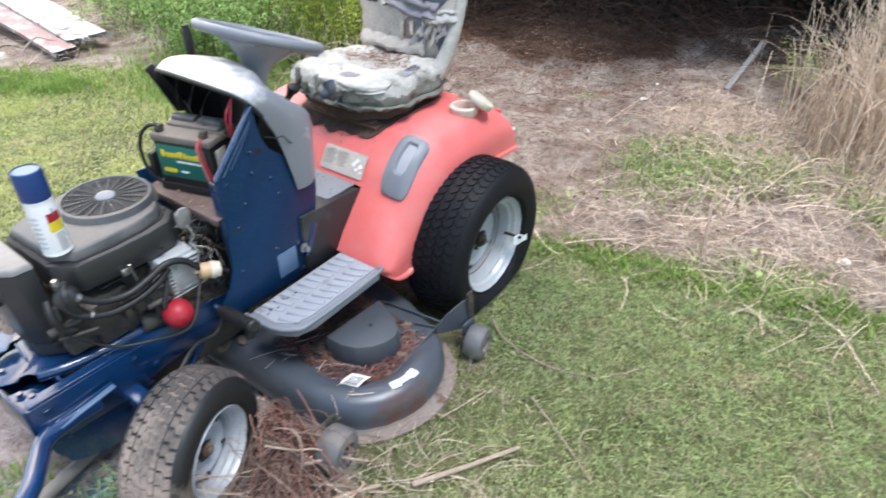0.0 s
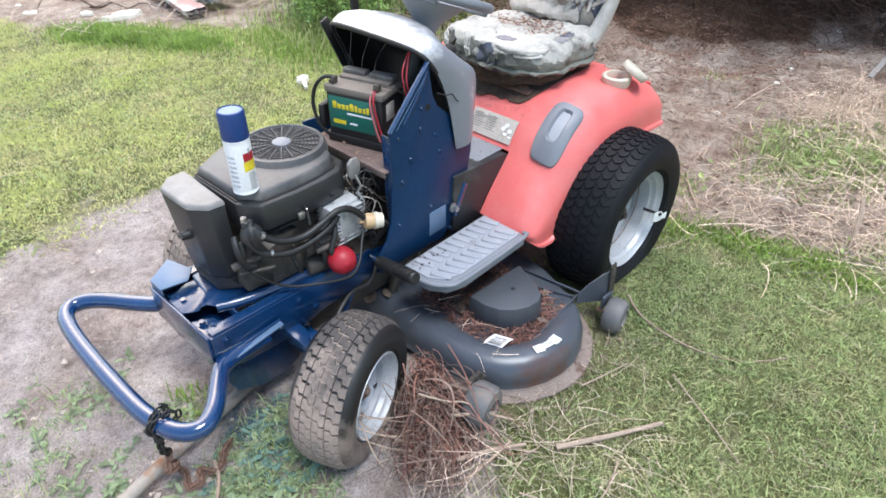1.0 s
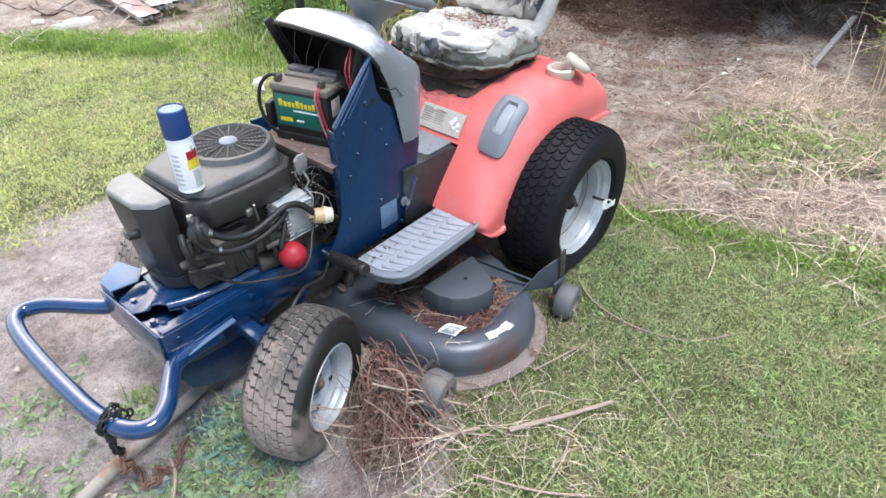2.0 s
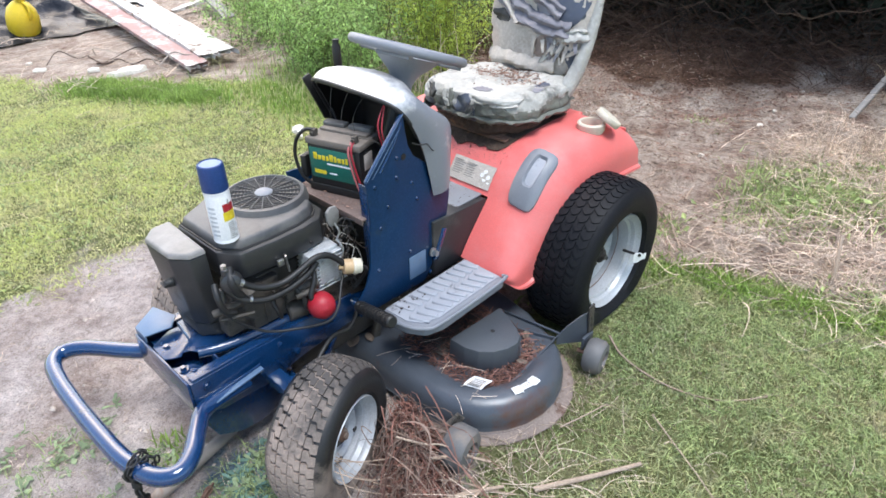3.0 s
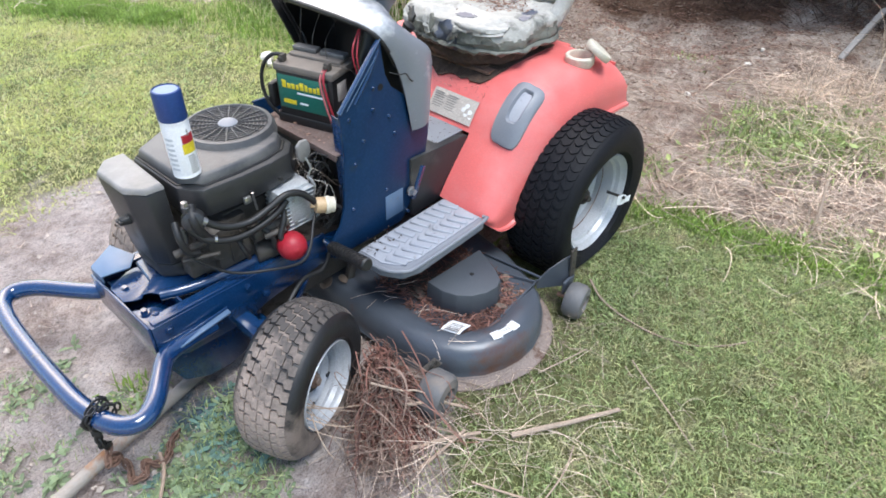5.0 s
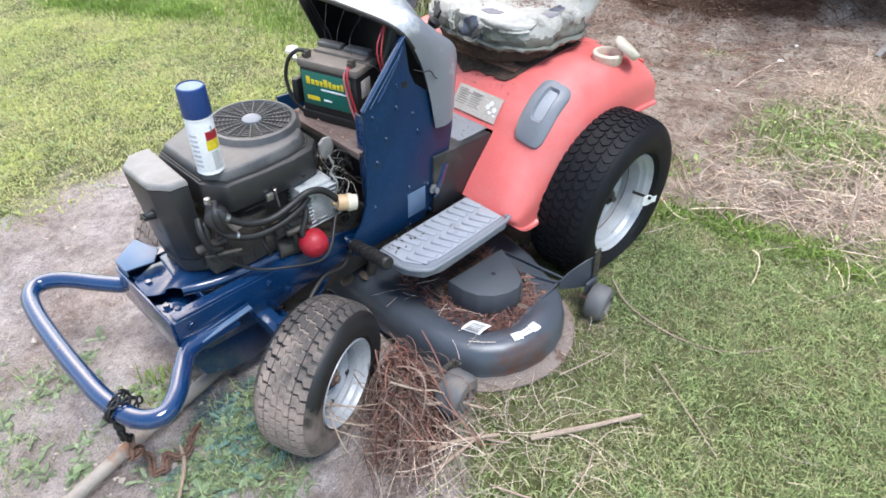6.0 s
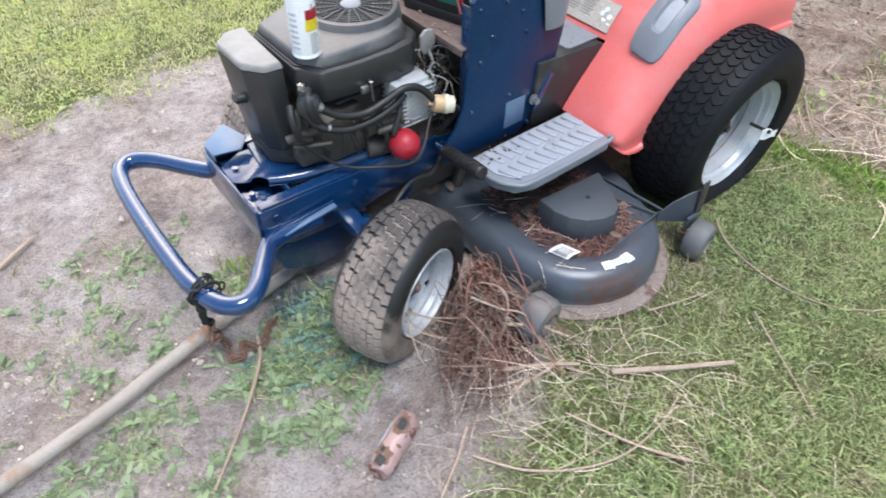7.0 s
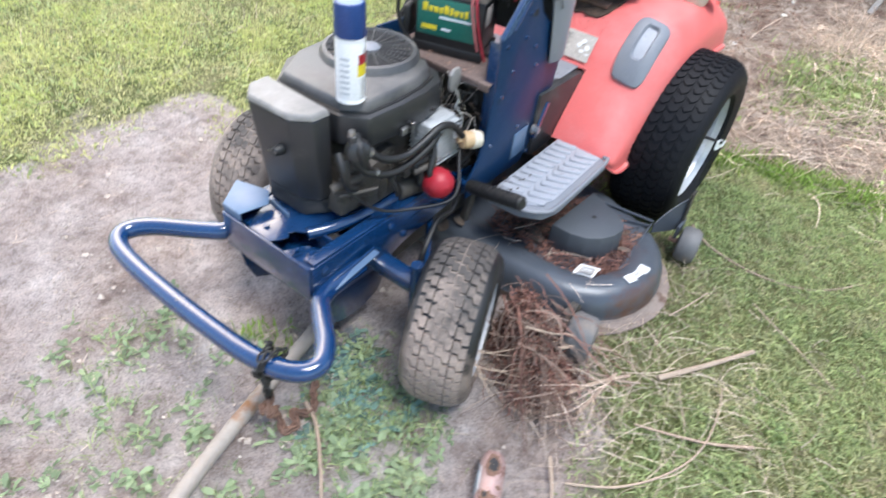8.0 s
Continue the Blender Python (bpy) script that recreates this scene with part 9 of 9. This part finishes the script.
n = 20
p0 = np.column_stack([r2.uniform(-4.0, -2.9, n), r2.uniform(-1.4, 1.1, n), np.zeros(n)])
p0[:, 2] = ground_z(p0[:, 0], p0[:, 1])
a, ln = r2.uniform(0, 6.28, n), r2.uniform(0.3, 1.0, n)
p2 = p0 + np.column_stack([np.cos(a) * ln * 0.5, np.sin(a) * ln * 0.5, ln * 0.8])
p1 = (p0 + p2) / 2 + r2.normal(0, 0.12, (n, 3))
p1[:, 2] = np.maximum(p1[:, 2], 0.08)
rr = r2.uniform(0.002, 0.0045, n)
mesh_stuff("bare_saplings", *strand_arrays(p0, p1, p2, rr, rr * 0.4, 7), BARE, "thin bare saplings at the thicket's edge", "saplings")


# bark darkened so the trunks sink into the painted shade
BARK = mat("shaded_bark", (0.035, 0.027, 0.021), 0.9, 0.0, (0.02, 0.016, 0.013), 14, 0.8, 0.5, 60)


# added tree: its crown stays out of view and blocks the sky's light
def tree(x, y, h, rng):
    th = thing("tree", (x, y, 0), "tree with an unseen crown, added to shade the thicket", "tree", "trees at the wood's edge")
    bark = BARK
    part("trunk", tube([(x, y, -0.05), (x + 0.08, y + 0.05, h * 0.35), (x - 0.05, y + 0.1, h * 0.7), (x, y, h)], 0.10, 12, 6, taper=0.02), bark, th)
    for k in range(9):
        a = rng.uniform(0, 6.28)
        z = rng.uniform(0.3, 0.85) * h
        q = (x + math.cos(a) * 1.3, y + math.sin(a) * 1.3, z + rng.uniform(-0.2, 0.6))
        part("limb", tube([(x, y, z), ((x + q[0]) / 2, (y + q[1]) / 2, z + 0.25), q], 0.035, 7, 5, taper=0.008), bark, th)
    n = 13000
    d = rng.normal(0, 1, (n, 3))
    d /= np.linalg.norm(d, axis=1, keepdims=True)
    c = np.array([x, y, h * 0.62]) + d * (rng.uniform(0.15, 1, n) ** 0.5)[:, None] * np.array([2.2, 2.2, h * 0.42])
    clump = np.array([noise.noise(tuple(q * 1.3)) for q in c])
    c = c[clump > -0.12]
    v, f = leaf_arrays(c, rng.uniform(0.11, 0.25, len(c)), rng, 0.1, 0.6)
    ob = bare_stuff("crown", v - np.array(th.location), f, LEAF_SHADED)
    ob.parent = th


for x, y, hh in ((-5.5, -2.7, 4.2), (-5.15, -0.65, 4.5), (-5.0, 1.6, 4.3), (-5.8, -4.6, 4.6), (-6.2, 0.4, 5.0), (-5.0, 3.4, 4.6), (-4.95, 0.45, 3.8), (-6.0, -2.0, 5), (-4.9, -1.9, 3.7)):
    tree(x, y, hh, r2)
